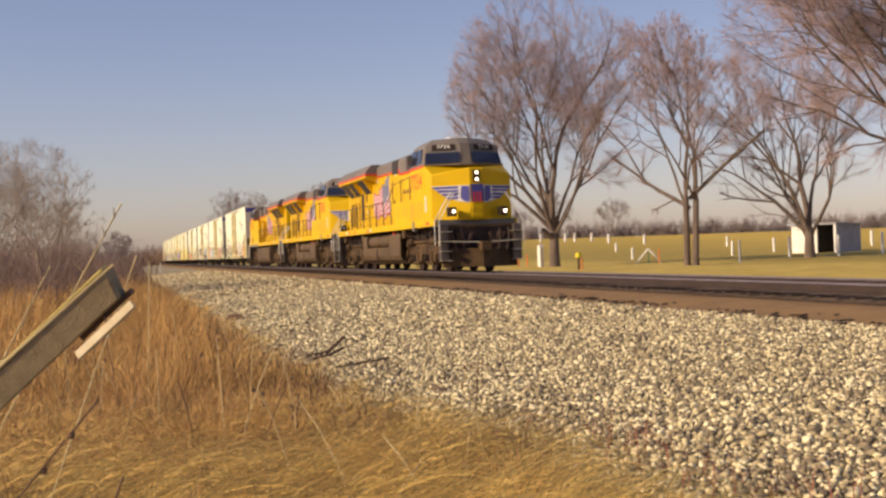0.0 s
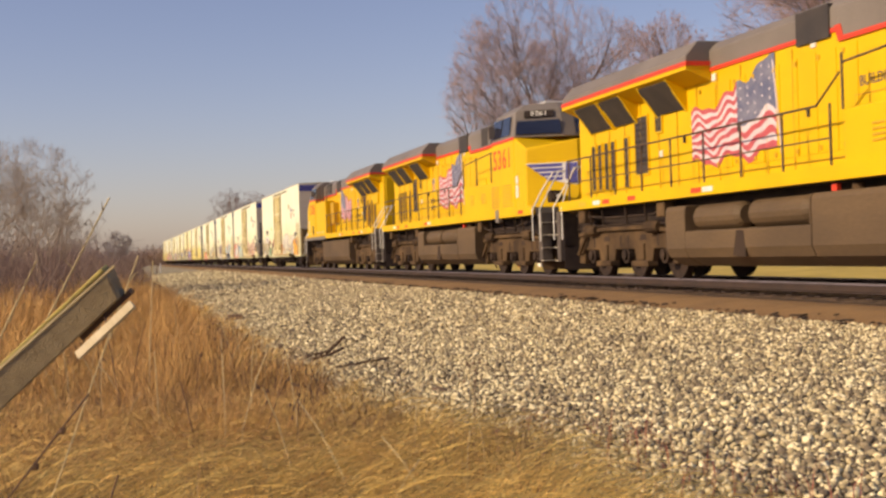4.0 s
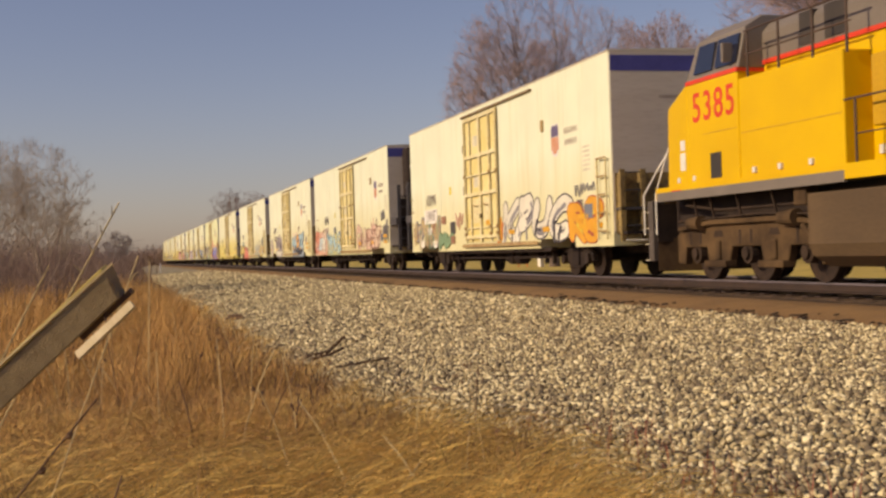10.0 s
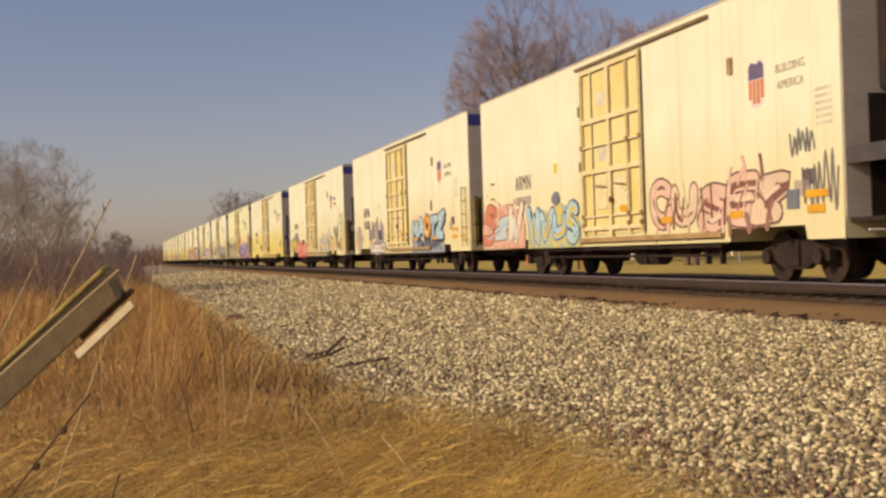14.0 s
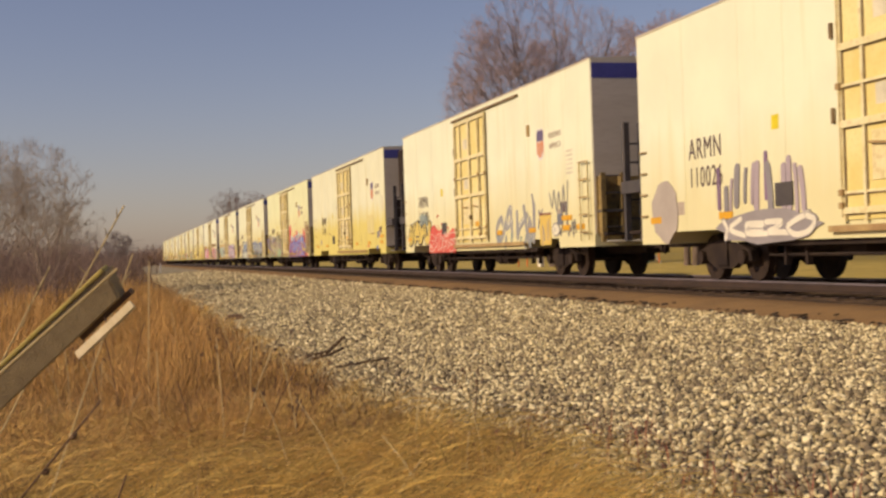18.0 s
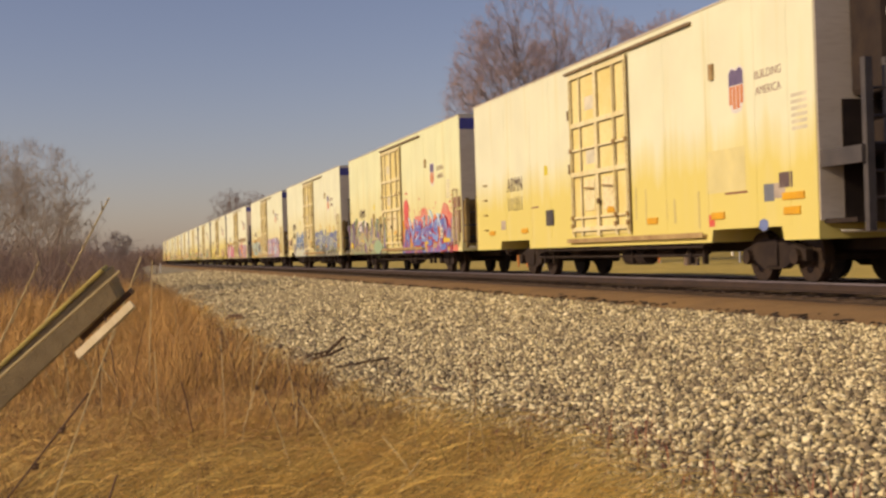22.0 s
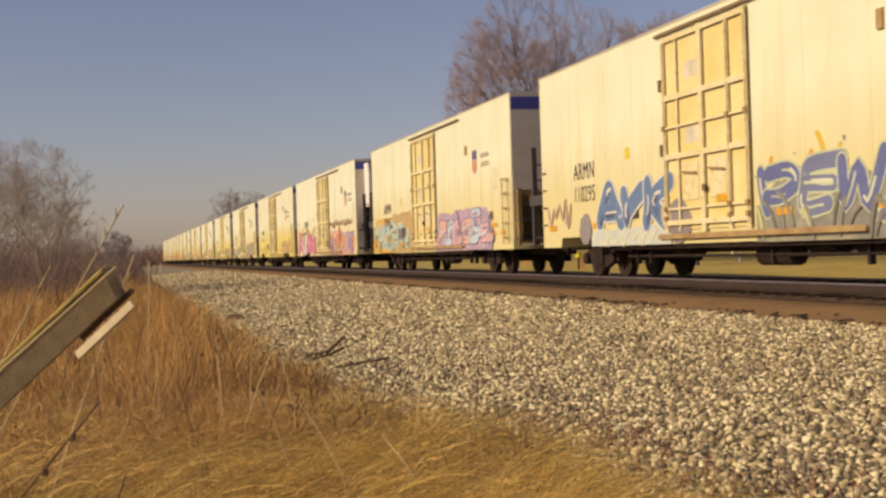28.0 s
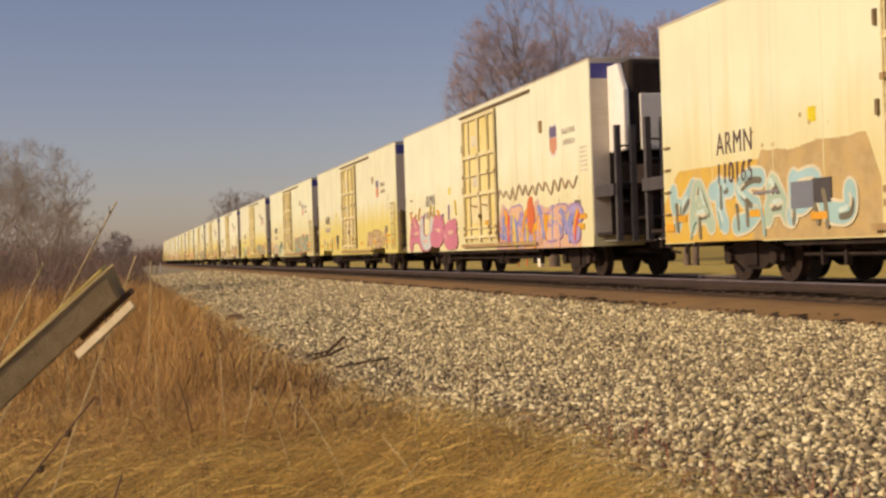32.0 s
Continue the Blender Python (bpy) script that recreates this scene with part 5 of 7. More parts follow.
        for k in (-2.12, 0, 2.12):
            w = part("wheelset", LOCO_WHEELS, None, t, at=pose(X(uc + k), 0, LOCO_R))
            sets.append((w, X(uc + k), LOCO_R))
    return t, sets


M["step_grey"] = material("dusty_step_sheet", (0.11, 0.09, 0.08), (0.075, 0.06, 0.052), 0.7, scale=2, fine=20, bump=0.1)
M["yellow_dim"] = material("louvre_yellow", (0.58, 0.34, 0.01), (0.5, 0.28, 0.01), 0.5, scale=1, fine=20, bump=0)
M["rail_dark"] = material("weathered_handrail", (0.085, 0.05, 0.035), (0.055, 0.036, 0.03), 0.6, bump=0)
for number, mid, turn, label, lit, wing, banner in (("7734", -42.6 - 11.15, 1, "yellow and grey diesel locomotive with lit headlights", True, 13.75, (14.65, 11.2, 2.30, 3.55)),
                                      ("5361", -64.9 - 11.15, 1, "yellow and grey diesel locomotive coupled second in the train", False, 13.75, (13.4, 10.2, 2.30, 3.55)),
                                      ("5385", -87.2 - 11.15, -1, "yellow and grey diesel locomotive running backwards before the white cars", False, 15.0, (13.4, 10.4, 2.5, 3.6))):
    ob, sets = loco(number, label, lit, wing, banner, "line" if lit else "stack", turn)
    ROLLING.append((ob, mid, turn, sets))


PAINT = {}
# dark rust, which also colours the painted shadow gaps on the doors
M["rust_shade"] = material("dark_rust_and_shade", (0.24, 0.17, 0.09), (0.14, 0.09, 0.05), 0.8, scale=3, fine=25, bump=0.2)


def paint(col, kind="spray_paint"):
    if col not in PAINT:
        PAINT[col] = material(kind, col, tuple(v * 0.85 for v in col), 0.6, scale=1.5, fine=14, c=tuple(0.8 * v + 0.08 for v in col), mix=0.35, bump=0)
    return PAINT[col]


def mottled(col, other):
    key = (col, other)
    if key not in PAINT:
        PAINT[key] = material("mottled_spray", col, other, 0.6, scale=2.4, fine=6, c=tuple(0.85 * v + 0.07 for v in col), mix=0.6, bump=0, spread=(0.42, 0.6))
    return PAINT[key]


def smooth(pts, k=4):
    """A rounded curve through the points."""
    if len(pts) < 3:
        return [(pts[0][0] + (pts[-1][0] - pts[0][0]) * i / 3, pts[0][1] + (pts[-1][1] - pts[0][1]) * i / 3) for i in range(4)]
    q = [pts[0]] + list(pts) + [pts[-1]]
    out = []
    for i in range(1, len(q) - 2):
        for j in range(k):
            t = j / k
            out.append(tuple(0.5 * (2 * q[i][c] + (q[i + 1][c] - q[i - 1][c]) * t + (2 * q[i - 1][c] - 5 * q[i][c] + 4 * q[i + 1][c] - q[i + 2][c]) * t * t
                                    + (3 * q[i][c] - q[i - 1][c] - 3 * q[i + 1][c] + q[i + 2][c]) * t ** 3) for c in (0, 1)))
    return out + [tuple(pts[-1])]


def stroke(b, pts, w, y, d):
    """Adds one rounded sprayed line of width w to b, as a thin film at depth y."""
    a, e = Vector(pts[0]), Vector(pts[-1])
    da, de = (Vector(pts[1]) - a), (e - Vector(pts[-2]))
    da, de = da.normalized() if da.length > 1e-6 else Vector((0, 1)), de.normalized() if de.length > 1e-6 else Vector((0, 1))
    row = [(a - da * w * 0.46, 0.12), (a - da * w * 0.3, 0.36)] + [(Vector(p), 0.5) for p in pts] + [(e + de * w * 0.3, 0.36), (e + de * w * 0.46, 0.12)]
    n, v, f = len(row), [], []
    for i, (p, k) in enumerate(row):
        t = row[min(i + 1, n - 1)][0] - row[max(i - 1, 0)][0]
        t = t.normalized() if t.length > 1e-6 else Vector((0, 1))
        l, r = (p.x - t.y * k * w, p.y + t.x * k * w), (p.x + t.y * k * w, p.y - t.x * k * w)
        q = y - d - i * 0.00003
        v += [(l[0], q, l[1]), (r[0], q, r[1]), (r[0], y + 0.002, r[1]), (l[0], y + 0.002, l[1])]
    for i in range(n - 1):
        for j in (0, 1, 3):
            f.append((4 * i + j, 4 * i + (j + 1) % 4, 4 * i + 4 + (j + 1) % 4, 4 * i + 4 + j))
    return b.add(v, f)


# letter-like sprayed forms in a unit box
FORMS = {
    "a": (((0.0, 0.0), (0.3, 0.62), (0.5, 1.0), (0.7, 0.62), (1.0, 0.0)), ((0.25, 0.36), (0.8, 0.36))),
    "c": (((0.95, 0.8), (0.6, 1.0), (0.15, 0.75), (0.1, 0.3), (0.5, 0.0), (0.95, 0.15)),),
    "e": (((0.95, 0.95), (0.25, 0.9), (0.1, 0.5), (0.25, 0.05), (1.0, 0.05)), ((0.2, 0.5), (0.8, 0.55))),
    "k": (((0.1, 0.0), (0.12, 0.5), (0.05, 1.0)), ((0.95, 1.0), (0.3, 0.5), (1.0, 0.0))),
    "m": (((0.0, 0.0), (0.15, 0.95), (0.5, 0.35), (0.82, 1.0), (1.0, 0.0)),),
    "o": (((0.5, 1.0), (0.1, 0.75), (0.1, 0.25), (0.5, 0.0), (0.9, 0.25), (0.9, 0.75), (0.5, 1.0)),),
    "p": (((0.15, 0.0), (0.15, 0.55), (0.1, 1.0)), ((0.15, 0.95), (0.75, 1.0), (0.95, 0.7), (0.6, 0.42), (0.2, 0.42))),
    "r": (((0.12, 0.0), (0.15, 1.0)), ((0.15, 0.95), (0.8, 0.95), (0.85, 0.6), (0.25, 0.5)), ((0.35, 0.5), (1.0, 0.0))),
    "s": (((0.95, 0.9), (0.4, 1.0), (0.1, 0.72), (0.5, 0.5), (0.9, 0.28), (0.55, 0.0), (0.05, 0.1))),
    "t": (((0.0, 0.9), (0.5, 1.0), (1.0, 0.95)), ((0.5, 0.95), (0.45, 0.4), (0.55, 0.0))),
    "u": (((0.05, 1.0), (0.1, 0.3), (0.45, 0.0), (0.85, 0.25), (0.95, 1.0)),),
    "v": (((0.0, 1.0), (0.3, 0.45), (0.45, 0.0), (0.6, 0.45), (1.0, 1.0)),),
    "w": (((0.0, 1.0), (0.2, 0.05), (0.5, 0.7), (0.75, 0.05), (1.0, 1.0)),),
    "y": (((0.0, 1.0), (0.35, 0.5), (0.5, 0.45), (1.0, 1.0)), ((0.5, 0.5), (0.45, 0.0))),
    "z": (((0.05, 0.92), (0.9, 1.0), (0.5, 0.5), (0.1, 0.05), (1.0, 0.0))),
    "i": (((0.5, 0.0), (0.45, 0.5), (0.55, 1.0)),)}
FORMS["s"], FORMS["z"] = (FORMS["s"],), (FORMS["z"],)


class Spray:
    """Sprayed work on one car side; every line lies a little above the one before, and each colour becomes one part."""

    def __init__(self, parent, y, U, seed):
        self.parent, self.y, self.U, self.r, self.d, self.jobs, self.now = parent, y, U, random.Random(seed), 0.0022, {}, 0

    def line(self, pts, w, col, name):
        self.d += 0.00035
        stroke(self.jobs.setdefault((name, col, self.now if name in ("sprayed_outline", "sprayed_fill", "sprayed_shadow") else 0), Build()), pts, w, self.y, self.d)

    def forms(self, text, u0, u1, z0, z1, fill, line, th=0.30, ol=0.05, hi=None, shade=None, wild=0.08, drop=None):
        """Rounded outlined forms side by side; fill may be several colours by turns."""
        wild, th = wild + 0.07, th * 0.9
        r, n = self.r, len(text)
        w, h = abs(u0 - u1) / n, z1 - z0
        fills = fill if isinstance(fill[0], tuple) else (fill,)
        made = []
        for i, c in enumerate(text):
            x0, lift, tall, slant = self.U(u0 - i * w), r.uniform(0, wild) * h, r.uniform(1 - 2 * wild, 1.0), r.uniform(-0.25, 0.45) * w
            wide = w * r.uniform(0.95, 1.2)
            t = th * min(w, h * 0.8)
            put = lambda p: (x0 + t * 0.4 + (wide - t * 0.6) * (p[0] + r.uniform(-wild, wild) * 0.6) + slant * (p[1] - 0.5), z0 + lift + t * 0.5 + (h * tall - t - lift) * min(1, max(0, p[1] + r.uniform(-wild, wild) * 0.7)))
            made.append(([smooth([put(p) for p in row]) for row in FORMS[c]], t, fills[i % len(fills)]))
        for rows, t, col in made if drop else ():
            self.now += 1
            for row in rows:
                self.line([(p + 0.09, q - 0.08) for p, q in row], t + 2 * ol, drop, "sprayed_shadow")
        for rows, t, col in made:
            self.now += 1
            for row in rows:
                self.line(row, t + 2 * ol, line, "sprayed_outline")
            for row in rows:
                self.line(row, t, col, "sprayed_fill")
                m = len(row)
                if shade:
                    k = r.randrange(0, max(1, m // 2))
                    self.line([(p + t * 0.16, q - t * 0.14) for p, q in row[k:k + max(3, m // 2)]], t * 0.36, shade, "sprayed_shade")
                for _ in range(2):
                    k = r.randrange(0, max(1, m - 4))
                    self.line([(p + r.uniform(-0.1, 0.1) * t, q + r.uniform(-0.1, 0.1) * t) for p, q in row[k:k + 4]], t * r.uniform(0.10, 0.22), line if r.random() < 0.7 else col, "sprayed_crease")
                if hi:
                    k = r.randrange(m // 3, max(m // 3 + 1, m - 4))
                    self.line([(p - t * 0.18, q + t * 0.15) for p, q in row[k:k + 4]], t * 0.26, hi, "sprayed_highlight")

    def ground(self, u0, u1, z0, z1, col, other=None, rough=0.12, dots=0, sharp=False):
        """A sprayed field with an uneven upper edge and stray dots above it."""
        r = self.r
        x0, x1 = self.U(u0), self.U(u1)
        n = max(6, int((x1 - x0) / 0.09))
        ph = [r.uniform(0, 6.28) for _ in range(4)]
        tops = []
        for i in range(n + 1):
            s = x0 + (x1 - x0) * i / n
            k = math.sin(s * 1.9 + ph[0]) + 0.7 * math.sin(s * 4.3 + ph[1]) + 0.5 * abs(math.sin(s * 5.1 + ph[2])) + r.uniform(-0.4, 0.4)
            fall = min(1.0, 5 * min(i, n - i) / n + 0.55)
            tops.append((s, z0 + (z1 - z0) * fall + rough * (k if not sharp else 0.3 * k)))
        self.d += 0.00035
        d, y = self.d, self.y
        v = [(s, y - d, z0) for s, _ in tops] + [(s, y - d, q) for s, q in tops] + [(s, y + 0.002, q) for s, q in tops]
        m = n + 1
        f = [(i, i + 1, m + i + 1, m + i) for i in range(n)] + [(m + i, m + i + 1, 2 * m + i + 1, 2 * m + i) for i in range(n)]
        part("sprayed_ground", Build().add(v, f), mottled(col, other or tuple(0.75 * c for c in col)), self.parent, "sprayed colour ground")
        for _ in range(dots):
            s, q = r.uniform(x0, x1), z1 + abs(r.gauss(0, 0.2)) + 0.05
            e = r.uniform(0.015, 0.05)
            self.line([(s, q), (s + e * 0.3, q + e * 0.3)], 2 * e, col, "spray_dots")

    def blot(self, u, z, w, h, col, name="sprayed_blot", dots=0):
        r, n = self.r, 18
        self.d += 0.00035
        x = self.U(u)
        ring = [(x + w / 2 * math.cos(i * 6.2832 / n) * r.uniform(0.85, 1.1), z + h / 2 * math.sin(i * 6.2832 / n) * r.uniform(0.85, 1.1)) for i in range(n)]
        self.now += 1
        self.jobs.setdefault((name, col, self.now), Build()).prism(ring, self.y - self.d, self.y + 0.002, "y")
        for _ in range(dots):
            a, k = r.uniform(0, 6.283), r.uniform(0.5, 0.8)
            p = (x + w * k * math.cos(a), z + h * k * math.sin(a))
            self.line([p, (p[0] + 0.02, p[1])], r.uniform(0.03, 0.09), col, "spray_dots")

    def patch(self, u0, u1, z0, z1, col, name="painted_out_patch"):
        self.d += 0.00035
        self.now += 1
        self.jobs.setdefault((name, col, self.now), Build()).box(self.U(u0), self.U(u1), self.y - self.d, self.y + 0.002, z0, z1)

    def brush(self, u0, u1, z0, z1, cols, n, w=(0.06, 0.16), lean=0.25):
        """Loose upward sweeps."""
        r = self.r
        for i in range(n):
            x, z, h = self.U(u0 + (u1 - u0) * (i + r.random()) / n), z0 + r.uniform(0, 0.3) * (z1 - z0), r.uniform(0.35, 0.75) * (z1 - z0)
            k = r.uniform(-lean, lean)
            self.line(smooth([(x, z), (x + k * 0.2, z + h * 0.4), (x + k * 0.6, z + h * 0.8), (x + k, z + h)]), r.uniform(*w), r.choice(cols), "sprayed_sweep")

    def scrawl(self, u0, u1, z0, z1, col, n=7, w=0.024):
        r = self.r
        pts = [(self.U(u0 + (u1 - u0) * (i + r.uniform(-0.3, 0.3)) / n), (z0 if i % 2 else z1) + r.uniform(-0.3, 0.3) * (z1 - z0)) for i in range(n + 1)]
        self.line(smooth(pts), w, col, "scrawl")

    def done(self):
        for (name, col, k), b in self.jobs.items():
            ob = part(name, b.mesh(name, paint(col), fix=False), None, self.parent)
            if not k:
                tagged(ob, "", "", "", "stuff")


HALF, SIDE, SILL, TOP = 10.05, 1.6, 0.70, 5.18


def truck(t, x, sets, detailed):
    b = part("truck", Build().box(x - 0.2, x + 0.2, -1.1, 1.1, 0.45, 0.78), M["black"], t)
    for s in (-1, 1):
        part("sideframe", Build().prism([(x - 1.12, 0.38), (x - 1.12, 0.58), (x - 0.35, 0.78), (x + 0.35, 0.78), (x + 1.12, 0.58), (x + 1.12, 0.38), (x + 0.75, 0.42), (x + 0.35, 0.24), (x - 0.35, 0.24), (x - 0.75, 0.42)], *sorted((s * 0.93, s * 1.07)), "y"), M["black"], b)
        if detailed:
            for k in (-0.865, 0.865):
                part("bearing", Build().tube((x + k, s * 1.0, 0.457), (x + k, s * 1.16, 0.457), 0.14, n=10), M["wheel"], b)
            part("spring_nest", Build().box(x - 0.22, x + 0.22, *sorted((s * 0.95, s * 1.12)), 0.3, 0.6), M["black"], b)
    for k in (-0.865, 0.865):
        w = part("wheelset", CAR_WHEELS, None, t, at=pose(x + k, 0, WHEEL_R))
        sets.append((w, x + k, WHEEL_R))


def reefer(front, number, skin, unit, label, art=(), detailed=True):
    """White refrigerator car. front: 'P' plain end leads, 'R' the end with the cooling unit leads."""
    t = thing("refrigerator_car", label, "railcar", group="white refrigerator cars of the train")
    sets = []
    y = -SIDE
    sh = 0.0 if front == "P" else 1.05          # the body sits off-centre on its underframe
    P = 1 if front == "P" else -1               # direction of the plain end
    U = lambda u: HALF - u + sh + (0.0 if front == "P" else -0.19)
    # the carbody with its notched sill
    lead = HALF if front == "P" else HALF - 0.24
    prof = [(-HALF, SILL), (-HALF, TOP - 0.03), (lead, TOP - 0.03), (lead, SILL)]
    notch = sorted(((6.25, -7.35) if P > 0 else (7.35, -6.25)), reverse=True)
    for xc in notch:
        prof += [(xc + 1.35, SILL), (xc + 1.28, SILL + 0.24), (xc - 1.28, SILL + 0.24), (xc - 1.35, SILL)]
    body = part("body", Build().prism(prof, -SIDE, SIDE, "y"), skin, t)
    part("roof", Build().prism([(-SIDE - 0.02, TOP - 0.05), (SIDE + 0.02, TOP - 0.05), (SIDE + 0.02, TOP - 0.02), (0, TOP + 0.03), (-SIDE - 0.02, TOP - 0.02)], -HALF - 0.03, lead + 0.03), M["roof_w"], t)
    for e in (-1, 1):
        xe = lead if e > 0 else -HALF
        part("end_wall", Build().box(*sorted((xe + e * 0.004, xe + e * 0.03)), -SIDE + 0.02, SIDE - 0.02, SILL + 0.3, TOP - 0.06), M["end_grey"], t, "dusty grey end sheet")
        part("blue_band", Build().box(*sorted((xe + e * 0.03, xe + e * 0.036)), -SIDE + 0.02, SIDE - 0.9, TOP - 0.50, TOP - 0.14), M["blue"], t)
        plain = e == P
        reach = 0.85 if plain else 1.5
        part("end_platform", Build().box(*sorted((xe, xe + e * reach * 0.62)), -1.5, 1.5, 0.95, 1.02).box(*sorted((xe - e * 1.5, xe + e * reach)), -0.3, 0.3, 0.62, 0.95), M["black"], t)
        cl = xe + e * (1.02 if plain else 1.86)
        part("coupler", Build().box(*sorted((xe + e * reach, cl - e * 0.15)), -0.11, 0.11, 0.74, 0.96).box(*sorted((cl - e * 0.32, cl)), -0.18, 0.18, 0.7, 1.0), M["dust"], t)
        if detailed:
            part("air_hose", Build().path([(xe + e * reach, -0.35, 0.8), (xe + e * (reach + 0.15), -0.36, 0.55), (cl, -0.25, 0.5)], 0.03, 5), M["black"], t)
            part("cut_lever", Build().path([(xe + e * 0.5, -1.5, 0.82), (xe + e * 0.6, -0.4, 0.8), (xe + e * 0.8, -0.1, 0.85)], 0.02, 5), M["rail_white"], t)
        if plain:
            mat = M["door_bar"]
            for yy in (-1.48, -0.98):
                part("end_brace", Build().box(*sorted((xe + e * 0.03, xe + e * 0.30)), yy - 0.02, yy + 0.02, 0.95, 2.35), M["dirty_end"], t)
                part("end_post", Build().box(*sorted((xe + e * 0.27, xe + e * 0.34)), yy - 0.06, yy + 0.06, 0.8, 2.42), M["dirty_end"], t, "dusty end bracing post")
            for k in range(4):
                part("end_rung", Build().tube((xe + e * 0.32, -1.48, 1.15 + 0.4 * k), (xe + e * 0.32, -0.98, 1.15 + 0.4 * k), 0.018, n=5), M["frame_dark"], t)
            part("lower_end_panel", Build().box(*sorted((xe + e * 0.03, xe + e * 0.05)), -SIDE + 0.06, SIDE - 0.06, SILL + 0.3, 2.35), M["dirty_end"], t, "grimy lower end panel")
            part("end_shelf", Build().box(*sorted((xe + e * 0.05, xe + e * 0.34)), -1.54, -0.9, 1.5, 1.56), M["frame_dark"], t)
            part("brake_wheel", Build().tube((xe + e * 0.2, 0.7, 2.1), (xe + e * 0.26, 0.7, 2.1), 0.28, n=14), M["black"], t)
            if detailed:
                part("end_lettering_bar", Build().box(*sorted((xe + e * 0.03, xe + e * 0.034)), -0.4, 1.1, 4.05, 4.13), M["pale_ink"], t)
        else:
            mats = (M["black"], M["white"]) if unit == "dark" else (M["white"], M["white"])
            un = part("cooling_unit", Build().prism([(-1.0, 2.95), (0.95, 2.95), (0.95, 5.02), (-1.0, 5.02)], *sorted((xe + e * 0.04, xe + e * 0.95))), mats[0] if unit == "dark" else M["black"], t, bevel=0.12)
            if unit == "dark":
                part("panel", Build().box(*sorted((xe + e * 0.95, xe + e * 0.97)), -0.45, 0.6, 3.0, 4.0), M["white"], un, "white notice panel")
                part("panel_bar", Build().box(*sorted((xe + e * 0.97, xe + e * 0.974)), -0.38, 0.4, 3.82, 3.88).box(*sorted((xe + e * 0.97, xe + e * 0.974)), -0.3, 0.32, 3.68, 3.74), M["pale_ink"], un)
                part("gauge", Build().tube((xe + e * 0.95, -0.8, 4.2), (xe + e * 0.98, -0.8, 4.2), 0.09, n=12), M["white"], un)
            else:
                part("cowl", Build().prism([(xe + e * 0.04, 2.9), (xe + e * 0.98, 2.9), (xe + e * 0.98, 4.3), (xe + e * 0.6, 4.95), (xe + e * 0.04, 4.95)], -1.16, -1.0, "y"), M["white"], un, "white cowl of the cooling unit", bevel=0.04)
                part("cowl", Build().prism([(xe + e * 0.96, 2.9), (xe + e * 1.02, 2.9), (xe + e * 1.02, 4.2), (xe + e * 0.96, 4.2)], -0.75, 0.75, "y"), M["white"], un, bevel=0.02)
            part("engine_box", Build().box(*sorted((xe + e * 0.05, xe + e * 0.9)), -0.6, 0.9, 1.3, 2.6), M["black"], t, bevel=0.05)
            part("back_plate", Build().box(*sorted((xe + e * 0.03, xe + e * 0.06)), -1.15, 1.2, 0.98, 2.95), M["black"], t)
            part("frame_beam", Build().box(*sorted((xe + e * 0.05, xe + e * 1.2)), -1.45, 1.45, 2.02, 2.12), M["black"], t)
            for yy in (-1.42, -1.05, 0.4, 0.9, 1.4):
                part("frame_post", Build().box(*sorted((xe + e * 1.12, xe + e * 1.24)), yy - 0.065, yy + 0.065, 0.8, 3.45), M["frame_dark"], t, "dark upright of the unit guard")
            for k in range(5):
                part("guard_rung", Build().tube((xe + e * 1.18, 0.9, 1.3 + 0.42 * k), (xe + e * 1.18, 1.4, 1.3 + 0.42 * k), 0.025, n=5).tube((xe + e * 1.18, -1.42, 1.3 + 0.42 * k), (xe + e * 1.18, -1.05, 1.3 + 0.42 * k), 0.025, n=5), M["frame_dark"], t)
            part("corner_gusset", Build().box(*sorted((xe + e * 0.03, xe + e * 1.2)), -1.56, -1.48, 1.85, 2.12), M["frame_dark"], t)
    # plug door
    bars = [U(u) for u in (12.20, 11.60, 10.51, 9.43, 8.74)]
    dl, dr = bars[0], bars[-1]
    door = part("plug_door", Build().box(dl, dr, y - 0.03, y + 0.02, 0.98, 4.86), M["door_cream"], t, "yellowed plug door with bolted frame")
    # a dark strip below each rib: rusty edge and painted shadow gap together
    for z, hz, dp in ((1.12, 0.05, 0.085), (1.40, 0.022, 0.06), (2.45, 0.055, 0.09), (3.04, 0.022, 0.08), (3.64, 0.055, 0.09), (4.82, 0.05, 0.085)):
        detailed and part("rib_rust", Build().box(dl, dr, y - 0.055, y - 0.03, z - hz - 0.022, z - hz), M["rust_shade"], door)
        part("door_rib", Build().box(dl - 0.04, dr + 0.04, y - dp, y - 0.03, z - hz, z + hz), M["door_bar"], door)
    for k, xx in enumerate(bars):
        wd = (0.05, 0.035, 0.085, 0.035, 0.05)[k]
        # rust edge with the bar's shade painted in, on one side only
        detailed and part("bar_rust", Build().box(xx + wd, xx + wd + 0.022, y - 0.05, y - 0.03, 1.0, 4.84), M["rust_shade"], door)
        part("door_bar", Build().box(xx - wd, xx + wd, y - 0.07 if k != 2 else y - 0.09, y - 0.03, 0.95, 4.9), M["door_bar"], door)
    for u0, u1 in ((11.42, 10.76), (10.26, 9.6)):
        part("lock_panel", Build().box(U(u0), U(u1), y - 0.05, y - 0.03, 1.55, 2.30), M["door_bar"], door, bevel=0.015)
        part("lock_arm", Build().tube((U(u0), y - 0.10, 2.12), (U(u1), y - 0.10, 2.06), 0.022, n=6), M["rust_bar"], door)
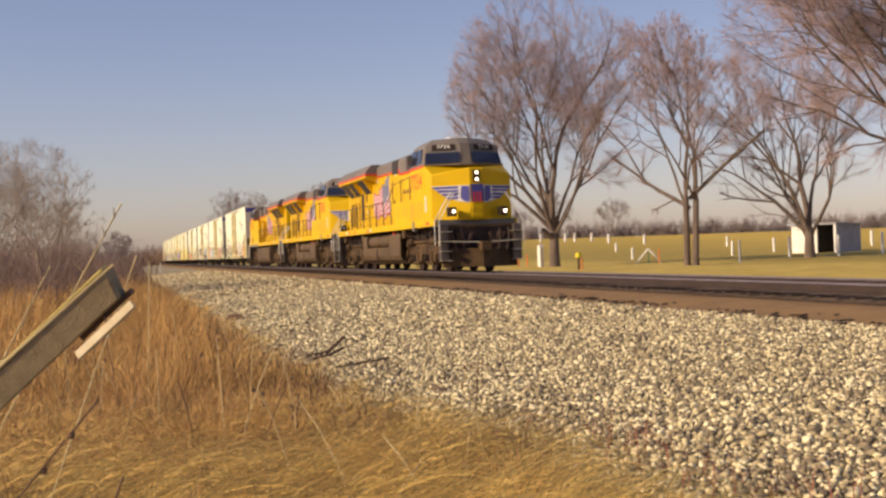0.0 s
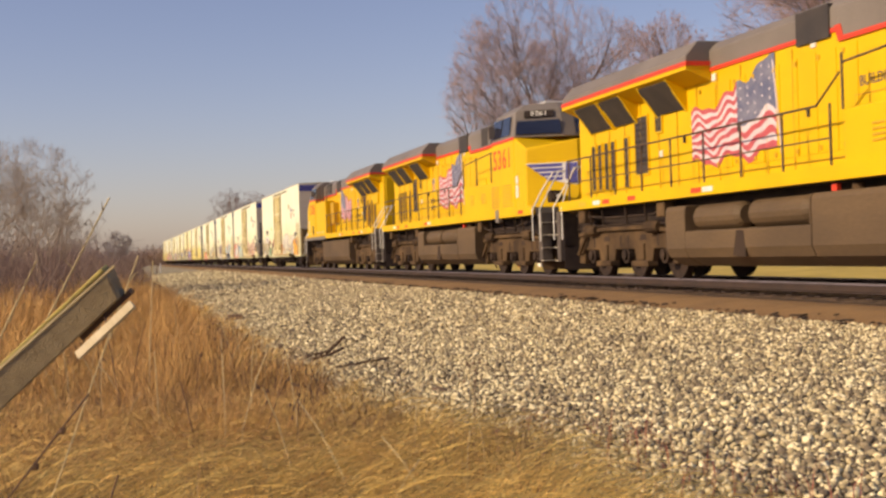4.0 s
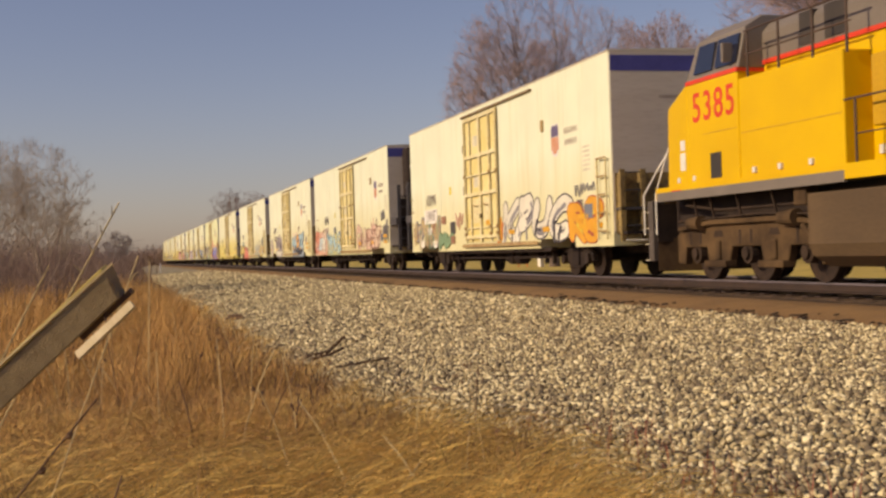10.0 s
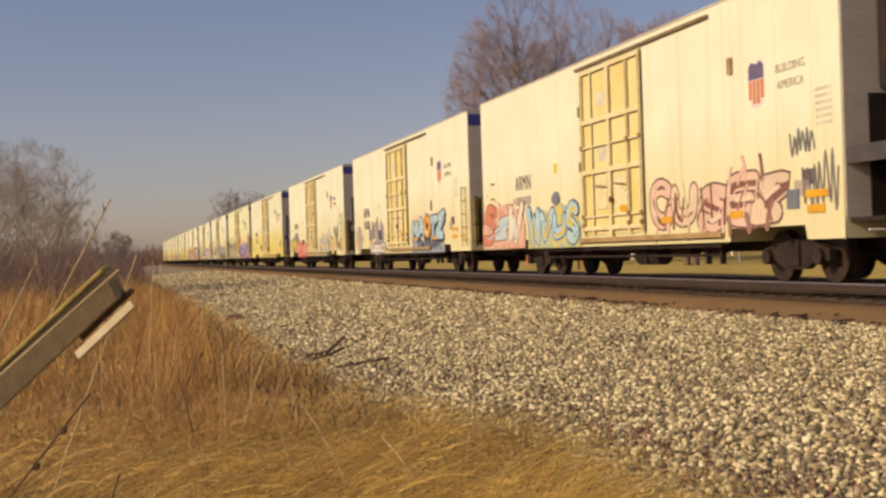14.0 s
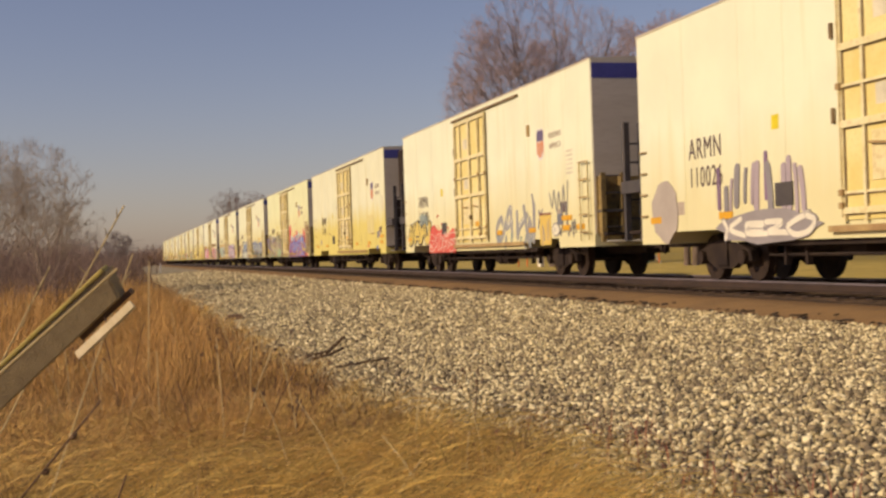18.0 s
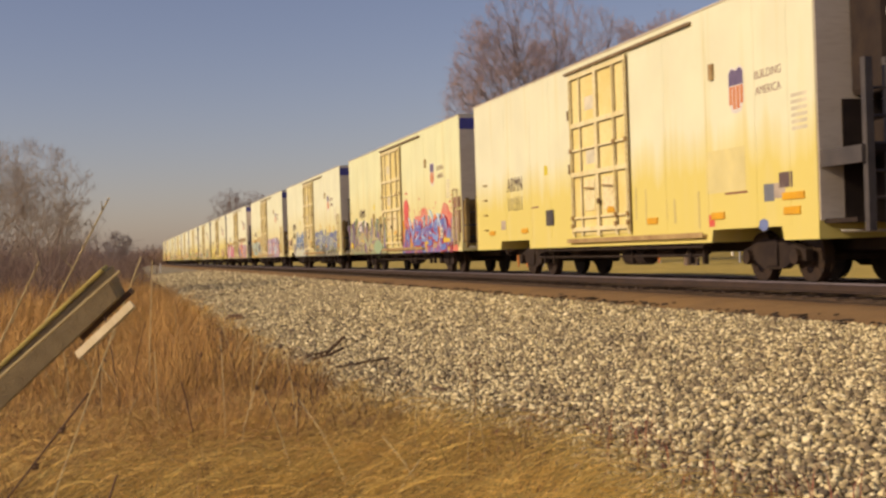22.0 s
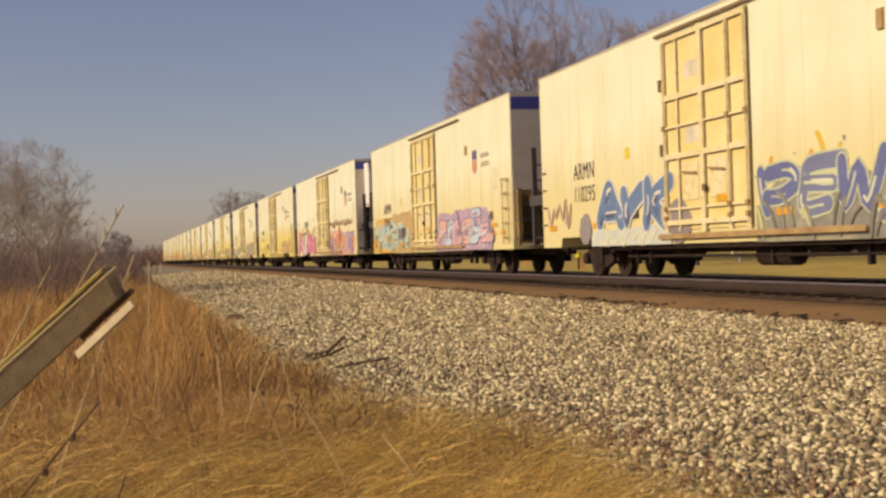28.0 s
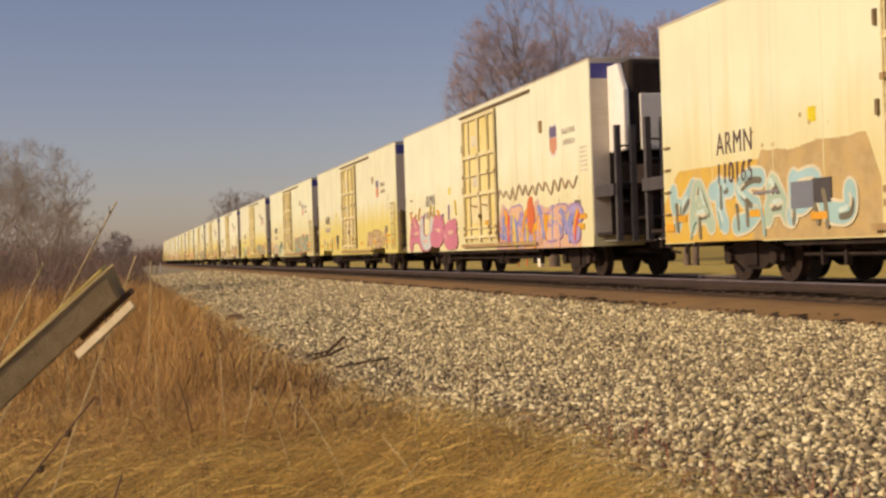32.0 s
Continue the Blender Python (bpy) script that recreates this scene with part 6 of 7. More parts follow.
    for u in (12.20, 9.43, 8.74):
        part("lock_rod", Build().tube((U(u), y - 0.09, 1.02), (U(u), y - 0.09, 4.75), 0.018, n=6), M["door_bar"], door)
        for z in (1.2, 1.4, 3.04):
            part("rod_guide", Build().box(U(u) - 0.05, U(u) + 0.05, y - 0.12, y - 0.07, z - 0.05, z + 0.05), M["rust_bar"], door)
    for z in (2.62, 3.95):
        part("hinge_block", Build().box(U(12.50), U(12.43), y - 0.05, y, z - 0.12, z + 0.12), M["rust_shade"], t)
    part("door_reflector", Build().box(U(10.0), U(9.62), y - 0.056, y - 0.03, 1.46, 1.60), M["ochre"], door)
    for z in (4.1, 2.82):
        part("door_notice", Build().box(U(11.3), U(10.7), y - 0.034, y - 0.03, z - 0.16, z + 0.16), M["ink_faint"], door)
    part("crank", Build().tube((U(10.4), y - 0.09, 1.75), (U(10.4), y - 0.13, 1.75), 0.07, n=8), M["rust_shade"], door)
    part("door_hood", Build().box(U(12.6), U(5.5), y - 0.07, y + 0.01, 4.94, 5.0), M["rust_shade"], t, "rusty door track under the eaves")
    part("door_sill_track", Build().box(U(12.6), U(5.1), y - 0.10, y + 0.01, 0.80, 0.86).box(U(12.6), U(5.1), y - 0.10, y - 0.08, 0.86, 0.90), M["rust_bar"], t, "rusty lower door track")
    # ladder on the leading corner
    if front == "P":
        for xx in (U(0.72), U(0.18)):
            part("ladder_stile", Build().box(xx - 0.02, xx + 0.02, y - 0.10, y - 0.06, 0.85, 2.75), M["door_bar"], t)
        for k in range(5):
            part("ladder_rung", Build().tube((U(0.72), y - 0.09, 1.05 + 0.42 * k), (U(0.18), y - 0.09, 1.05 + 0.42 * k), 0.022, n=5), M["rust_bar"], t)
    for k in range(4):
        part("grab_iron", Build().path([(U(20.02), y, 1.3 + 0.45 * k), (U(20.02), y - 0.05, 1.3 + 0.45 * k), (U(19.75), y - 0.05, 1.3 + 0.45 * k), (U(19.75), y, 1.3 + 0.45 * k)], 0.018, 5), M["rust_bar"], t)
    # marks
    patched = number in ("110187", "111078")
    over = 0.038 if patched else 0.024 if number == "110165" else 0.009
    shield(t, U(3.75), y, 3.45, 0.58, 0.86)
    lettering("lettering", "BUILDING", 0.21, M["fade_ink"], t, side_pose(U(2.6), y - 0.003, 3.60, -1), 1.0, bold=0.0)
    lettering("lettering", "AMERICA", 0.21, M["fade_ink"], t, side_pose(U(2.6), y - 0.003, 3.32, -1), 1.0, bold=0.0)
    lettering("reporting_mark", "ARMN", 0.58, M["mark"], t, side_pose(U(17.0), y - 0.009, 2.5, -1), 0.80, 1.12, bold=0.0)
    if number:
        lettering("car_number", number, 0.55, M["mark"], t, side_pose(U(17.0), y - over, 1.95, -1), 0.78, 1.12, bold=0.0)
        if patched:
            part("number_patch", Build().box(U(17.95), U(16.15), y - 0.034, y, 1.7, 2.2), M["white"], t, "clean white patch round the car number")
            for u, z in ((18.4, 0.98), (17.2, 1.42), (16.5, 0.96)):
                part("notice", Build().box(U(u + 0.28), U(u - 0.28), y - 0.034, y, z - 0.12, z + 0.14), M["white"], t)
    else:
        part("car_number_bar", Build().box(U(17.75), U(16.35), y - 0.004, y, 1.9, 2.14), M["pale_ink"], t)
    part("placard", Build().box(U(14.45), U(14.2), y - 0.004, y, 2.6, 2.85), M["lime"], t, "yellow placard")
    part("hatch", Build().box(U(14.35), U(13.78), y - 0.03, y, 1.28, 1.68), M["grey_and_shade"] if not detailed else M["frame_dark"], t)
    part("hook", Build().box(U(4.75), U(4.6), y - 0.05, y, 3.75, 4.05), M["rust_bar"], t)
    for u in (19.3, 16.2, 7.6, 4.6, 1.9) + ((0.9,) if front == "P" else ()):
        part("reflector", Build().box(U(u + 0.26), U(u - 0.26), y - 0.026, y, 1.13, 1.26), M["ochre"], t)
    part("reflector", Build().box(U(2.2), U(1.5), y - 0.026, y, 1.38, 1.5), M["ochre"], t)
    for u, z in ((2.35, 1.55), (2.1, 1.72), (18.2, 1.4)):
        part("notice", Build().box(U(u + 0.22), U(u - 0.22), y - 0.004, y, z - 0.13, z + 0.13), M["pale_ink"] if u > 2.2 else M["mark"], t)
    for z in (2.55, 2.66, 2.77, 2.88, 2.99, 3.10):
        part("data_bar", Build().box(U(1.85), U(1.35), y - 0.003, y, z - 0.03, z + 0.03), M["ink_faint"], t)
    # panel joints of the side sheets
    for u in (1.95, 3.1, 5.0, 6.9, 14.0, 15.6, 17.9):
        part("panel_joint", Build().box(U(u) - 0.012, U(u) + 0.012, y - 0.006, y, SILL + 0.25, TOP - 0.12), skin, t)
    # underframe
    for s in (-1, 1):
        part("side_sill", Build().prism([(-5.6, 0.72), (5.6, 0.72), (5.4, 0.61), (-5.4, 0.61)], *sorted((s * 1.5, s * 1.35)), "y"), M["black"], t)
    if detailed:
        part("brake_pipe", Build().tube((-5.2, -1.25, 0.45), (5.0, -1.25, 0.45), 0.03, n=5), M["black"], t)
        for k in (-4.6, -3.9, 1.4, 4.4, 5.0):
            part("hanger", Build().box(k - 0.04, k + 0.04, -1.3, -1.2, 0.28, 0.6), M["black"], t)
        part("under_tank", Build().tube((0.7, -1.05, 0.44), (1.9, -1.05, 0.44), 0.19, n=12), M["black"], t)
    part("centre_sill", Build().box(-HALF, HALF, -0.3, 0.3, 0.5, 0.75), M["black"], t)
    part("fuel_tank", Build().box(-1.4, 0.5, -1.0, -0.5, 0.55, 0.72), M["black"], t, bevel=0.06)
    part("brake_reservoir", Build().tube((2.2, -0.9, 0.58), (3.1, -0.9, 0.58), 0.16, n=10), M["black"], t)
    part("brake_cylinder", Build().tube((3.4, -0.8, 0.55), (4.2, -0.8, 0.55), 0.1, n=8), M["black"], t)
    part("battery_box", Build().box(-3.4, -2.6, -1.0, -0.6, 0.42, 0.7), M["black"], t)
    for xc in notch:
        truck(t, xc, sets, detailed)
    if art:
        sp = Spray(t, y, U, art[0])
        for kind, *args in art[1:]:
            {"f": sp.forms, "g": sp.ground, "o": sp.blot, "p": sp.patch, "b": sp.brush, "s": sp.scrawl}[kind](*args)
        sp.done()
    return t, sets


M["dirty_end"] = material("grimy_end_steel", (0.34, 0.245, 0.09), (0.19, 0.13, 0.055), 0.85, scale=1.6, fine=12, c=(0.09, 0.065, 0.045), mix=0.6, bump=0.15)
M["frame_dark"] = material("dark_blue_grey_steel", (0.055, 0.05, 0.055), (0.085, 0.075, 0.075), 0.6, scale=2, fine=25, bump=0.1)
M["fade_ink"] = material("faded_slogan_ink", (0.24, 0.17, 0.15), (0.32, 0.22, 0.18), 0.7, scale=6, fine=30, bump=0)
M["ink_faint"] = material("faint_data_ink", (0.70, 0.66, 0.52), rough=0.7, bump=0)
WHITE, INK, PINK, RED_, BLU, SKY, GRN, ORG, YEL, TAN, BRN, PUR, GRY = ((0.75, 0.72, 0.62), (0.05, 0.045, 0.06), (0.72, 0.46, 0.38), (0.66, 0.10, 0.08), (0.11, 0.19, 0.52), (0.36, 0.56, 0.66), (0.20, 0.33, 0.20), (0.75, 0.36, 0.03), (0.70, 0.52, 0.06), (0.50, 0.38, 0.20), (0.24, 0.10, 0.07), (0.34, 0.22, 0.42), (0.24, 0.23, 0.26))
PALE, STEEL, PLUM, ROSE, DUSK = (0.62, 0.68, 0.62), (0.30, 0.37, 0.45), (0.22, 0.14, 0.25), (0.60, 0.20, 0.30), (0.17, 0.19, 0.24)
CARS = [
    (-110.60, "P", "110187", 0, "dark", (1, ("f", "kpuc", 8.5, 2.95, 0.80, 2.2, WHITE, INK, 0.40, 0.045, None, GRY, 0.05), ("b", 7.6, 3.2, 0.85, 1.6, (GRY, INK), 6, (0.08, 0.18)),
                                         ("f", "re", 2.95, 0.75, 0.75, 1.98, ORG, (0.42, 0.09, 0.05), 0.48, 0.03, YEL, None, 0.1), ("b", 8.95, 8.45, 0.85, 1.65, (ORG, (0.62, 0.20, 0.06), ORG), 6), ("p", 1.75, 1.2, 1.38, 1.72, DUSK),
                                         ("s", 2.4, 1.04, 1.98, 2.2, GRY, 13), ("f", "wvm", 19.5, 16.0, 0.78, 2.2, TAN, GRY, 0.42, 0.05, GRN, BRN, 0.14), ("b", 19.6, 15.9, 0.78, 2.1, (TAN, GRN, GRY, TAN, (0.60, 0.54, 0.40)), 16, (0.05, 0.12)),
                                         ("f", "mv", 15.95, 14.3, 0.72, 1.45, GRN, (0.16, 0.25, 0.15), 0.5, 0.02), ("p", 15.5, 15.0, 1.64, 1.9, (0.34, 0.16, 0.10)), ("p", 14.3, 13.85, 0.95, 1.2, (0.34, 0.16, 0.10)), ("s", 13.6, 12.8, 1.5, 1.9, PINK, 6))),
    (-134.65, "R", "", 0, "dark", (2, ("f", "cusez", 8.5, 2.9, 0.85, 2.08, ((0.72, 0.50, 0.40), (0.72, 0.56, 0.42), (0.72, 0.50, 0.40)), (0.19, 0.10, 0.09), 0.36, 0.045, (0.74, 0.62, 0.48), BRN, 0.06), ("b", 8.2, 3.4, 0.74, 1.4, ((0.30, 0.16, 0.13), (0.68, 0.46, 0.38)), 9, (0.06, 0.16)),
                                  ("b", 4.9, 3.6, 1.7, 2.35, (BRN, PINK), 4, (0.04, 0.09)), ("b", 8.3, 3.1, 0.9, 1.95, ((0.26, 0.12, 0.10), (0.74, 0.60, 0.46), (0.40, 0.20, 0.15)), 14, (0.03, 0.07), 0.5), ("s", 2.65, 1.9, 2.1, 2.45, GRY, 11, 0.02), ("s", 2.3, 1.2, 1.3, 1.95, GRY, 12, 0.02), ("p", 2.8, 2.42, 1.22, 1.54, DUSK),
                                  ("g", 21.0, 16.9, 0.72, 1.9, (0.66, 0.44, 0.34), (0.55, 0.28, 0.20), 0.06, 8), ("f", "szw", 20.9, 17.2, 0.76, 2.05, ((0.62, 0.22, 0.14), (0.50, 0.62, 0.66), WHITE), BRN, 0.30, 0.035, SKY, None, 0.1),
                                  ("g", 16.6, 12.6, 0.70, 1.65, (0.60, 0.52, 0.14), (0.30, 0.42, 0.40), 0.08, 0), ("f", "wvus", 16.6, 12.65, 0.70, 1.85, ((0.36, 0.60, 0.76), (0.42, 0.62, 0.66)), (0.07, 0.12, 0.22), 0.34, 0.045, YEL, YEL, 0.1), ("o", 14.3, 1.95, 0.55, 0.36, DUSK))),
    (-156.32, "P", "110026", 0, "dark", (3, ("g", 8.3, 3.2, 1.1, 2.05, (0.72, 0.58, 0.44), (0.70, 0.62, 0.42), 0.10, 14), ("g", 8.2, 3.3, 0.68, 1.18, (0.28, 0.34, 0.42), (0.20, 0.25, 0.33), 0.05), ("f", "maotz", 8.15, 3.4, 1.12, 2.2, (SKY, SKY, ORG, SKY, SKY), (0.07, 0.08, 0.14), 0.36, 0.05, (0.58, 0.74, 0.78), None, 0.06, INK),
                                        ("s", 7.2, 3.9, 0.85, 1.15, INK, 17, 0.06), ("o", 18.85, 1.35, 1.3, 1.25, (0.44, 0.39, 0.36)), ("b", 16.6, 13.3, 1.15, 2.3, (PLUM, GRY, (0.40, 0.34, 0.40)), 13, (0.08, 0.2), 0.1),
                                        ("o", 14.75, 0.95, 3.5, 0.62, (0.30, 0.28, 0.30)), ("f", "kezo", 16.3, 13.2, 0.72, 1.18, WHITE, (0.30, 0.28, 0.30), 0.30, 0.02), ("o", 5.0, 2.35, 0.12, 0.35, BRN))),
    (-179.2, "P", "110349", 0, "dark", (4, ("f", "cavw", 8.1, 4.4, 0.80, 2.15, (0.30, 0.31, 0.33), (0.36, 0.37, 0.38), 0.20, 0.02, (0.70, 0.69, 0.58), None, 0.12), ("b", 8.1, 4.4, 0.72, 1.3, ((0.26, 0.30, 0.34), (0.24, 0.34, 0.33)), 6, (0.08, 0.2)),
                                        ("b", 4.6, 3.7, 0.95, 2.2, ((0.26, 0.26, 0.30),), 5, (0.05, 0.10), 0.5), ("p", 3.95, 3.08, 0.78, 1.56, (0.66, 0.48, 0.12)), ("p", 4.0, 3.05, 1.56, 1.62, BRN), ("b", 3.85, 3.2, 0.8, 1.5, (GRY, TAN), 4),
                                        ("s", 3.1, 1.75, 1.55, 2.2, (0.32, 0.32, 0.32), 8, 0.045), ("f", "o", 2.95, 2.55, 1.0, 1.4, (0.74, 0.72, 0.60), GRY, 0.5, 0.03), ("s", 2.4, 1.2, 1.0, 1.3, GRY, 13, 0.02), ("p", 2.55, 2.15, 1.28, 1.56, DUSK),
                                        ("f", "uavu", 19.4, 16.2, 0.85, 1.95, (0.70, 0.56, 0.16), INK, 0.40, 0.06, None, None, 0.08), ("g", 16.25, 12.6, 0.66, 1.42, RED_, (0.55, 0.10, 0.08), 0.10, 6), ("f", "smwas", 16.2, 12.7, 0.68, 1.45, RED_, (0.74, 0.66, 0.56), 0.32, 0.03, WHITE, None, 0.1), ("s", 17.6, 16.4, 1.75, 2.05, (0.40, 0.50, 0.50), 8, 0.06))),
    (-202.85, "R", "111311", 1, "dark", (5, ("p", 5.05, 3.5, 1.62, 2.42, (0.69, 0.62, 0.30), "stained_panel"), ("p", 4.3, 3.45, 1.57, 1.61, BRN, "rusty_slot"), ("p", 15.6, 15.0, 1.78, 1.82, BRN, "rusty_slot"), ("o", 2.9, 0.98, 0.34, 0.22, (0.16, 0.22, 0.46), "blue_mark"), ("p", 5.0, 4.75, 1.0, 1.22, RED_, "red_notice"), ("p", 2.85, 2.5, 1.38, 1.68, DUSK), ("b", 8.6, 5.3, 1.0, 2.0, ((0.60, 0.52, 0.22),), 5, (0.04, 0.10), 0.02))),
    (-224.8, "P", "111078", 3, "white", (6, ("g", 8.9, 0.5, 0.70, 2.02, (0.64, 0.15, 0.12), (0.64, 0.28, 0.22), 0.17, 40), ("o", 8.0, 2.35, 0.85, 0.85, (0.68, 0.11, 0.11), "sprayed_blot", 12), ("g", 8.8, 1.2, 0.69, 1.05, (0.14, 0.20, 0.50), (0.36, 0.10, 0.22), 0.10),
                                         ("b", 8.6, 1.3, 0.72, 1.9, (YEL, ORG, (0.70, 0.42, 0.34), (0.46, 0.05, 0.08), BLU), 34, (0.08, 0.2), 0.6), ("f", "mvzkeszw", 8.3, 1.0, 0.74, 2.15, ((0.12, 0.20, 0.56), (0.18, 0.30, 0.64)), (0.42, 0.04, 0.08), 0.27, 0.05, (0.52, 0.68, 0.84), (0.09, 0.12, 0.42), 0.17), ("b", 7.8, 1.4, 1.5, 2.2, ((0.50, 0.68, 0.86), (0.44, 0.60, 0.80)), 12, (0.05, 0.1), 0.5),
                                         ("p", 2.2, 1.3, 1.02, 1.16, YEL), ("p", 4.9, 4.4, 0.98, 1.08, YEL), ("p", 2.62, 2.22, 1.18, 1.52, WHITE), ("p", 2.55, 2.44, 1.32, 1.46, INK), ("p", 2.40, 2.29, 1.32, 1.46, INK), ("p", 2.56, 2.28, 1.22, 1.27, INK),
                                         ("p", 0.95, 0.05, 2.15, 2.48, (0.30, 0.16, 0.12)), ("p", 0.6, 0.05, 1.3, 2.05, (0.34, 0.20, 0.15)), ("b", 1.2, 0.1, 0.9, 2.2, ((0.36, 0.30, 0.27), (0.46, 0.36, 0.28)), 8, (0.06, 0.14)),
                                         ("g", 20.0, 11.6, 0.70, 1.72, (0.33, 0.30, 0.15), (0.25, 0.32, 0.22), 0.15, 12), ("b", 20.0, 11.5, 0.74, 2.3, ((0.26, 0.17, 0.32), (0.20, 0.13, 0.26), TAN, (0.30, 0.40, 0.28), (0.56, 0.46, 0.24), (0.16, 0.15, 0.14)), 66, (0.07, 0.18), 0.5), ("f", "avs", 17.6, 13.2, 0.74, 1.7, ((0.46, 0.40, 0.20), (0.34, 0.40, 0.26)), (0.50, 0.46, 0.32), 0.28, 0.04, YEL, PLUM, 0.14),
                                         ("o", 13.2, 0.98, 1.7, 0.6, (0.32, 0.46, 0.30), "sprayed_blot", 6), ("o", 19.3, 1.1, 0.7, 0.3, YEL))),
    (-247.6, "P", "110295", 2, "dark", (7, ("g", 8.6, 0.9, 0.68, 1.75, (0.21, 0.21, 0.19), (0.34, 0.33, 0.24), 0.10, 10), ("b", 8.4, 1.0, 1.7, 2.5, (ORG, YEL), 9, (0.10, 0.2)), ("f", "pewzrs", 8.5, 1.0, 0.92, 2.12, ((0.13, 0.16, 0.36), (0.17, 0.20, 0.34)), (0.52, 0.58, 0.40), 0.30, 0.04, (0.62, 0.66, 0.50), None, 0.1), ("b", 8.4, 1.0, 0.72, 1.5, ((0.50, 0.54, 0.30), (0.20, 0.20, 0.18), (0.26, 0.26, 0.22)), 22, (0.05, 0.12), 0.5),
                                        ("o", 16.95, 1.1, 0.75, 0.75, (0.28, 0.26, 0.28)), ("o", 11.75, 1.15, 1.2, 0.95, (0.26, 0.23, 0.24)), ("g", 16.55, 12.1, 0.70, 1.08, (0.58, 0.62, 0.56), (0.48, 0.55, 0.54), 0.03), ("f", "avk", 16.1, 12.3, 0.92, 2.28, (0.13, 0.22, 0.40), (0.68, 0.68, 0.60), 0.42, 0.05, None, (0.08, 0.11, 0.18), 0.06), ("s", 15.8, 12.8, 0.75, 1.0, (0.66, 0.66, 0.46), 12, 0.05), ("o", 12.3, 1.3, 0.5, 0.6, (0.60, 0.54, 0.36)), ("s", 19.6, 17.9, 1.3, 1.8, (0.62, 0.48, 0.40), 8, 0.04))),
    (-270.35, "P", "110165", 2, "dark", (8, ("g", 20.08, 12.5, 0.72, 2.14, (0.64, 0.42, 0.06), (0.58, 0.38, 0.10), 0.015, 0, True), ("g", 16.4, 12.45, 0.72, 2.26, (0.50, 0.36, 0.16), (0.42, 0.31, 0.15), 0.03, 6), ("f", "yatsapu", 20.0, 13.2, 0.74, 2.0, ((0.33, 0.54, 0.56), (0.40, 0.54, 0.44), (0.34, 0.56, 0.62)), (0.66, 0.62, 0.46), 0.38, 0.05, (0.55, 0.70, 0.66), (0.15, 0.14, 0.10), 0.1), ("b", 19.8, 13.4, 0.78, 1.6, ((0.20, 0.18, 0.12), (0.30, 0.46, 0.44)), 10, (0.05, 0.12), 0.3),
                                        ("p", 15.0, 14.3, 1.22, 1.66, DUSK), ("p", 16.3, 15.4, 1.52, 1.57, GRY), ("p", 14.4, 13.9, 1.02, 1.14, ORG), ("p", 20.0, 19.6, 0.95, 1.1, ORG), ("g", 8.9, 2.0, 0.72, 1.98, (0.38, 0.29, 0.42), (0.44, 0.34, 0.46), 0.05), ("b", 8.6, 2.2, 0.75, 1.9, ((0.62, 0.42, 0.46), (0.24, 0.20, 0.32), (0.50, 0.60, 0.68), PINK), 26, (0.06, 0.16), 0.5), ("f", "pzoesz", 8.5, 2.2, 0.80, 2.12, (PINK, (0.48, 0.62, 0.72), (0.66, 0.44, 0.46)), (0.22, 0.15, 0.28), 0.27, 0.035, (0.56, 0.70, 0.76), (0.40, 0.24, 0.40), 0.17), ("b", 8.4, 2.3, 0.95, 2.0, ((0.20, 0.16, 0.26), (0.54, 0.66, 0.72)), 10, (0.03, 0.07), 0.6))),
    (-294.25, "R", "", 0, "white", (9, ("g", 9.0, 1.9, 0.70, 1.75, (0.64, 0.40, 0.22), (0.52, 0.36, 0.40), 0.12, 10), ("f", "upersc", 9.1, 1.85, 0.74, 2.1, (ORG, (0.68, 0.44, 0.30), (0.40, 0.34, 0.60)), (0.34, 0.22, 0.46), 0.36, 0.05, YEL, (0.20, 0.26, 0.60), 0.12), ("b", 8.8, 2.0, 0.75, 1.9, (RED_, YEL, (0.26, 0.30, 0.62), ORG, PINK), 22, (0.07, 0.18), 0.5), ("o", 5.7, 1.6, 0.6, 1.0, (0.70, 0.16, 0.05)), ("s", 9.0, 2.0, 2.16, 2.42, (0.42, 0.30, 0.20), 24, 0.04),
                                   ("f", "ause", 20.4, 13.3, 0.72, 2.1, (ROSE, (0.52, 0.60, 0.62), ROSE, ROSE), (0.50, 0.20, 0.24), 0.5, 0.04, PINK, None, 0.08), ("b", 20.2, 13.4, 1.7, 2.4, (YEL, ORG, PUR), 10, (0.05, 0.1)))),
    (-316.0, "P", "", 1, "dark", (10, ("f", "rzm", 6.5, 2.0, 0.85, 1.8, TAN, BRN, 0.34, 0.04, PINK), ("b", 18.5, 13.6, 0.8, 1.7, (INK, TAN, ORG), 8))),
]
ends = "PRPPRPRPPRPPR"
front = -338.4
for i in range(13):
    r_ = random.Random(40 + i)
    c = r_.choice([(TAN, BRN, PINK), (SKY, BLU, WHITE), (PINK, RED_, ORG), (GRN, RED_, SKY)])
    CARS.append((front, ends[i], "", r_.choice((0, 1, 2)), "dark", (60 + i, ("f", r_.choice(("szre", "mzke", "wtzo", "rzsy")), 8.0, 2.0, 0.78, 2.0, c[0], c[1], 0.36, 0.05, c[2], None, 0.1), ("b", 19.5, 13.6, 0.8, 1.8, c, 14, (0.08, 0.2)))))
    front -= 22.9
LABELS = ("white refrigerator railcar with yellowed door and graffiti along its sill", "white refrigerator railcar with tan grime over its lower half", "white refrigerator railcar with faded sides and broad coloured graffiti", "yellowed white refrigerator railcar with red and blue graffiti")
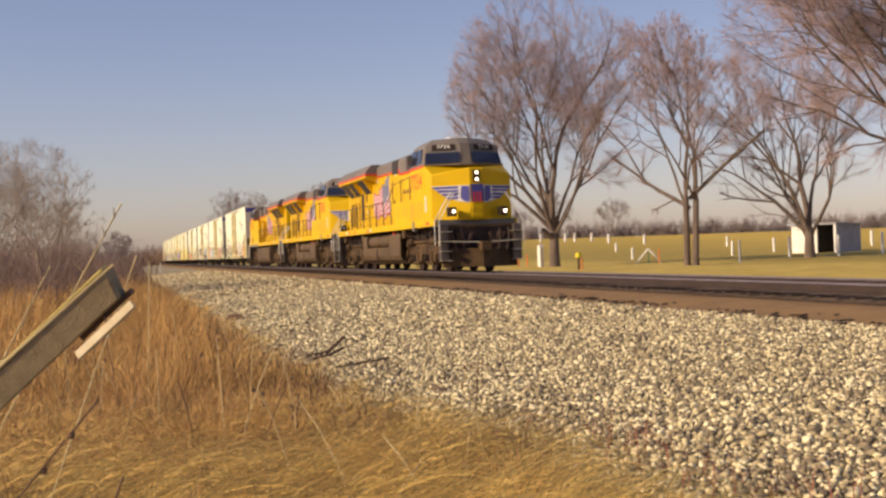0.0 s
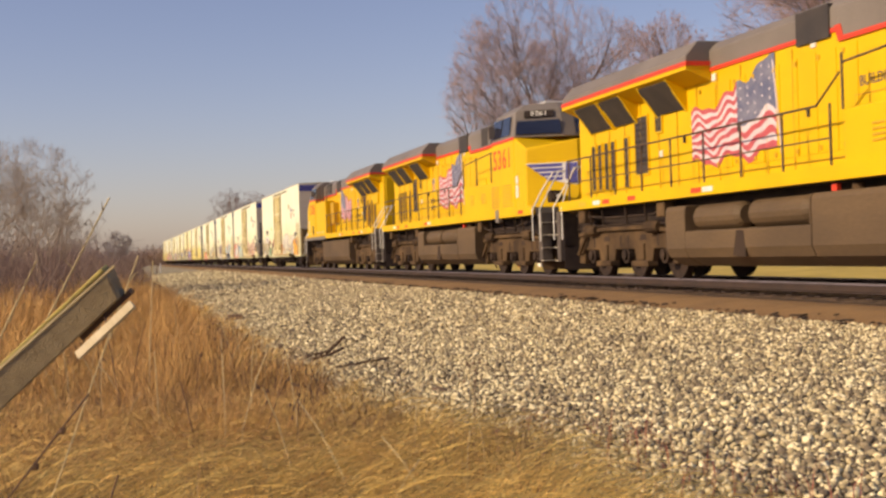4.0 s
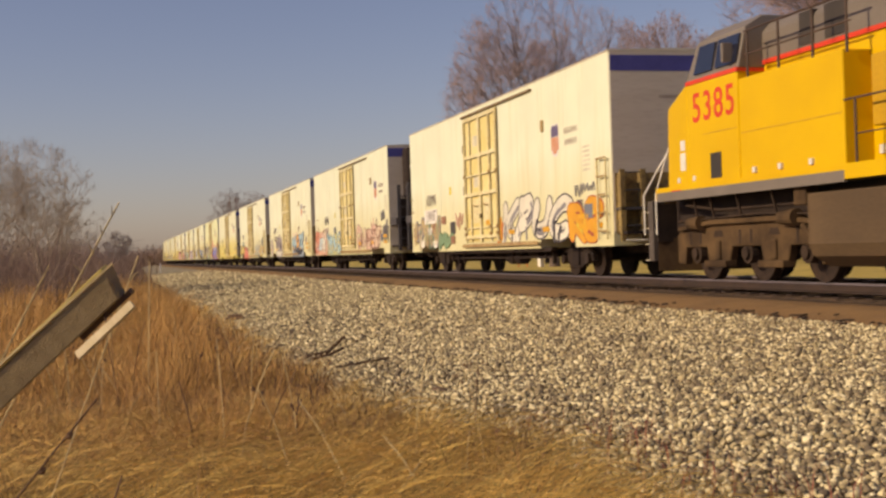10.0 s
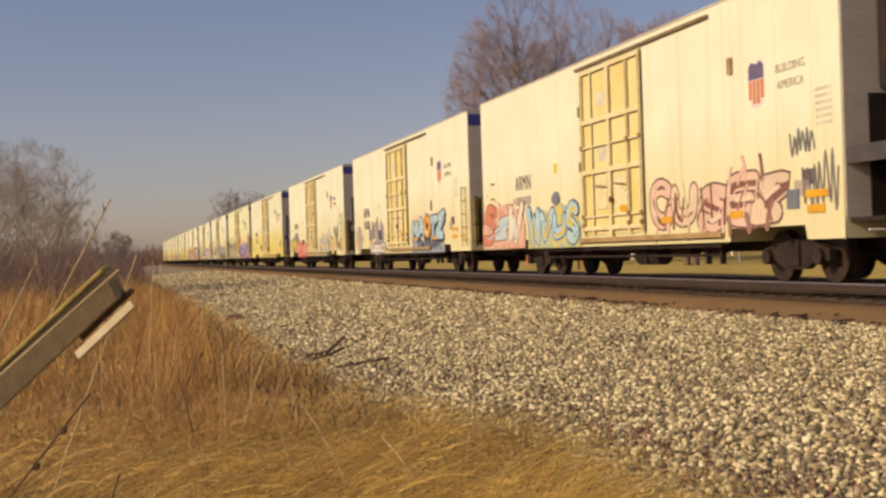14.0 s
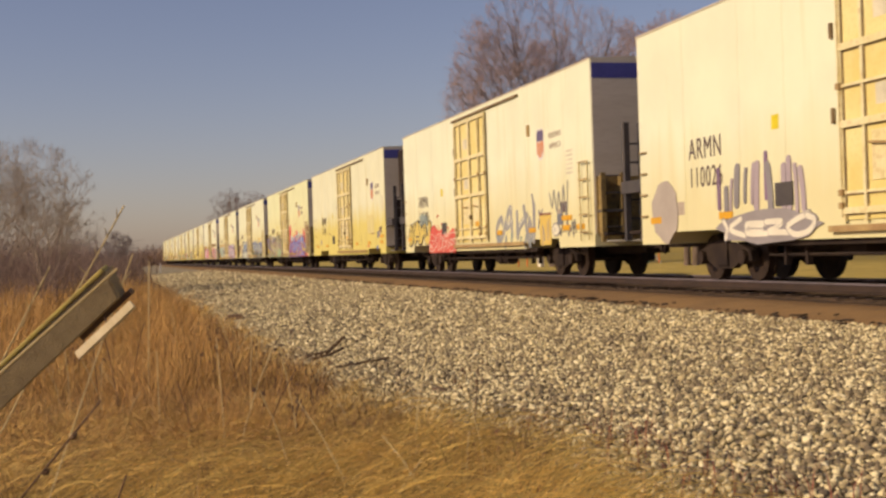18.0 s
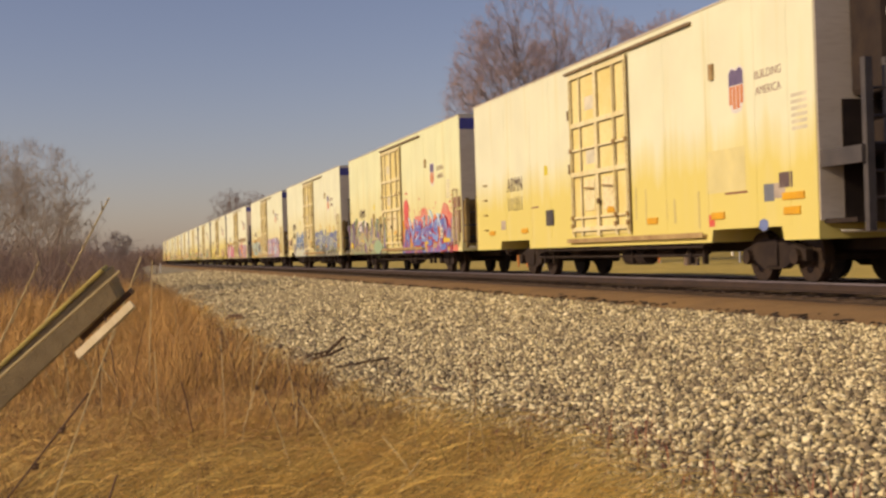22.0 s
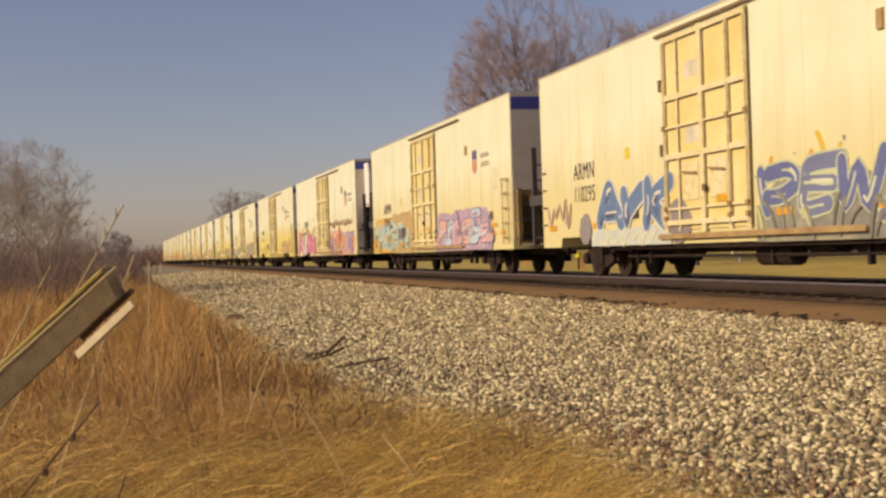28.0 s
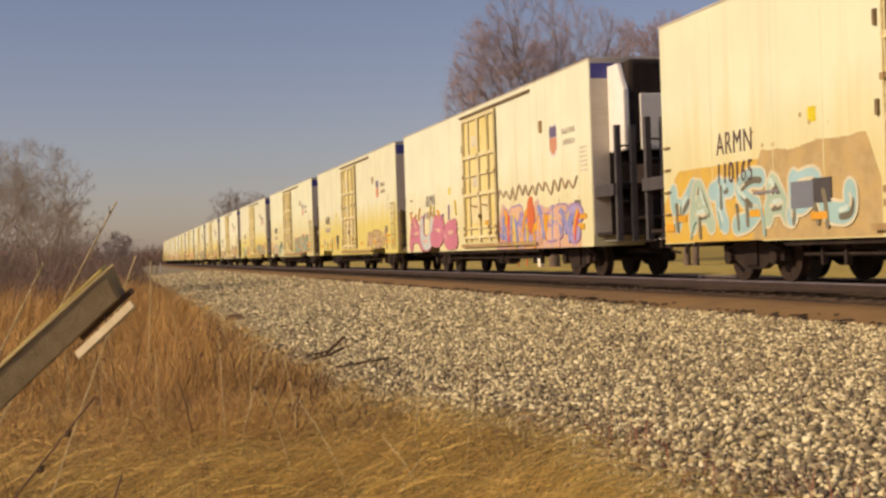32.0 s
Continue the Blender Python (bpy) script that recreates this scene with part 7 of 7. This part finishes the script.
for i, (fr, kind, number, skin, unit, art) in enumerate(CARS):
    ob, sets = reefer(kind, number, WHITES[skin], unit, LABELS[skin], art, detailed=i < 11)
    ROLLING.append((ob, fr - HALF, 1, sets if i < 11 else []))


# ---- dry growth in the foreground ----
def blades(name, px, py, h, lean, width, mat, label, droop=0.5, lift=0.0, lay=None):
    """Tapered bent blades in one sheet of triangles."""
    k = len(px)
    a = rng.uniform(0, 2 * np.pi, k) if lay is None else rng.normal(lay, 0.5, k)
    dx, dy = np.cos(a) * lean, np.sin(a) * lean
    base = np.stack([px, py, ground_z(px, py) - 0.03 + lift], 1)
    mid = base + np.stack([dx * h * 0.45, dy * h * 0.45, h * 0.62], 1)
    tip = base + np.stack([dx * h * (1 + droop), dy * h * (1 + droop), h * (1 - 0.25 * lean)], 1)
    b = rng.uniform(0, np.pi, k)
    s = np.stack([np.cos(b), np.sin(b), np.zeros(k)], 1) * (width / 2)[:, None]
    v = np.stack([base - s, base + s, mid - s * 0.8, mid + s * 0.8, tip], 1).reshape(-1, 3)
    f = (np.arange(k)[:, None, None] * 5 + np.array([(0, 1, 3), (0, 3, 2), (2, 3, 4)])[None]).reshape(-1, 3)
    return tagged(new(name, array_mesh(name, v, f, mat)), label, "grass", "", "stuff")


def scatter(n, x0, x1, y0, back):
    """Plan points on the grass side of the ballast edge, back metres from it at least."""
    x = -np.exp(rng.uniform(math.log(-x1), math.log(-x0), n))
    lim = edge_y(x) - back
    y = lim - rng.random(n) ** 1.3 * (lim - y0 * np.clip(-x / 20, 0.35, 1.6))
    return x, y


def clump(x, y, k=1.0):
    """Uneven growth: taller and lower patches."""
    return np.clip(0.75 + 0.55 * np.sin(x * 2.1 * k + 1.7 * np.sin(y * 2.7 * k)) * np.sin(y * 2.3 * k + 0.9 * np.sin(x * 1.9 * k)), 0.25, 1.4)


x, y = scatter(76000, -50, -3.6, -8, -0.1)
blades("straw_grass", x, y, rng.uniform(0.08, 0.30, len(x)) * (0.7 + 0.5 * ease(-x, 6, 20)) * clump(x, y), rng.uniform(0.4, 2.2, len(x)), rng.uniform(0.002, 0.0045, len(x)) * np.clip(-x / 9, 1, 3), M["straw"], "matted golden dry grass beside the ballast")
x, y = scatter(72000, -65, -4.8, -8, 0.15)
blades("russet_weeds", x, y, rng.uniform(0.2, 0.8, len(x)) * (0.35 + 0.75 * ease(edge_y(x) - y, 0.1, 1.8)) * clump(x, y, 0.6) * (0.5 + 0.5 * ease(-x, 7, 12)) * (1 + 0.5 * ease(-x, 15, 30)), rng.uniform(0.05, 1.3, len(x)) + 1.1 * rng.random(len(x)) * (1 - ease(-x, 7, 16)), rng.uniform(0.0016, 0.0038, len(x)) * np.clip(-x / 9, 1, 3), M["weed"], "standing russet dry weeds")
x, y = scatter(15000, -60, -5, -8, 0.3)
blades("dark_weeds", x, y, rng.uniform(0.15, 0.6, len(x)) * clump(x, y, 0.8), rng.uniform(0.05, 1.2, len(x)), rng.uniform(0.0025, 0.006, len(x)) * np.clip(-x / 9, 1, 3), M["dark_weed"], "dark dead weed stems in the grass")
x, y = scatter(4500, -11, -3.8, -3, 0.3)
blades("long_straw", x, y, rng.uniform(0.15, 0.42, len(x)) * clump(x, y), rng.uniform(0.9, 2.6, len(x)), rng.uniform(0.003, 0.007, len(x)), M["gold"], "long bent stems of dry grass", 0.8)
x, y = scatter(5200, -13, -4.0, -3, 0.05)
blades("fallen_stems", x, y, rng.uniform(0.07, 0.20, len(x)), rng.uniform(2.5, 6.0, len(x)), rng.uniform(0.0025, 0.0045, len(x)), M["gold"], "fallen golden grass stems lying across the mat", 0.3, 0.10, 1.4)
x, y = rng.uniform(-3.8, 6, 9000), rng.uniform(-5, 2.5, 9000)
blades("straw_grass", x, y, rng.uniform(0.08, 0.26, len(x)) * clump(x, y), rng.uniform(0.4, 2.2, len(x)), rng.uniform(0.004, 0.008, len(x)), M["straw"], "matted dry grass round the verge")
x, y = scatter(700, -9.5, -5.0, 1.2, -0.7)
blades("red_weed_stems", x, y, rng.uniform(0.15, 0.4, len(x)), rng.uniform(0.05, 0.4, len(x)), rng.uniform(0.004, 0.008, len(x)), M["red_stem"], "thin reddish weed stems at the ballast edge")

def swept(name, n, x0, x1, y0, y1, reach, rise, width, mat, label, way=1.35, stray=0.35):
    """Long stems bent over by the wind: each an arc of narrow strips that rises, runs and droops."""
    px, py = rng.uniform(x0, x1, n), rng.uniform(y0, y1, n)
    keep = py < edge_y(px) - 0.05
    px, py = px[keep], py[keep]
    n, m = len(px), 7
    a, ln, hh = rng.normal(way, stray, n), rng.uniform(*reach, n), rng.uniform(*rise, n)
    t = np.linspace(0, 1, m)[None, :]
    gx, gy = px[:, None] + np.cos(a)[:, None] * ln[:, None] * t, py[:, None] + np.sin(a)[:, None] * ln[:, None] * t
    gz = ground_z(gx, np.minimum(gy, 2.6)) + 0.03 + hh[:, None] * np.sin(np.pi * (0.12 + 0.70 * t))
    w = rng.uniform(*width, n)[:, None] * (1 - 0.6 * t)
    lo, hi = np.stack([gx, gy, gz - w / 2], 2), np.stack([gx - w * 0.4, gy, gz + w / 2], 2)
    v = np.stack([lo, hi], 2).reshape(-1, 3)
    q = np.arange(m - 1)
    f = (np.arange(n)[:, None, None] * 2 * m + np.stack([2 * q, 2 * q + 2, 2 * q + 3, 2 * q + 1], 1)[None]).reshape(-1, 4)
    return tagged(new(name, array_mesh(name, v, f, mat)), label, "grass", "", "stuff")


swept("bent_straw", 1700, -8.5, -4.3, -0.7, 2.3, (0.5, 1.3), (0.14, 0.40), (0.0025, 0.005), M["gold"], "long golden stems bent over by the wind", 2.1)
swept("bent_straw", 1500, -11, -4.2, -2.2, 2.3, (0.3, 0.9), (0.08, 0.32), (0.0025, 0.0055), M["straw"], "tangled dry stems bent over by the wind", 1.9, 0.8)
swept("pale_thatch", 600, -7.5, -4.1, -2.4, -0.2, (0.25, 0.7), (0.04, 0.18), (0.003, 0.006), M["thatch"], "flattened pale grey straw in the verge", 1.6, 0.6)

# ---- broken post with a loose board ----
POST_END, POST_FOOT = Vector((-3.872, 0.005, 0.636)), Vector((-3.962, -0.341, 0.32))
pz = (POST_END - POST_FOOT).normalized()
px_ = POST_END - EYE
px_ = (px_ - pz * px_.dot(pz)).normalized()
post_turn = Matrix((px_, pz.cross(px_), pz)).transposed().to_4x4()
pp = thing("broken_fence_post", "leaning weathered square post with painted sunlit edge and sawn end", "post", Matrix.Translation(POST_END) @ post_turn)
part("timber", Build().add([(x, y, z) for z in (-1.9,) for x in (-0.045, 0.045) for y in (-0.045, 0.042)] + [(-0.045, -0.045, -0.03), (-0.045, 0.042, 0.0), (0.045, -0.045, -0.02), (0.045, 0.042, 0.012)], [(0, 1, 3, 2), (4, 6, 7, 5), (0, 4, 5, 1), (2, 3, 7, 6), (0, 2, 6, 4), (1, 5, 7, 3)]), M["post_wood"], pp, bevel=0.006)
# strip along the top edge, its sunlight put into the colour
part("weathered_edge", Build().box(-0.049, 0.046, 0.042, 0.055, -1.9, -0.002), M["post_sunlit_edge"], pp, "top edge coloured as sunlit", bevel=0.004)
# added dark strip that paints the shade under the post
part("batten", Build().box(-0.01, 0.045, -0.062, -0.045, -0.2, 0.0), M["dark_stem"], pp, "dark strip painted as underside shade")
part("nailed_board", Build().box(-0.014, 0.014, -0.006, 0.006, -0.22, 0.0), M["board"], pp, "bare pale board nailed below", bevel=0.002, at=pose(-0.10, -0.082, 0.0, 0, 0, 52))
part("nail", Build().tube((-0.1, -0.08, -0.1), (0.0, -0.045, -0.1), 0.003, n=5), M["dark_stem"], pp)


# ---- stalks, sticks and stones ----
def stalk(name, x, y, pts, r, mat, label, sway=0.0):
    s = thing(name, label, "plant", pose(x, y, place(x, y)))
    part("stem", Build().path([Vector(p) for p in pts], r, 5), mat, s)
    STALKS.append((s, sway))
    return s


STALKS = []
rs = random.Random(5)
for i in range(46):
    x = -rs.uniform(6.5, 18)
    y = float(edge_y(np.array([x]))[0]) - 0.5 - rs.random() * 2.6 * max(0.35, -x / 14)
    h, lx, ly = rs.uniform(0.35, 1.0), rs.uniform(-0.3, 0.3), rs.uniform(-0.3, 0.3)
    pts = [(0, 0, -0.05), (lx * 0.2, ly * 0.2, h * 0.4), (lx * 0.6, ly * 0.6, h * 0.75), (lx, ly, h)]
    st = stalk("dry_stalk", x, y, pts, 0.003 + 0.002 * rs.random(), M["pale_stem"] if i % 3 else M["dark_stem"], "dry standing weed stalk in the grass", rs.uniform(0.5, 2.0))
    if i % 2:
        hd = Build()
        for k in range(5):
            q = Vector(pts[-1]) + Vector((rs.gauss(0, 0.03), rs.gauss(0, 0.03), rs.uniform(-0.12, 0.03)))
            hd.tube(q, q + Vector((0, 0, 0.025)), 0.010, 0.004, n=5)
        tagged(part("seed_head", hd, M["dark_stem"], st), "", "", "", "stuff")
for x, y, ty, h, r_ in ((-4.4, -0.92, 0.93, 1.80, 0.003), (-5.2, -0.5, 0.58, 1.62, 0.003), (-4.6, -1.0, 0.76, 1.60, 0.003), (-14.0, 0.30, 0.07, 1.50, 0.006), (-4.9, -1.2, 0.5, 1.3, 0.003)):
    st = stalk("tall_dry_stalk", x, y, [(0, 0, -0.1), (0, ty * 0.3, h * 0.33), (0.02, ty * 0.66, h * 0.68), (0, ty, h)], r_, M["pale_stem"], "tall pale stalk leaning over the weeds", 0.8)
    for k in range(6 if r_ < 0.0046 else 0):
        f = 0.8 + 0.035 * k
        q = Vector((0, ty * f, h * f))
        part("floret", Build().tube(q, q + Vector((0.01, rs.uniform(-0.035, 0.035), 0.035)), 0.004, 0.001, n=4), M["pale_stem"], st)
blown = thing("blown_straw", "long pale straw blown across the leaning post", "plant", pose(-3.55, -1.75, -0.86))
part("stem", Build().path([(0, 0, -0.05), (0.01, 0.58, 0.51), (0, 1.16, 1.03), (-0.01, 1.744, 1.54)], 0.0045, 5), M["pale_stem"], blown)
for i, (x, y, ty, h) in enumerate(((-4.4, -0.98, 0.90, 1.15), (-4.3, -0.30, 0.30, 0.90))):
    st = stalk("burr_stalk", x, y, [(0, 0, -0.05), (0, ty * 0.35, h * 0.36), (0.02, ty * 0.7, h * 0.72), (0, ty, h)], 0.004, M["dark_stem"], "dark burr stalk with knobbly seed heads", 1.0)
    for k in range(7):
        f = 0.3 + 0.1 * k
        q = Vector((0.01 * (-1) ** k, ty * f, h * f))
        part("burr", Build().tube(q + Vector((0, -0.012, -0.008)), q, 0.004, 0.014, n=6).tube(q, q + Vector((0, 0.012, 0.01)), 0.014, 0.003, n=6), M["dark_stem"], st)
for x0, y0, x1, y1, r_ in ((-17.9, 2.56, -18.6, 3.24, 0.028), (-17.5, 2.6, -18.0, 3.12, 0.022), (-15.98, 2.64, -16.3, 3.42, 0.014)):
    z0, z1 = place(x0, y0) + 0.06, place(x1, y1) + (0.24 if r_ > 0.025 else 0.13 if r_ > 0.02 else 0.08)
    s = thing("fallen_stick", "broken dark branch lying on the ballast", "stick", pose(x0, y0, z0))
    part("stem", Build().path([(0, 0, 0), ((x1 - x0) * 0.5, (y1 - y0) * 0.55, 0.03), (x1 - x0, y1 - y0, z1 - z0)], r_, 6), M["dark_stem"], s)
for x, y, sz in ((-9.35, 2.75, 0.15), (-12.62, 3.17, 0.09), (-30.2, 2.67, 0.24)):
    c = thing("dark_clod", "dark clod of earth at the ballast edge", "clod", pose(x, y, place(x, y) + 0.02, 0, 0, 40))
    rr = random.Random(int(sz * 100))
    pts = []
    for k in range(3):
        for j in range(7):
            a = j * 0.9
            q = sz * (1.2, 1.0, 0.5)[k] * rr.uniform(0.8, 1.2)
            pts.append((math.cos(a) * q * 1.3, math.sin(a) * q * 0.7, sz * (-0.2, 0.35, 0.6)[k] * rr.uniform(0.8, 1.1)))
    part("lump", Build().add(pts, [(k * 7 + j, k * 7 + (j + 1) % 7, (k + 1) * 7 + (j + 1) % 7, (k + 1) * 7 + j) for k in range(2) for j in range(7)] + [tuple(range(14, 21))]), M["dark_stem"], c)
sg = thing("track_signal_post", "small far white post beside the line", "post", pose(-150, 5.0, -0.6))
part("shaft", Build().box(-0.08, 0.08, -0.08, 0.08, -0.2, 1.0), M["white"], sg)


# ---- the train runs past ----
def travelled(t):
    q = min(t, 31.53) / 32.0
    return 264.101 * q + 13.463 * q ** 2 + 8.114 * q ** 3 - 72.521 * q ** 4 + 92.059 * q ** 5 - 34.865 * q ** 6


def motions():
    for ob, mid, turn, sets in ROLLING:
        for c in ob.children:
            if c.name.split(".")[0] in ("truck", "truck_sideframe", "truck_bolster", "wheelset"):
                c.location.z += RAIL_Z
    times = [float(k) for k in range(0, 32)] + [31.4, 31.5333, 31.5667, 32.0]
    ticks = [k / 15.0 for k in range(0, 474)] + [32.0]
    for ob, mid, turn, sets in ROLLING:
        rows = []
        for t in times:
            p, a = track_at(mid + travelled(t))
            rows.append((t, pose(p.x, p.y, 0, 0, 0, a + (0 if turn > 0 else 180))))
        walk(ob, rows)
        for w, x, r in sets:
            walk(w, [(t, pose(x, 0, r + RAIL_Z, 0, math.degrees(turn * travelled(t) / r), 0)) for t in ticks])
    gusts = ((0, 0), (1, 5), (2, 12), (3, 8), (6, 2), (8, 0), (10, -2), (12, 3), (13, 12), (14, 17), (17, 14), (19, 12), (20, 20), (20.6, 40), (21, 46), (21.6, 30), (23, 15), (25, 24), (27, 12), (28, 8), (30, 0), (32, 0))
    at = blown.matrix_basis.copy()
    walk(blown, [(t, at @ pose(0, 0, 0, -0.03 * g, 0, 0)) for t, g in gusts])
    for ob, sway in STALKS:
        m = ob.matrix_basis.copy()
        ph = m.translation.x * 3
        walk(ob, [(t / 2.0, m @ pose(0, 0, 0, sway * math.sin(t * 1.9 + ph), sway * math.sin(t * 2.6 + ph), 0)) for t in range(0, 64)] + [(32.0, m)])


motions()
